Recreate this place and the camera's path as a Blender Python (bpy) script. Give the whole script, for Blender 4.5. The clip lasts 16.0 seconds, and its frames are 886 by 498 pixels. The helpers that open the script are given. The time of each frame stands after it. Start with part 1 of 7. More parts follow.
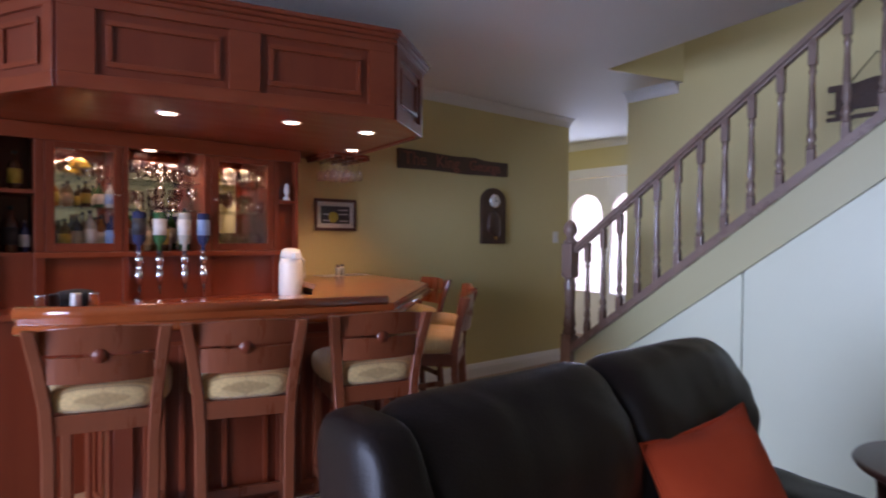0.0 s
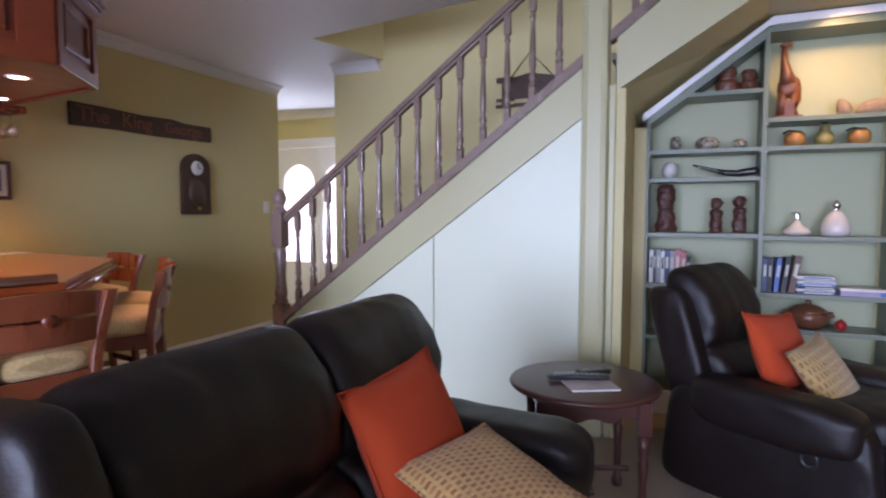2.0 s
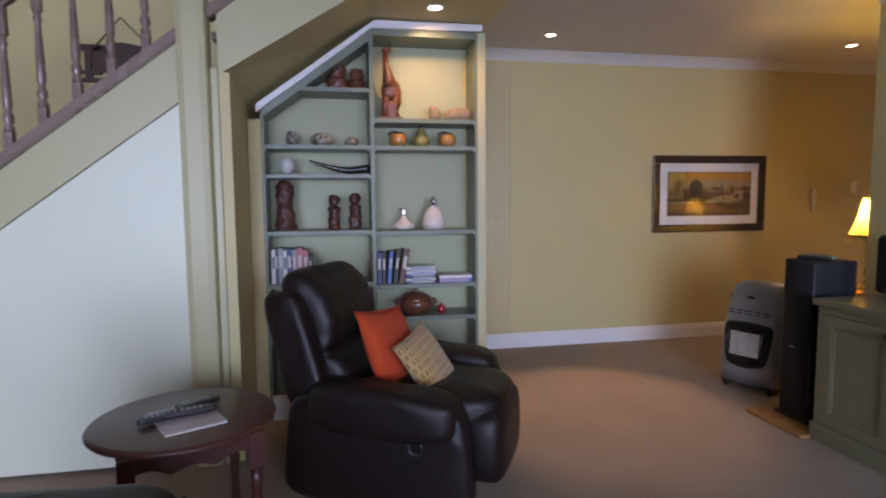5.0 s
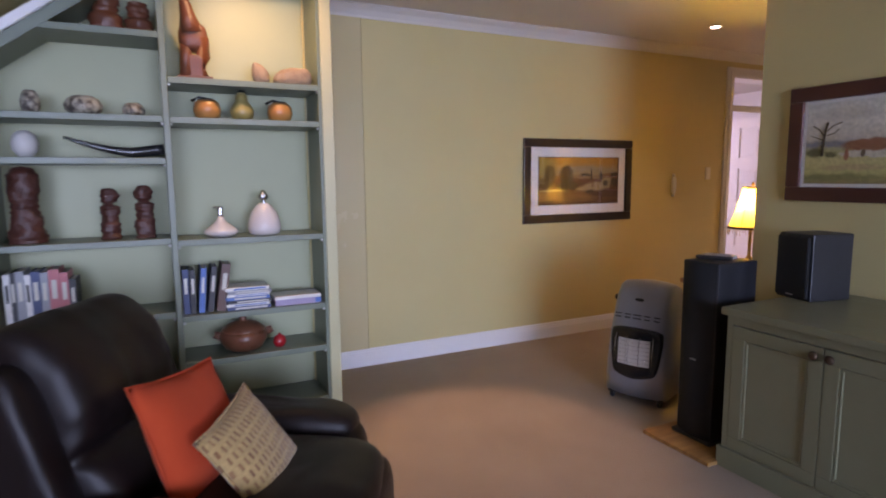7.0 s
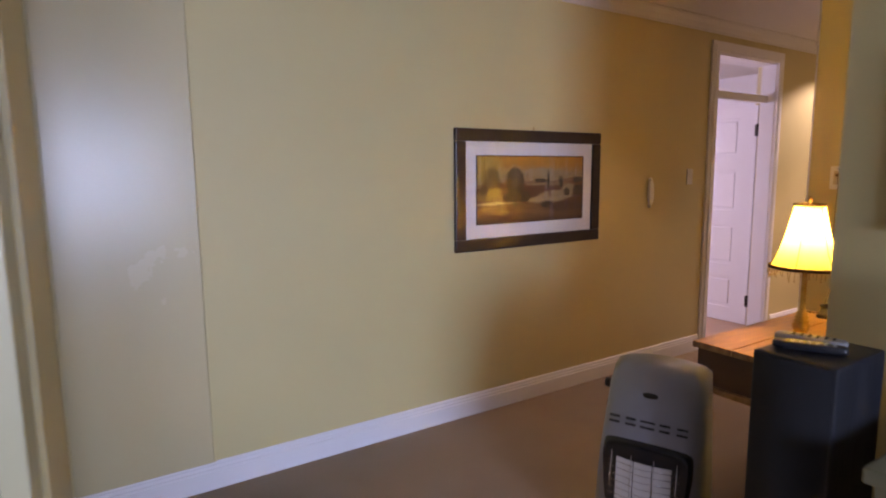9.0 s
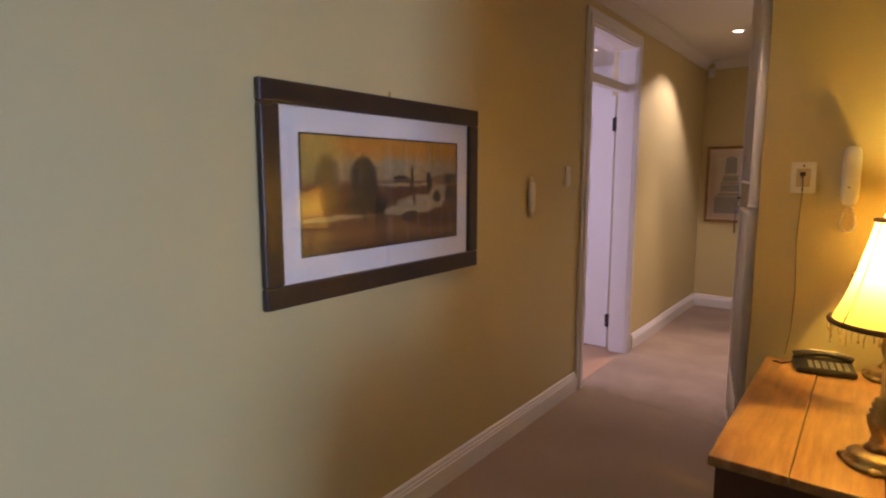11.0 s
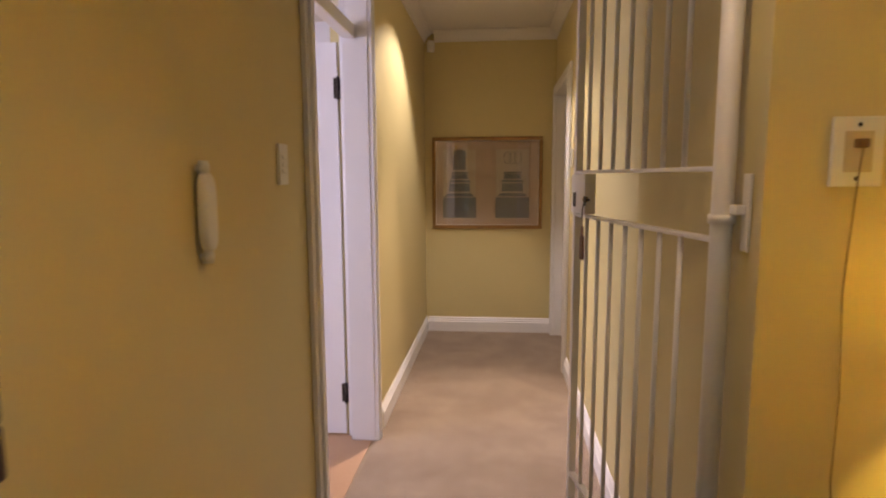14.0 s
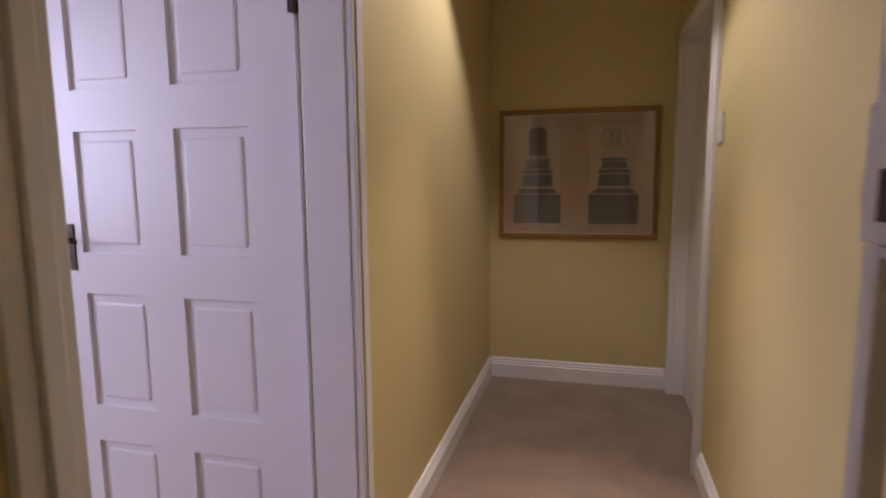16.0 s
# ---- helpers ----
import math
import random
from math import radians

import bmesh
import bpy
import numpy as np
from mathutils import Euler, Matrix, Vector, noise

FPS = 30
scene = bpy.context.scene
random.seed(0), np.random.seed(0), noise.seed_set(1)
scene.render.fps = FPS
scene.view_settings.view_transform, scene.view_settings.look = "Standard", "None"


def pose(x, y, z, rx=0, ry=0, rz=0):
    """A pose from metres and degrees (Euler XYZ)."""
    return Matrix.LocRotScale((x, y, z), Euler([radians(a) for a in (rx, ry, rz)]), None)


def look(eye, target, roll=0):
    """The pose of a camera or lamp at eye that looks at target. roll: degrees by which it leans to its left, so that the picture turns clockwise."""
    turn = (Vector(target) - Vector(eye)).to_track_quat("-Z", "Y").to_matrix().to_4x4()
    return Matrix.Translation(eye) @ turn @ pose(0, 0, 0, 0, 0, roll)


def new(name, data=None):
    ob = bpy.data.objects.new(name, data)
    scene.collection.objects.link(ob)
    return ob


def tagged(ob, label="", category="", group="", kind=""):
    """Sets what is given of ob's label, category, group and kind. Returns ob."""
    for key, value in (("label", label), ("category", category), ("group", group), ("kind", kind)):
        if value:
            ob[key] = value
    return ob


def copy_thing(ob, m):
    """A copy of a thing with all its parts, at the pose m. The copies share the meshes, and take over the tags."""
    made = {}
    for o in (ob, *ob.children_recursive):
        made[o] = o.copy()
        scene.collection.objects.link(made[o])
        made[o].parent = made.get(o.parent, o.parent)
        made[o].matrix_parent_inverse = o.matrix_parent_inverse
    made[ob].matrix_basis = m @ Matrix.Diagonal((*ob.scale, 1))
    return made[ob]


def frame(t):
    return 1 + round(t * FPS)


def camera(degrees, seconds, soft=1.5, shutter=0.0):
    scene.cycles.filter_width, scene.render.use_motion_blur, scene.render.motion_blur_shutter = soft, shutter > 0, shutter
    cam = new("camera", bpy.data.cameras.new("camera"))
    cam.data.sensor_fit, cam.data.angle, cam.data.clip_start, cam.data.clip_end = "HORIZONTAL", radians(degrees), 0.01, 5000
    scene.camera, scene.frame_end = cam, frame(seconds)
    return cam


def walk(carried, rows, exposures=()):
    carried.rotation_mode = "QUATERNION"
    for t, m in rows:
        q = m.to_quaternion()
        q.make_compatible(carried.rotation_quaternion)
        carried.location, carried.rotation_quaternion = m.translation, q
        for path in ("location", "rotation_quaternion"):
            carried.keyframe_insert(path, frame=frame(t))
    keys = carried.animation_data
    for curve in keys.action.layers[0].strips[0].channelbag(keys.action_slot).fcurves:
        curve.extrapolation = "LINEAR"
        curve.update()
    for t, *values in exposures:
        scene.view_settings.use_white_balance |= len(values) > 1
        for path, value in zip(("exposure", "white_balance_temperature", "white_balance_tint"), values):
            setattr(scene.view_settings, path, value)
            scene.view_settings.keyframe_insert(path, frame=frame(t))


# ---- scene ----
cam = camera(75.6, 16.0, 2.0, 0.4)
PATH = [
    (0, (0.565, 0.132, 1.305), (1.825, 1.684, 1.266), 0.4),
    (0.5, (0.571, 0.122, 1.288), (2.04, 1.478, 1.242), 0.2),
    (1, (0.556, 0.132, 1.281), (2.191, 1.281, 1.202), 0.0),
    (1.5, (0.559, 0.107, 1.282), (2.307, 1.072, 1.172), 0.1),
    (2, (0.578, 0.077, 1.283), (2.413, 0.861, 1.15), -0.0),
    (2.5, (0.605, 0.04, 1.282), (2.508, 0.637, 1.133), -0.1),
    (3, (0.662, -0.02, 1.297), (2.613, 0.393, 1.136), -0.2),
    (3.5, (0.697, -0.038, 1.292), (2.679, 0.172, 1.132), -0.4),
    (4, (0.753, -0.032, 1.308), (2.745, -0.026, 1.138), -0.4),
    (4.5, (0.838, -0.052, 1.326), (2.821, -0.251, 1.151), -0.5),
    (5, (0.886, -0.074, 1.335), (2.842, -0.451, 1.158), -0.5),
    (5.2, (0.916, -0.07, 1.336), (2.857, -0.517, 1.158), -0.4),
    (7.5, (2.024, -0.481, 1.415), (3.772, -1.417, 1.153), -0.5),
    (8, (2.337, -0.725, 1.431), (4.058, -1.711, 1.171), -0.5),
    (8.2, (2.464, -0.814, 1.44), (4.179, -1.809, 1.181), -0.6),
    (10.3, (3.774, -1.64, 1.466), (5.208, -3.008, 1.193), 0.1),
    (10.5, (3.882, -1.713, 1.446), (5.253, -3.144, 1.176), 0.1),
    (11, (4.209, -1.906, 1.426), (5.395, -3.495, 1.164), 0.1),
    (11.5, (4.455, -2.035, 1.432), (5.409, -3.773, 1.169), 0.3),
    (12, (4.68, -2.232, 1.417), (5.333, -4.105, 1.161), 0.3),
    (12.5, (4.841, -2.482, 1.401), (5.341, -4.402, 1.149), 0.3),
    (13, (4.996, -2.79, 1.386), (5.322, -4.748, 1.136), 0.2),
    (13.5, (5.06, -3.117, 1.368), (5.289, -5.089, 1.119), 0.0),
    (14, (5.06, -3.508, 1.372), (5.25, -5.483, 1.121), -0.3),
    (14.5, (5.036, -3.867, 1.366), (5.192, -5.845, 1.117), -0.4),
    (15, (5.012, -4.261, 1.364), (5.171, -6.239, 1.109), -0.6),
    (15.5, (5.034, -4.568, 1.35), (5.308, -6.531, 1.086), -0.6),
    (16, (5.056, -4.881, 1.315), (5.559, -6.799, 1.06), -0.5),
]
walk(cam, [(t, look(eye, target, roll)) for t, eye, target, roll in PATH],
     [(0, 0.02, 6950, 45), (1, 0.30, 7050, 45), (2, 0.46, 7150, 46), (4, 0.14, 7250, 47), (5.2, 0.10, 7200, 47), (8, 0.42, 7000, 49), (10.5, 0.06, 6650, 50), (12, 0.08, 6950, 33), (13.5, 0.42, 6900, 28), (14.5, 0.62, 6500, 31), (15, 0.42, 6350, 32), (15.5, 0.2, 6300, 33), (16, -0.24, 6200, 34)])

# ---- world and light ----
world = bpy.data.worlds.new("world")
scene.world = world
world.use_nodes = True
sky = world.node_tree.nodes.new("ShaderNodeTexSky")
sky.sky_type, sky.sun_disc, sky.sun_elevation, sky.sun_rotation = "NISHITA", False, radians(38), radians(200)
world.node_tree.links.new(sky.outputs[0], world.node_tree.nodes["Background"].inputs[0])
world.node_tree.nodes["Background"].inputs[1].default_value = 0.12


def area(name, m, w, h, power, color):
    d = bpy.data.lights.new(name, "AREA")
    d.shape, d.size, d.size_y, d.energy, d.color = "RECTANGLE", w, h, power, color
    ob = new(name, d)
    ob.matrix_world = m
    return ob


def spot(name, eye, power, color, cone=100, blend=0.7, target=None, size=0.03):
    d = bpy.data.lights.new(name, "SPOT")
    d.energy, d.color, d.spot_size, d.spot_blend, d.shadow_soft_size = power, color, radians(cone), blend, size
    ob = new(name, d)
    ob.matrix_world = look(eye, target or (eye[0], eye[1] + 0.001, eye[2] - 1))
    return ob


def bulb(name, eye, power, color, size=0.04):
    d = bpy.data.lights.new(name, "POINT")
    d.energy, d.color, d.shadow_soft_size = power, color, size
    ob = new(name, d)
    ob.location = eye
    return ob


DAY = (0.45, 0.72, 1.0)
WARM = (1.0, 0.74, 0.42)
# sky light in the openings: two windows in the west wall, the garden doors, the room off the passage
area("window_light_south", look((-2.95, -1.4, 1.45), (5.7, -2.9, 0.45)), 2.2, 1.7, 56, DAY).data.spread = radians(76)
area("window_light_north", look((-2.95, 1.6, 1.45), (3.9, 2.8, 0.50)), 2.0, 1.7, 78, DAY).data.spread = radians(82)
area("garden_door_light", look((6.85, 4.75, 1.35), (4, 4.2, 1.0)), 1.6, 1.9, 45, DAY)
area("bedroom_window_light", look((8.4, -5.0, 1.6), (6.0, -6.2, 1.1)), 1.2, 1.2, 49, (0.74, 0.80, 1.0))
# unseen fill lamp, added to brighten the upper stair wall
area("stairwell_fill_light", look((3.0, -0.2, 4.2), (4.8, 1.6, 2.6)), 1.0, 0.9, 34, DAY)


# ---- materials ----
def mat(name, base, rough=0.5, metal=0.0, second=None, scale=6.0, mix=0.5, bump=0.0, bump_scale=60.0, stretch=(1, 1, 1), coat=0.0,
        kind="noise", trans=0.0, emit=None, power=0.0, spec=None, sheen=0.0, wear=0.12):
    """A node material: a broad pattern between two colours, a fine grain, uneven gloss and relief."""
    m = bpy.data.materials.new(name)
    m.use_nodes = True
    nt = m.node_tree
    bs = nt.nodes["Principled BSDF"]
    bs.inputs["Roughness"].default_value, bs.inputs["Metallic"].default_value = rough, metal
    bs.inputs["Coat Weight"].default_value = coat
    bs.inputs["Coat Roughness"].default_value = 0.12
    bs.inputs["Transmission Weight"].default_value = trans
    bs.inputs["Sheen Weight"].default_value = sheen
    if spec is not None:
        bs.inputs["Specular IOR Level"].default_value = spec
    bs.inputs["Base Color"].default_value = (*base, 1)
    if emit:
        bs.inputs["Emission Color"].default_value, bs.inputs["Emission Strength"].default_value = (*emit, 1), power
    co = nt.nodes.new("ShaderNodeTexCoord")
    mp = nt.nodes.new("ShaderNodeMapping")
    mp.inputs["Scale"].default_value = stretch
    nt.links.new(co.outputs["Object"], mp.inputs[0])
    if second is not None:
        if kind == "rings":
            tx = nt.nodes.new("ShaderNodeTexWave")
            tx.inputs["Scale"].default_value, tx.inputs["Distortion"].default_value = scale, 7.0
            tx.inputs["Detail"].default_value, tx.inputs["Detail Scale"].default_value = 3.0, 1.6
        else:
            tx = nt.nodes.new("ShaderNodeTexNoise")
            tx.inputs["Scale"].default_value, tx.inputs["Detail"].default_value, tx.inputs["Roughness"].default_value = scale, 6.0, 0.6
        nt.links.new(mp.outputs[0], tx.inputs["Vector"])
        ra = nt.nodes.new("ShaderNodeValToRGB")
        ra.color_ramp.elements[0].position, ra.color_ramp.elements[1].position = 0.5 - mix / 2, 0.5 + mix / 2
        ra.color_ramp.elements[0].color, ra.color_ramp.elements[1].color = (*base, 1), (*second, 1)
        nt.links.new(tx.outputs[0], ra.inputs[0])
        nt.links.new(ra.outputs[0], bs.inputs["Base Color"])
        ro = nt.nodes.new("ShaderNodeMapRange")
        ro.inputs["To Min"].default_value, ro.inputs["To Max"].default_value = max(rough - wear, 0.02), min(rough + wear, 1)
        nt.links.new(tx.outputs[0], ro.inputs[0])
        nt.links.new(ro.outputs[0], bs.inputs["Roughness"])
    if bump:
        nz = nt.nodes.new("ShaderNodeTexNoise")
        nz.inputs["Scale"].default_value, nz.inputs["Detail"].default_value = bump_scale, 4.0
        nt.links.new(mp.outputs[0], nz.inputs["Vector"])
        bp = nt.nodes.new("ShaderNodeBump")
        bp.inputs["Strength"].default_value, bp.inputs["Distance"].default_value = bump, 0.01
        nt.links.new(nz.outputs[0], bp.inputs["Height"])
        nt.links.new(bp.outputs[0], bs.inputs["Normal"])
    return m


WALL = mat("olive_paint", (0.575, 0.475, 0.225), 0.5, second=(0.61, 0.51, 0.25), scale=1.3, bump=0.06, bump_scale=220)
CREAM = mat("cream_panel_paint", (0.49, 0.455, 0.26), 0.4, second=(0.52, 0.485, 0.285), scale=1.6, bump=0.04, bump_scale=180)
SATIN = mat("satin_cream_paint", (0.56, 0.47, 0.26), 0.27, second=(0.59, 0.50, 0.29), scale=1.2, bump=0.02, bump_scale=60, wear=0.012)
CEIL = mat("ceiling_white", (0.66, 0.63, 0.60), 0.8, second=(0.70, 0.67, 0.64), scale=0.9, bump=0.05, bump_scale=240)
TRIM = mat("white_gloss_trim", (0.76, 0.74, 0.74), 0.34, second=(0.79, 0.77, 0.77), scale=5, bump=0.02, bump_scale=90, wear=0.03)
CARPET = mat("beige_carpet", (0.37, 0.265, 0.18), 0.95, second=(0.44, 0.325, 0.225), scale=2.2, bump=0.9, bump_scale=420, sheen=0.2, spec=0.1)
# same carpet with worn mottling, its tone set apart for the passage light
CARPET2 = mat("passage_carpet", (0.33, 0.235, 0.165), 0.95, second=(0.46, 0.345, 0.25), scale=3.4, mix=0.4, bump=0.9, bump_scale=420, sheen=0.2, spec=0.1)
TILE = mat("terracotta_tile", (0.42, 0.24, 0.13), 0.35, second=(0.50, 0.31, 0.18), scale=3, bump=0.1, bump_scale=60)
CHERRY = mat("cherry_wood", (0.13, 0.017, 0.005), 0.38, second=(0.19, 0.032, 0.010), scale=14, kind="wave", stretch=(1, 1, 0.12), mix=0.7, coat=0.10, bump=0.03, bump_scale=70)
CHERRY_H = mat("cherry_wood_along", (0.16, 0.021, 0.006), 0.34, second=(0.23, 0.040, 0.011), scale=14, kind="wave", stretch=(0.12, 1, 1), mix=0.7, coat=0.3, bump=0.03, bump_scale=70)
COUNTER = mat("polished_counter", (0.24, 0.04, 0.011), 0.16, second=(0.38, 0.085, 0.022), scale=12, kind="wave", stretch=(0.12, 1, 1), mix=0.7, coat=0.6, wear=0.06)
STOOLWOOD = mat("stool_wood", (0.17, 0.036, 0.014), 0.30, second=(0.24, 0.060, 0.024), scale=16, kind="wave", stretch=(1, 1, 0.15), mix=0.7, coat=0.4)
RAIL = mat("stair_rail_wood", (0.20, 0.125, 0.10), 0.28, second=(0.29, 0.19, 0.155), scale=14, kind="wave", stretch=(1, 0.3, 0.3), mix=0.9, coat=0.5)
LEATHER = mat("dark_brown_leather", (0.0095, 0.0052, 0.0050), 0.42, second=(0.015, 0.0085, 0.0080), scale=4, bump=0.16, bump_scale=190, wear=0.08, spec=0.36)
ORANGE = mat("orange_cloth", (0.60, 0.062, 0.018), 0.85, second=(0.68, 0.085, 0.026), scale=7, bump=0.5, bump_scale=380, sheen=0.05, spec=0.15)
GREEN = mat("sage_shelf_paint", (0.140, 0.175, 0.125), 0.4, second=(0.165, 0.20, 0.145), scale=4, bump=0.04, bump_scale=120)
# under-stair boards: cream made paler and cooler, with the window daylight in the colour
PANEL = mat("daylit_panel_paint", (0.69, 0.73, 0.56), 0.4, second=(0.72, 0.76, 0.59), scale=1.6, bump=0.04, bump_scale=180)
SHELFBACK = mat("shelf_back_paint", (0.365, 0.380, 0.225), 0.5, second=(0.40, 0.415, 0.25), scale=2, bump=0.03, bump_scale=150)


def creased(m, scale, strength, distance):
    """Adds soft folds and creases under the fine grain of a material."""
    nt = m.node_tree
    fine = [n for n in nt.nodes if n.bl_idname == "ShaderNodeBump"][0]
    co = nt.nodes.new("ShaderNodeTexCoord")
    nz = nt.nodes.new("ShaderNodeTexNoise")
    nz.noise_type = "RIDGED_MULTIFRACTAL"
    nz.inputs["Scale"].default_value, nz.inputs["Detail"].default_value, nz.inputs["Distortion"].default_value = scale, 2.5, 0.8
    bp = nt.nodes.new("ShaderNodeBump")
    bp.inputs["Strength"].default_value, bp.inputs["Distance"].default_value = strength, distance
    nt.links.new(co.outputs["Object"], nz.inputs["Vector"])
    nt.links.new(nz.outputs[0], bp.inputs["Height"])
    nt.links.new(bp.outputs[0], fine.inputs["Normal"])


creased(LEATHER, 4.5, 0.50, 0.025)
creased(ORANGE, 5.0, 0.45, 0.025)


# ---- shapes ----
def box(x0, y0, z0, x1, y1, z1, bevel=0.0, bm=None):
    """A box between two corners, in a new bmesh or joined to bm."""
    b = bmesh.new()
    bmesh.ops.create_cube(b, size=1, matrix=Matrix.Translation(((x0 + x1) / 2, (y0 + y1) / 2, (z0 + z1) / 2)) @ Matrix.Diagonal((abs(x1 - x0), abs(y1 - y0), abs(z1 - z0), 1)))
    if bevel:
        bmesh.ops.bevel(b, geom=b.edges[:], offset=bevel, segments=2, affect="EDGES", profile=0.6)
    return add(bm, b)


def add(bm, other):
    """Joins other to bm (either may be None)."""
    if bm is None:
        return other
    me = bpy.data.meshes.new("join")
    other.to_mesh(me)
    other.free()
    bm.from_mesh(me)
    bpy.data.meshes.remove(me)
    return bm


def moved(bm, m):
    bmesh.ops.transform(bm, matrix=m, verts=bm.verts)
    return bm


def smooth(bm):
    for f in bm.faces:
        f.smooth = True
    return bm


def lathe(profile, seg=24, at=(0, 0, 0), bm=None, ends=True):
    """A turned shape from (radius, height) pairs."""
    b = bmesh.new()
    rings = []
    for r, z in profile:
        rings.append([b.verts.new((at[0] + max(r, 1e-4) * math.cos(2 * math.pi * i / seg), at[1] + max(r, 1e-4) * math.sin(2 * math.pi * i / seg), at[2] + z)) for i in range(seg)])
    for a, c in zip(rings, rings[1:]):
        for i in range(seg):
            b.faces.new((a[i], a[(i + 1) % seg], c[(i + 1) % seg], c[i]))
    if ends:
        b.faces.new(rings[0][::-1])
        b.faces.new(rings[-1])
        bmesh.ops.recalc_face_normals(b, faces=b.faces[:])
    smooth(b)
    return add(bm, b)


def tube(points, r, seg=8, bm=None, closed=False):
    """A round bar along points; r a radius or one for each point."""
    b = bmesh.new()
    pts = [Vector(p) for p in points]
    n = len(pts)
    rings = []
    for i, p in enumerate(pts):
        d = (pts[(i + 1) % n] - pts[i - 1]) if closed else (pts[min(i + 1, n - 1)] - pts[max(i - 1, 0)])
        q = d.to_track_quat("Z", "Y").to_matrix()
        rr = r[i] if isinstance(r, (list, tuple)) else r
        rings.append([b.verts.new(p + q @ Vector((rr * math.cos(2 * math.pi * k / seg), rr * math.sin(2 * math.pi * k / seg), 0))) for k in range(seg)])
    pairs = list(zip(rings, rings[1:])) + ([(rings[-1], rings[0])] if closed else [])
    for a, c in pairs:
        for k in range(seg):
            b.faces.new((a[k], a[(k + 1) % seg], c[(k + 1) % seg], c[k]))
    if not closed:
        b.faces.new(rings[0][::-1])
        b.faces.new(rings[-1])
    bmesh.ops.recalc_face_normals(b, faces=b.faces[:])
    smooth(b)
    return add(bm, b)


def prism(poly, axis, lo, hi, bevel=0.0, bm=None):
    """A flat outline pushed out along an axis. poly in the two other axes, in the order x, y, z."""
    b = bmesh.new()
    k = "xyz".index(axis)
    def at(p, h):
        q = list(p)
        q.insert(k, h)
        return q
    low = [b.verts.new(at(p, lo)) for p in poly]
    top = [b.verts.new(at(p, hi)) for p in poly]
    b.faces.new(low)
    b.faces.new(top)
    for i in range(len(poly)):
        b.faces.new((low[i], low[(i + 1) % len(poly)], top[(i + 1) % len(poly)], top[i]))
    bmesh.ops.recalc_face_normals(b, faces=b.faces[:])
    if bevel:
        bmesh.ops.bevel(b, geom=b.edges[:], offset=bevel, segments=2, affect="EDGES")
    return add(bm, b)


def pad(sx, sy, sz, e=0.45, at=(0, 0, 0), nu=28, nv=18, lumps=0.0, seed=0, bm=None):
    """A stuffed, rounded block (a superellipsoid) of full sizes sx, sy, sz."""
    b = bmesh.new()
    p = lambda c, k: math.copysign(abs(c) ** k, c)
    rings = []
    for j in range(1, nv):
        v = -math.pi / 2 + math.pi * j / nv
        ring = []
        for i in range(nu):
            u = 2 * math.pi * i / nu
            q = Vector((sx / 2 * p(math.cos(v), e) * p(math.cos(u), e), sy / 2 * p(math.cos(v), e) * p(math.sin(u), e), sz / 2 * p(math.sin(v), e)))
            if lumps:
                q *= 1 + lumps * noise.noise(q * 6 + Vector((seed, seed * 2, 0)))
            ring.append(b.verts.new(Vector(at) + q))
        rings.append(ring)
    for a, c in zip(rings, rings[1:]):
        for i in range(nu):
            b.faces.new((a[i], a[(i + 1) % nu], c[(i + 1) % nu], c[i]))
    b.faces.new(rings[0][::-1])
    b.faces.new(rings[-1])
    smooth(b)
    return add(bm, b)


def mesh_of(name, bm, material):
    me = bpy.data.meshes.new(name)
    bm.to_mesh(me)
    bm.free()
    me.materials.append(material)
    return me


def struct(name, bm, material, label="", category=""):
    return tagged(new(name, mesh_of(name, bm, material)), label, category, kind="structure")


def thing(name, label, category, at=(0, 0, 0), turn=0.0, group=""):
    ob = new(name)
    ob.empty_display_size = 0.1
    ob.matrix_world = pose(*at, 0, 0, turn)
    return tagged(ob, label, category, group)


def single(name, bm, material, label, category, group="", at=(0, 0, 0), turn=0.0):
    ob = new(name, mesh_of(name, bm, material))
    ob.matrix_world = pose(*at, 0, 0, turn)
    return tagged(ob, label, category, group)


def part(name, bm, material, parent, label=""):
    ob = new(name, mesh_of(name, bm, material))
    ob.parent = parent
    return tagged(ob, label)


# ---- the large structure ----
H = 2.58          # ceiling
EAST, NORTH = 5.69, 4.08
struct("floor", box(-3.2, -8.7, -0.12, 9.0, 6.7, 0), CARPET, "beige wall-to-wall carpet of the living room", "floor")
# slanting front edge follows the shadow line across the carpet
struct("floor_passage", prism([(4.45, -5.26), (EAST, -5.47), (EAST, -8.6), (4.45, -8.6)], "z", -0.02, 0.0015), CARPET2, "mottled beige carpet of the passage, toned apart at the shadow line", "floor")
struct("floor_bar", box(-3.0, 1.75, -0.02, 3.1, NORTH, 0.005), TILE, "warm terracotta floor under the bar", "floor")
struct("floor_bedroom", box(EAST + 0.02, -8.0, -0.02, 8.6, -3.6, 0.004), TILE, "tan floor of the room off the passage", "floor")
struct("wall_north", box(-3.2, NORTH, 0, 5.51, NORTH + 0.17, H), WALL, "olive painted wall behind the bar", "wall")
ww = box(-3.2, -3.6, 0, -3.0, -2.6, H)
for a in ((-3.2, -0.2, 0, -3.0, 0.5, H), (-3.2, 2.7, 0, -3.0, NORTH, H), (-3.2, -2.6, 0, -3.0, -0.2, 0.5), (-3.2, 0.5, 0, -3.0, 2.7, 0.5), (-3.2, -2.6, 2.4, -3.0, -0.2, H), (-3.2, 0.5, 2.4, -3.0, 2.7, H)):
    ww = box(*a, bm=ww)
struct("wall_west", ww, WALL, "olive painted wall with two windows", "wall")
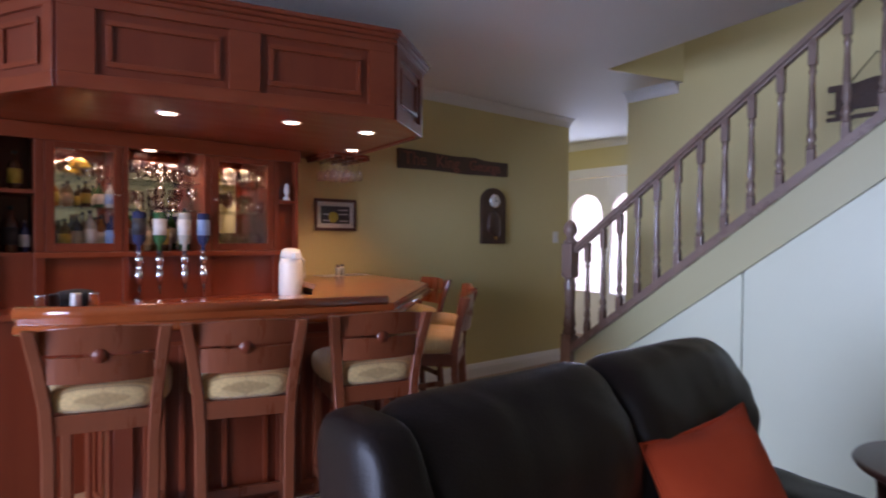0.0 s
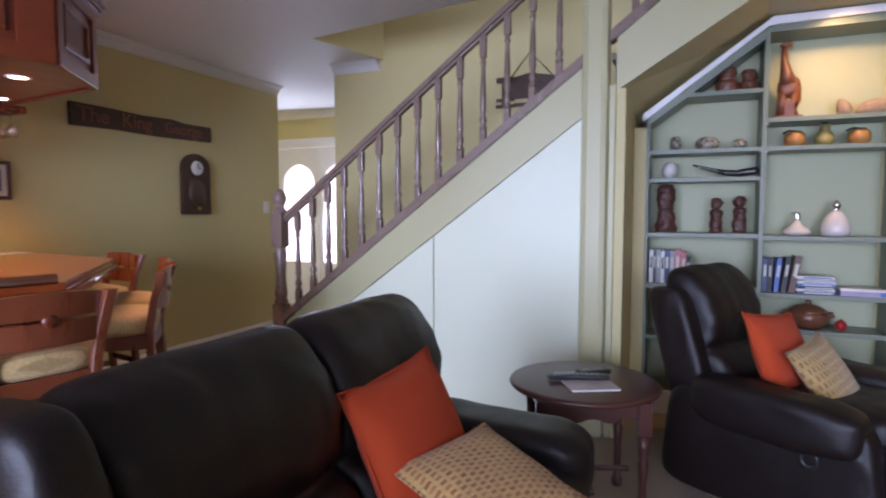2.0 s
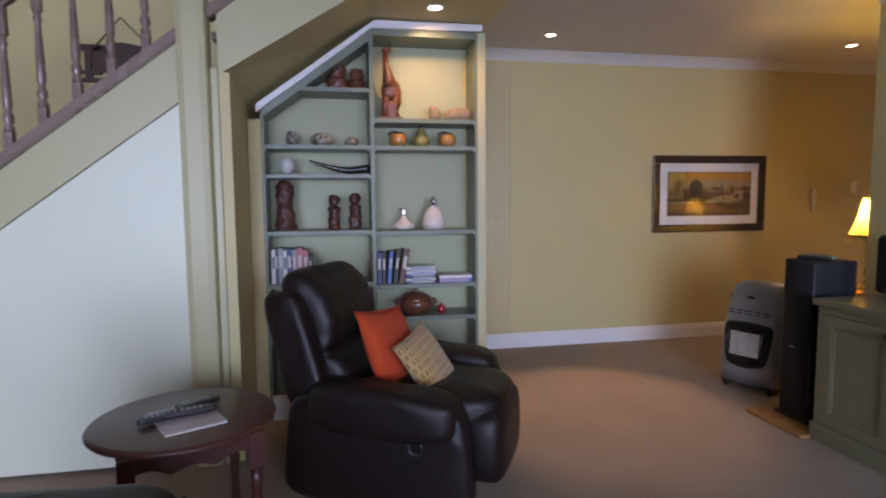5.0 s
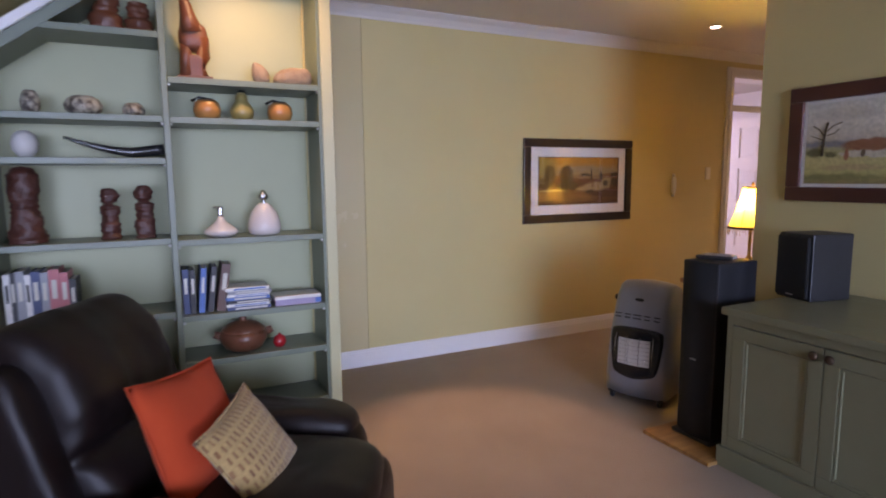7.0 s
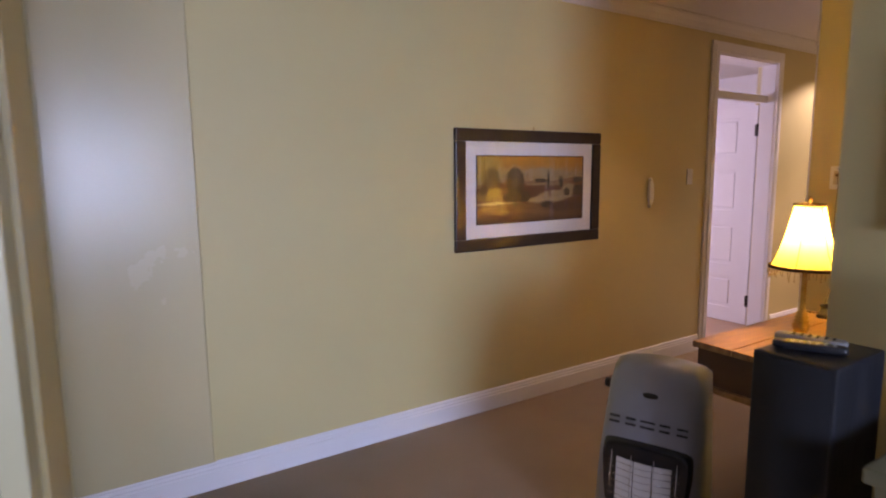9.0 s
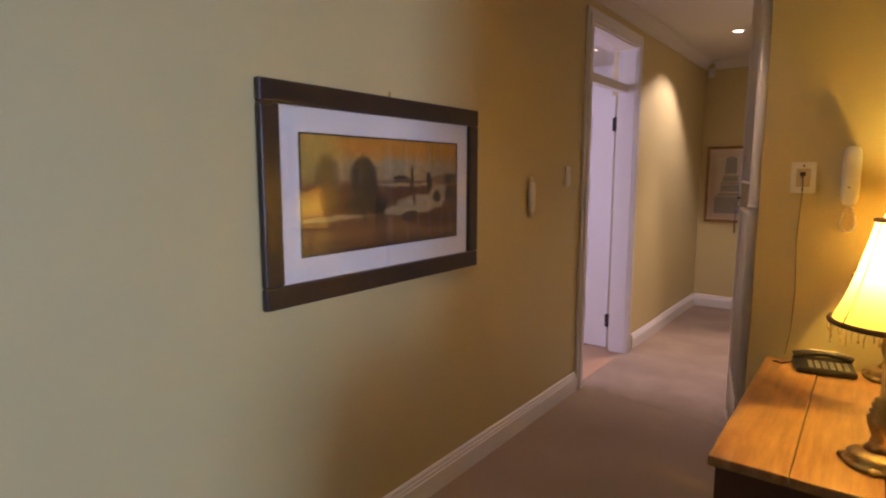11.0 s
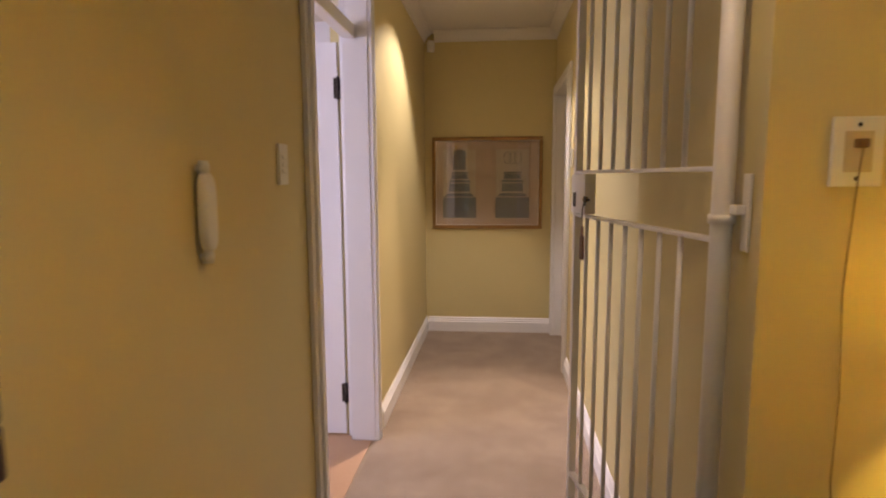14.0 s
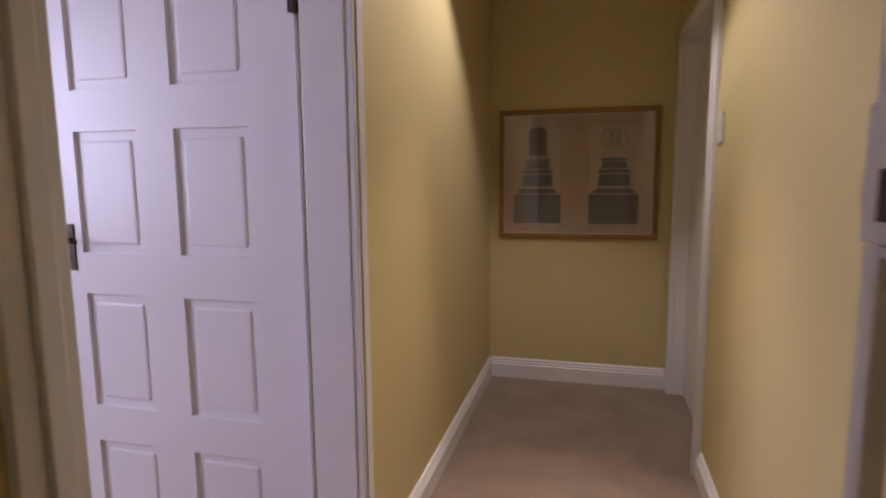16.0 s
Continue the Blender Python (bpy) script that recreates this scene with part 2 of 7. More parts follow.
struct("wall_south", box(-3.0, -3.57, 0, 3.94, -3.42, H), WALL, "olive painted partition behind the green cabinet", "wall")
struct("wall_nook_west", box(3.79, -4.6, 0, 3.94, -3.57, H), WALL, "olive painted wall behind the pine desk", "wall")
struct("wall_nook_south", box(3.79, -4.76, 0, 4.58, -4.6, H), WALL, "olive painted wall with the intercom", "wall")
pw = box(4.43, -7.48, 0, 4.58, -4.76, H)
box(4.43, -8.42, 2.05, 4.58, -7.48, H, bm=pw)
box(4.43, -8.64, 0, 4.58, -8.42, H, bm=pw)
struct("wall_passage_west", pw, WALL, "olive painted passage wall", "wall")
struct("wall_passage_end", box(4.58, -8.64, 0, EAST, -8.49, H), WALL, "olive painted wall at the end of the passage", "wall")
ew = box(EAST, -5.41, 0, EAST + 0.2, -0.95, H)
box(EAST, -8.64, 0, EAST + 0.2, -6.37, H, bm=ew)
box(EAST, -6.37, 2.38, EAST + 0.2, -5.41, H, bm=ew)
struct("wall_east", ew, WALL, "olive painted wall with the landscape picture", "wall")
struct("wall_board", box(EAST - 0.012, -1.595, 0.13, EAST, -1.05, H - 0.08, 0.003), SATIN, "flush painted board with a narrow joint", "wall")
struct("trim_joint", box(EAST - 0.016, -1.603, 0.131, EAST, -1.5955, H - 0.081, 0.002), WALL, "narrow painted cover strip over a wall joint", "trim")
struct("wall_return", box(4.62, -1.04, 0, EAST, -0.95, H), WALL, "olive painted return beside the shelves", "wall")
struct("wall_stair_back", box(5.0, -1.0, 0, 5.15, 3.03, 4.9), WALL, "olive painted wall beside the staircase", "wall")
# the room off the passage
bw = box(EAST + 0.2, -8.2, 0, 8.6, -8.05, H)
box(EAST + 0.2, -3.65, 0, 8.6, -3.5, H, bm=bw)
box(8.6, -8.2, 0, 8.75, -5.7, H, bm=bw)
box(8.6, -4.3, 0, 8.75, -3.5, H, bm=bw)
box(8.6, -5.7, 0, 8.75, -4.3, 0.9, bm=bw)
box(8.6, -5.7, 2.25, 8.75, -4.3, H, bm=bw)
struct("wall_bedroom", bw, TRIM, "white walls of the room off the passage", "wall")
# the hall behind the stairs
hw = box(5.15, 6.5, 0, 7.1, 6.65, H)
box(5.36, NORTH + 0.17, 0, 5.51, 6.5, H, bm=hw)
box(6.9, 1.5, 0, 7.05, 4.0, H, bm=hw)
box(6.9, 5.5, 0, 7.05, 6.5, H, bm=hw)
box(6.9, 4.0, 2.12, 7.05, 5.5, H, bm=hw)
box(5.15, 1.5, 0, 6.9, 1.65, H, bm=hw)
struct("wall_hall", hw, WALL, "olive walls of the entrance hall", "wall")
struct("ceiling", prism([(-3.2, -8.7), (8.8, -8.7), (8.8, -1.0), (3.80, -1.0), (3.80, 1.22), (3.98, 1.30), (4.24, 2.72), (5.0, 2.53), (7.1, 2.53), (7.1, 6.7), (-3.2, 6.7)], "z", H, H + 0.16), CEIL, "white plaster ceiling", "ceiling")
# upper stairwell
uw = box(3.60, -1.0, H + 0.16, 3.74, 2.8, 3.4)
box(3.60, -1.0, 4.5, 3.74, 2.8, 4.9, bm=uw)
box(3.60, 0.9, 3.4, 3.74, 2.8, 4.5, bm=uw)
box(3.60, -1.0, 3.4, 3.74, -0.7, 4.5, bm=uw)
prism([(3.6, 2.85), (4.240, 2.712), (5.0, 2.522), (5.0, 2.9), (3.6, 3.0)], "z", H + 0.162, 4.9, bm=uw)
prism([(4.236, 2.710), (4.998, 2.520), (4.998, 2.5285), (4.236, 2.7185)], "z", H + 0.001, H + 0.17, bm=uw)
box(3.60, -1.15, H + 0.16, 5.15, -1.0, 4.9, bm=uw)
struct("wall_stairwell", uw, WALL, "olive walls of the upper stairwell", "wall")
struct("ceiling_stairwell", box(3.55, -1.2, 4.9, 5.2, 3.0, 5.0), CEIL, "white ceiling over the staircase", "ceiling")
PINE = mat("honey_pine", (0.34, 0.16, 0.05), 0.36, second=(0.52, 0.28, 0.095), scale=16, stretch=(2.4, 0.22, 1), mix=0.26, coat=0.25, bump=0.05, bump_scale=40)


def knotted(m, scale, colour):
    """Adds scattered dark knots and broad uneven staining to a wood material."""
    nt = m.node_tree
    bs = nt.nodes["Principled BSDF"]
    src = bs.inputs["Base Color"].links[0].from_socket
    co, vo, mr = nt.nodes.new("ShaderNodeTexCoord"), nt.nodes.new("ShaderNodeTexVoronoi"), nt.nodes.new("ShaderNodeMapRange")
    mp = nt.nodes.new("ShaderNodeMapping")
    mp.inputs["Scale"].default_value = (1.0, 0.62, 1.0)
    vo.inputs["Scale"].default_value = scale
    mr.inputs["From Min"].default_value, mr.inputs["From Max"].default_value = 0.05, 0.13
    mr.inputs["To Min"].default_value, mr.inputs["To Max"].default_value = 0.85, 0.0
    st, sm = nt.nodes.new("ShaderNodeTexNoise"), nt.nodes.new("ShaderNodeMapRange")
    st.inputs["Scale"].default_value, st.inputs["Detail"].default_value = 5.0, 5.0
    sm.inputs["From Min"].default_value, sm.inputs["From Max"].default_value = 0.35, 0.75
    sm.inputs["To Min"].default_value, sm.inputs["To Max"].default_value = 0.0, 0.45
    nt.links.new(co.outputs["Object"], mp.inputs[0])
    nt.links.new(mp.outputs[0], vo.inputs["Vector"])
    nt.links.new(vo.outputs["Distance"], mr.inputs[0])
    nt.links.new(co.outputs["Object"], st.inputs["Vector"])
    nt.links.new(st.outputs[0], sm.inputs[0])
    for fac in (sm.outputs[0], mr.outputs[0]):
        mx = nt.nodes.new("ShaderNodeMix")
        mx.data_type = "RGBA"
        nt.links.new(fac, mx.inputs[0])
        nt.links.new(src, mx.inputs[6])
        mx.inputs[7].default_value = (*colour, 1)
        src = mx.outputs[2]
    nt.links.new(src, bs.inputs["Base Color"])


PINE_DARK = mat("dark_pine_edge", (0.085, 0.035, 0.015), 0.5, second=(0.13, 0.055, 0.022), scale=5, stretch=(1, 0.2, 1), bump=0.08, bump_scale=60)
knotted(PINE, 4.2, (0.13, 0.050, 0.016))
MAHOGANY = mat("mahogany", (0.065, 0.019, 0.015), 0.36, second=(0.105, 0.032, 0.024), scale=9, stretch=(0.25, 1, 1), mix=0.9, coat=0.12, wear=0.06)
DARKWOOD = mat("dark_carved_wood", (0.045, 0.02, 0.014), 0.5, second=(0.085, 0.04, 0.026), scale=9, bump=0.35, bump_scale=45)
DARKRED = mat("dark_red_carved_wood", (0.050, 0.014, 0.010), 0.42, second=(0.105, 0.034, 0.022), scale=26, bump=0.5, bump_scale=70)
REDWOOD = mat("reddish_carved_wood", (0.11, 0.03, 0.014), 0.40, second=(0.17, 0.055, 0.025), scale=10, bump=0.25, bump_scale=50)
BLACKFRAME = mat("black_brown_frame", (0.018, 0.013, 0.012), 0.32, second=(0.035, 0.022, 0.018), scale=12, bump=0.06, bump_scale=90)
MATBOARD = mat("white_mat_board", (0.74, 0.71, 0.68), 0.6, second=(0.78, 0.75, 0.72), scale=8)
CHROME = mat("chrome", (0.72, 0.72, 0.74), 0.16, 1.0, second=(0.66, 0.66, 0.68), scale=8, wear=0.06)
BRASS = mat("aged_brass", (0.42, 0.27, 0.09), 0.34, 1.0, second=(0.30, 0.19, 0.07), scale=20, bump=0.1, bump_scale=90)
GOLDLEAF = mat("gilded_resin", (0.50, 0.36, 0.13), 0.38, 0.7, second=(0.26, 0.16, 0.06), scale=25, bump=0.3, bump_scale=80)
GILT = mat("gilt_frame", (0.33, 0.19, 0.06), 0.4, 0.4, second=(0.24, 0.12, 0.04), scale=15, bump=0.15, bump_scale=70)
SIGNRED = mat("reddish_letter_paint", (0.20, 0.055, 0.035), 0.55, second=(0.28, 0.085, 0.055), scale=22, bump=0.3, bump_scale=60)
MIRROR = mat("silvered_mirror", (0.80, 0.80, 0.78), 0.03, 1.0)
WHITEPL = mat("white_plastic", (0.70, 0.68, 0.63), 0.35, second=(0.74, 0.72, 0.67), scale=14)
BEIGEPL = mat("beige_plastic", (0.50, 0.42, 0.28), 0.4, second=(0.55, 0.46, 0.32), scale=18)
BLACKPL = mat("black_plastic", (0.016, 0.016, 0.018), 0.35, second=(0.026, 0.026, 0.028), scale=18, bump=0.08, bump_scale=150)
HEATGREY = mat("blue_grey_enamel", (0.30, 0.315, 0.355), 0.34, 0.15, second=(0.26, 0.275, 0.31), scale=5, bump=0.03, bump_scale=160, wear=0.04)
GLOSSBLACK = mat("gloss_black_enamel", (0.010, 0.010, 0.012), 0.22, second=(0.014, 0.014, 0.016), scale=9, wear=0.04)
CABGREEN = mat("olive_sage_cabinet_paint", (0.200, 0.200, 0.120), 0.36, second=(0.225, 0.225, 0.138), scale=4, bump=0.04, bump_scale=120)
GREYPL = mat("silver_grey_enamel", (0.38, 0.38, 0.39), 0.36, 0.25, second=(0.31, 0.31, 0.32), scale=7, bump=0.04, bump_scale=160)
SPEAKER = mat("black_ash_veneer", (0.012, 0.012, 0.015), 0.42, second=(0.024, 0.024, 0.028), scale=10, stretch=(1, 1, 0.15), bump=0.15, bump_scale=120)
GRILLE = mat("speaker_cloth", (0.010, 0.010, 0.012), 0.9, second=(0.018, 0.018, 0.02), scale=300, bump=0.5, bump_scale=600)
CERAMIC = mat("burner_ceramic", (0.55, 0.53, 0.50), 0.7, second=(0.62, 0.60, 0.57), scale=30, bump=0.4, bump_scale=160)
CLAY = mat("glazed_clay", (0.15, 0.05, 0.028), 0.3, second=(0.24, 0.09, 0.045), scale=7, bump=0.06, bump_scale=50, coat=0.3)
WHITECER = mat("white_glaze", (0.62, 0.55, 0.52), 0.25, second=(0.70, 0.64, 0.62), scale=6, coat=0.4)
GOURD = mat("orange_gourd", (0.50, 0.17, 0.05), 0.35, second=(0.42, 0.24, 0.07), scale=5, coat=0.2)
GOURD2 = mat("yellow_green_gourd", (0.38, 0.30, 0.10), 0.35, second=(0.14, 0.10, 0.04), scale=7, mix=0.3, coat=0.2)
POTTERY = mat("patterned_pottery", (0.07, 0.055, 0.045), 0.5, second=(0.42, 0.38, 0.30), scale=38, mix=0.15)
STONE = mat("pinkish_stone", (0.24, 0.15, 0.10), 0.8, second=(0.40, 0.28, 0.20), scale=26, bump=0.9, bump_scale=45)
EGG = mat("pale_egg_shell", (0.55, 0.53, 0.50), 0.35, second=(0.60, 0.58, 0.55), scale=30, bump=0.05, bump_scale=200)
HORN = mat("black_horn", (0.012, 0.012, 0.014), 0.22, second=(0.03, 0.03, 0.03), scale=12, coat=0.4)
RED = mat("red_enamel", (0.42, 0.012, 0.018), 0.3, second=(0.50, 0.02, 0.025), scale=9, coat=0.4)
FRINGE = mat("brown_braid", (0.11, 0.06, 0.03), 0.8, second=(0.17, 0.10, 0.05), scale=60, bump=0.6, bump_scale=200)
PAPER = mat("glossy_paper", (0.42, 0.34, 0.36), 0.35, second=(0.62, 0.50, 0.52), scale=14, mix=0.3)
PAGES = mat("paper_pages", (0.66, 0.63, 0.56), 0.8, second=(0.58, 0.55, 0.48), scale=160, stretch=(0.1, 0.1, 1))
HINGE = mat("dark_bronze", (0.06, 0.045, 0.035), 0.45, 0.7, second=(0.04, 0.03, 0.025), scale=20)
GATEPAINT = mat("cream_enamel", (0.74, 0.70, 0.68), 0.35, second=(0.78, 0.74, 0.72), scale=6, bump=0.05, bump_scale=90)
KNOB = mat("bronze_knob", (0.10, 0.06, 0.035), 0.35, 0.6, second=(0.06, 0.035, 0.02), scale=16)
LAMPGLOW = mat("lit_lamp", (0.9, 0.85, 0.7), 0.5, emit=(1.0, 0.86, 0.62), power=14)
DAYGLOW = mat("daylight_backdrop", (0.8, 0.85, 0.9), 0.9, emit=(0.86, 0.93, 1.0), power=1.7)


def woven(name, a, b, c, cells, rows):
    """Woven cloth with a blocked pattern in rows."""
    m = mat(name, a, 0.9, bump=0.5, bump_scale=300, sheen=0.3)
    nt = m.node_tree
    co = nt.nodes.new("ShaderNodeTexCoord")
    br = nt.nodes.new("ShaderNodeTexBrick")
    br.inputs["Color1"].default_value, br.inputs["Color2"].default_value, br.inputs["Mortar"].default_value = (*a, 1), (*b, 1), (*c, 1)
    br.inputs["Scale"].default_value, br.inputs["Mortar Size"].default_value, br.inputs["Brick Width"].default_value, br.inputs["Row Height"].default_value = 1.0, rows * 0.22, cells, rows
    br.inputs["Mortar Smooth"].default_value = 0.4
    nt.links.new(co.outputs["Object"], br.inputs["Vector"])
    nz = nt.nodes.new("ShaderNodeTexNoise")
    nz.inputs["Scale"].default_value = 90
    mx = nt.nodes.new("ShaderNodeMix")
    mx.data_type, mx.blend_type = "RGBA", "MULTIPLY"
    mx.inputs[0].default_value = 0.5
    nt.links.new(co.outputs["Object"], nz.inputs["Vector"])
    nt.links.new(br.outputs[0], mx.inputs[6])
    nt.links.new(nz.outputs[0], mx.inputs[7])
    nt.links.new(mx.outputs[2], nt.nodes["Principled BSDF"].inputs["Base Color"])
    return m


KELIM = woven("patterned_cushion_cloth", (0.52, 0.22, 0.07), (0.36, 0.085, 0.03), (0.70, 0.39, 0.125), 0.018, 0.024)
KELIM2 = woven("striped_cushion_cloth", (0.46, 0.22, 0.08), (0.30, 0.11, 0.045), (0.68, 0.42, 0.16), 0.020, 0.036)
SEATCLOTH = woven("striped_seat_cloth", (0.86, 0.56, 0.24), (0.82, 0.52, 0.21), (0.60, 0.36, 0.14), 30.0, 0.013)


def shade_material():
    """Thin cloth that the bulb shines through."""
    m = mat("lampshade_cloth", (0.80, 0.66, 0.26), 0.85, second=(0.74, 0.60, 0.22), scale=9, bump=0.2, bump_scale=250)
    nt = m.node_tree
    bs = nt.nodes["Principled BSDF"]
    tl = nt.nodes.new("ShaderNodeBsdfTranslucent")
    tl.inputs[0].default_value = (0.95, 0.78, 0.22, 1)
    mx = nt.nodes.new("ShaderNodeMixShader")
    mx.inputs[0].default_value = 0.55
    nt.links.new(bs.outputs[0], mx.inputs[1])
    nt.links.new(tl.outputs[0], mx.inputs[2])
    nt.links.new(mx.outputs[0], nt.nodes["Material Output"].inputs["Surface"])
    return m


SHADE = shade_material()


def clear_pane(name="window_pane"):
    m = bpy.data.materials.new(name)
    m.use_nodes = True
    nt = m.node_tree
    gl, tr, mx = nt.nodes.new("ShaderNodeBsdfGlossy"), nt.nodes.new("ShaderNodeBsdfTransparent"), nt.nodes.new("ShaderNodeMixShader")
    lw, fr = nt.nodes.new("ShaderNodeLayerWeight"), nt.nodes.new("ShaderNodeMapRange")
    pw = nt.nodes.new("ShaderNodeMath")
    pw.operation = "POWER"
    pw.inputs[1].default_value = 4.0
    nt.links.new(lw.outputs["Facing"], pw.inputs[0])
    nt.links.new(pw.outputs[0], fr.inputs[0])
    fr.inputs["To Min"].default_value, fr.inputs["To Max"].default_value = 0.03, 0.75
    gl.inputs["Roughness"].default_value = 0.02
    nt.links.new(fr.outputs[0], mx.inputs[0])
    nt.links.new(tr.outputs[0], mx.inputs[1])
    nt.links.new(gl.outputs[0], mx.inputs[2])
    nt.links.new(mx.outputs[0], nt.nodes["Material Output"].inputs["Surface"])
    return m


PANE = clear_pane()
PICGLASS = clear_pane("picture_glass")
for nd_ in PICGLASS.node_tree.nodes:
    if nd_.bl_idname == "ShaderNodeMapRange":
        nd_.inputs["To Min"].default_value = 0.06


def glassware():
    """Thin drinking glass: mostly clear, glossy towards its rims."""
    m = clear_pane("drinking_glass")
    for n in m.node_tree.nodes:
        if n.bl_idname == "ShaderNodeBsdfGlossy":
            n.inputs["Roughness"].default_value = 0.10
        if n.bl_idname == "ShaderNodeMath":
            n.inputs[1].default_value = 1.6
        if n.bl_idname == "ShaderNodeMapRange":
            n.inputs["To Min"].default_value, n.inputs["To Max"].default_value = 0.14, 0.85
    return m


GLASS = glassware()

# ---- trim: baseboards, cornices, door frames ----
def skirting(name, a, b, side):
    """A moulded skirting along a wall from a to b; side: unit vector into the room."""
    b3 = None
    d = Vector((b[0] - a[0], b[1] - a[1], 0))
    n = Vector((*side, 0))
    prof = [(0, 0.0), (0.018, 0.0), (0.018, 0.088), (0.013, 0.094), (0.015, 0.102), (0.009, 0.112), (0.010, 0.120), (0.003, 0.130), (0, 0.130)]
    bm = bmesh.new()
    ends = []
    for p in (Vector((*a, 0)), Vector((*b, 0))):
        ends.append([bm.verts.new(p + n * u + Vector((0, 0, v + 0.001))) for u, v in prof])
    for i in range(len(prof)):
        j = (i + 1) % len(prof)
        bm.faces.new((ends[0][i], ends[0][j], ends[1][j], ends[1][i]))
    bm.faces.new(ends[0])
    bm.faces.new(ends[1][::-1])
    bmesh.ops.recalc_face_normals(bm, faces=bm.faces[:])
    return struct(name, bm, TRIM, "white moulded skirting board", "baseboard")


def cornice(name, a, b, side, drop=0.08):
    bm = bmesh.new()
    n = Vector((*side, 0))
    prof = [(0, 0), (0, -drop), (0.010, -drop), (0.014, -drop * 0.8), (0.035, -drop * 0.42), (0.062, -drop * 0.18), (0.066, -0.008), (0.085, -0.008), (0.085, 0)]
    ends = []
    for p in (Vector((*a, H)), Vector((*b, H))):
        ends.append([bm.verts.new(p + n * u + Vector((0, 0, v - 0.001))) for u, v in prof])
    for i in range(len(prof)):
        j = (i + 1) % len(prof)
        bm.faces.new((ends[0][i], ends[0][j], ends[1][j], ends[1][i]))
    bm.faces.new(ends[0])
    bm.faces.new(ends[1][::-1])
    bmesh.ops.recalc_face_normals(bm, faces=bm.faces[:])
    return struct(name, bm, CEIL, "white plaster cornice", "cornice")


skirting("baseboard", (EAST, -1.04), (EAST, -5.36), (-1, 0))
skirting("baseboard", (EAST, -6.45), (EAST, -8.49), (-1, 0))
skirting("baseboard", (4.60, -8.49), (EAST - 0.018, -8.49), (0, 1))
skirting("baseboard", (4.58, -4.76), (4.58, -7.40), (1, 0))
skirting("baseboard", (3.96, -4.6), (4.58, -4.6), (0, 1))
skirting("baseboard", (2.95, NORTH), (5.51, NORTH), (0, -1))
skirting("baseboard", (5.0, -0.9), (5.0, 3.03), (-1, 0))
cornice("trim_cornice", (EAST, -1.04), (EAST, -8.49), (-1, 0))
cornice("trim_cornice", (4.58, -8.49), (EAST - 0.085, -8.49), (0, 1))
cornice("trim_cornice", (4.58, -4.6), (4.58, -8.4), (1, 0))
cornice("trim_cornice", (2.75, NORTH), (5.51, NORTH), (0, -1))
cornice("trim_cornice", (5.0, 2.56), (5.0, 3.03), (-1, 0))
cornice("trim_cornice", (6.9, 2.6), (6.9, 6.4), (-1, 0))
cornice("trim_cornice", (-3.0, -3.42), (3.94, -3.42), (0, 1))


def casing(name, x, y0, y1, top, side, label):
    """A moulded frame round an opening in a wall of constant x."""
    bm = None
    for w0, w1, d in ((0.052, 0.085, 0.018), (0.020, 0.052, 0.028), (0.0, 0.020, 0.023)):
        for lo, hi in ((y0 - w1, y0 - w0), (y1 + w0, y1 + w1)):
            bm = box(x, lo, 0.002, x + side * d, hi, top + w0, 0.003, bm=bm)
        bm = box(x, y0 - w1, top + w0, x + side * d, y1 + w1, top + w1, 0.003, bm=bm)
    return struct(name, bm, TRIM, label, "door frame")


casing("door_1_casing", EAST, -6.306, -5.430, 2.36, -1, "white moulded door frame with a transom")
lining = box(EAST - 0.002, -5.434, 0.002, EAST + 0.202, -5.41, 2.37)
box(EAST - 0.002, -6.37, 0.002, EAST + 0.126, -6.302, 2.37, 0.003, bm=lining)
box(EAST + 0.126, -6.37, 0.002, EAST + 0.148, -6.345, 2.37, bm=lining)
box(EAST - 0.002, -6.302, 2.35, EAST + 0.202, -5.434, 2.372, bm=lining)
box(EAST + 0.06, -6.302, 2.035, EAST + 0.118, -5.434, 2.095, 0.004, bm=lining)
struct("door_1_frame", lining, TRIM, "white painted door lining with a transom bar", "door frame")
tp = struct("window_transom", box(EAST + 0.10, -6.30, 2.10, EAST + 0.106, -5.436, 2.345), PANE, "clear transom pane over the door", "window")
tp.visible_shadow = False
casing("door_2_casing", 4.58, -8.40, -7.49, 2.03, 1, "white moulded door frame at the end of the passage")
struct("door_2_frame", box(4.462, -8.419, 0.002, 4.578, -8.401, 2.049, bm=box(4.462, -7.491, 0.002, 4.578, -7.481, 2.049, bm=box(4.462, -8.401, 2.031, 4.578, -7.491, 2.049))), TRIM, "white painted lining of the end door", "door frame")
struct("door_2", box(4.47, -8.398, 0.01, 4.51, -7.494, 2.028, 0.004), TRIM, "closed white painted door", "door")


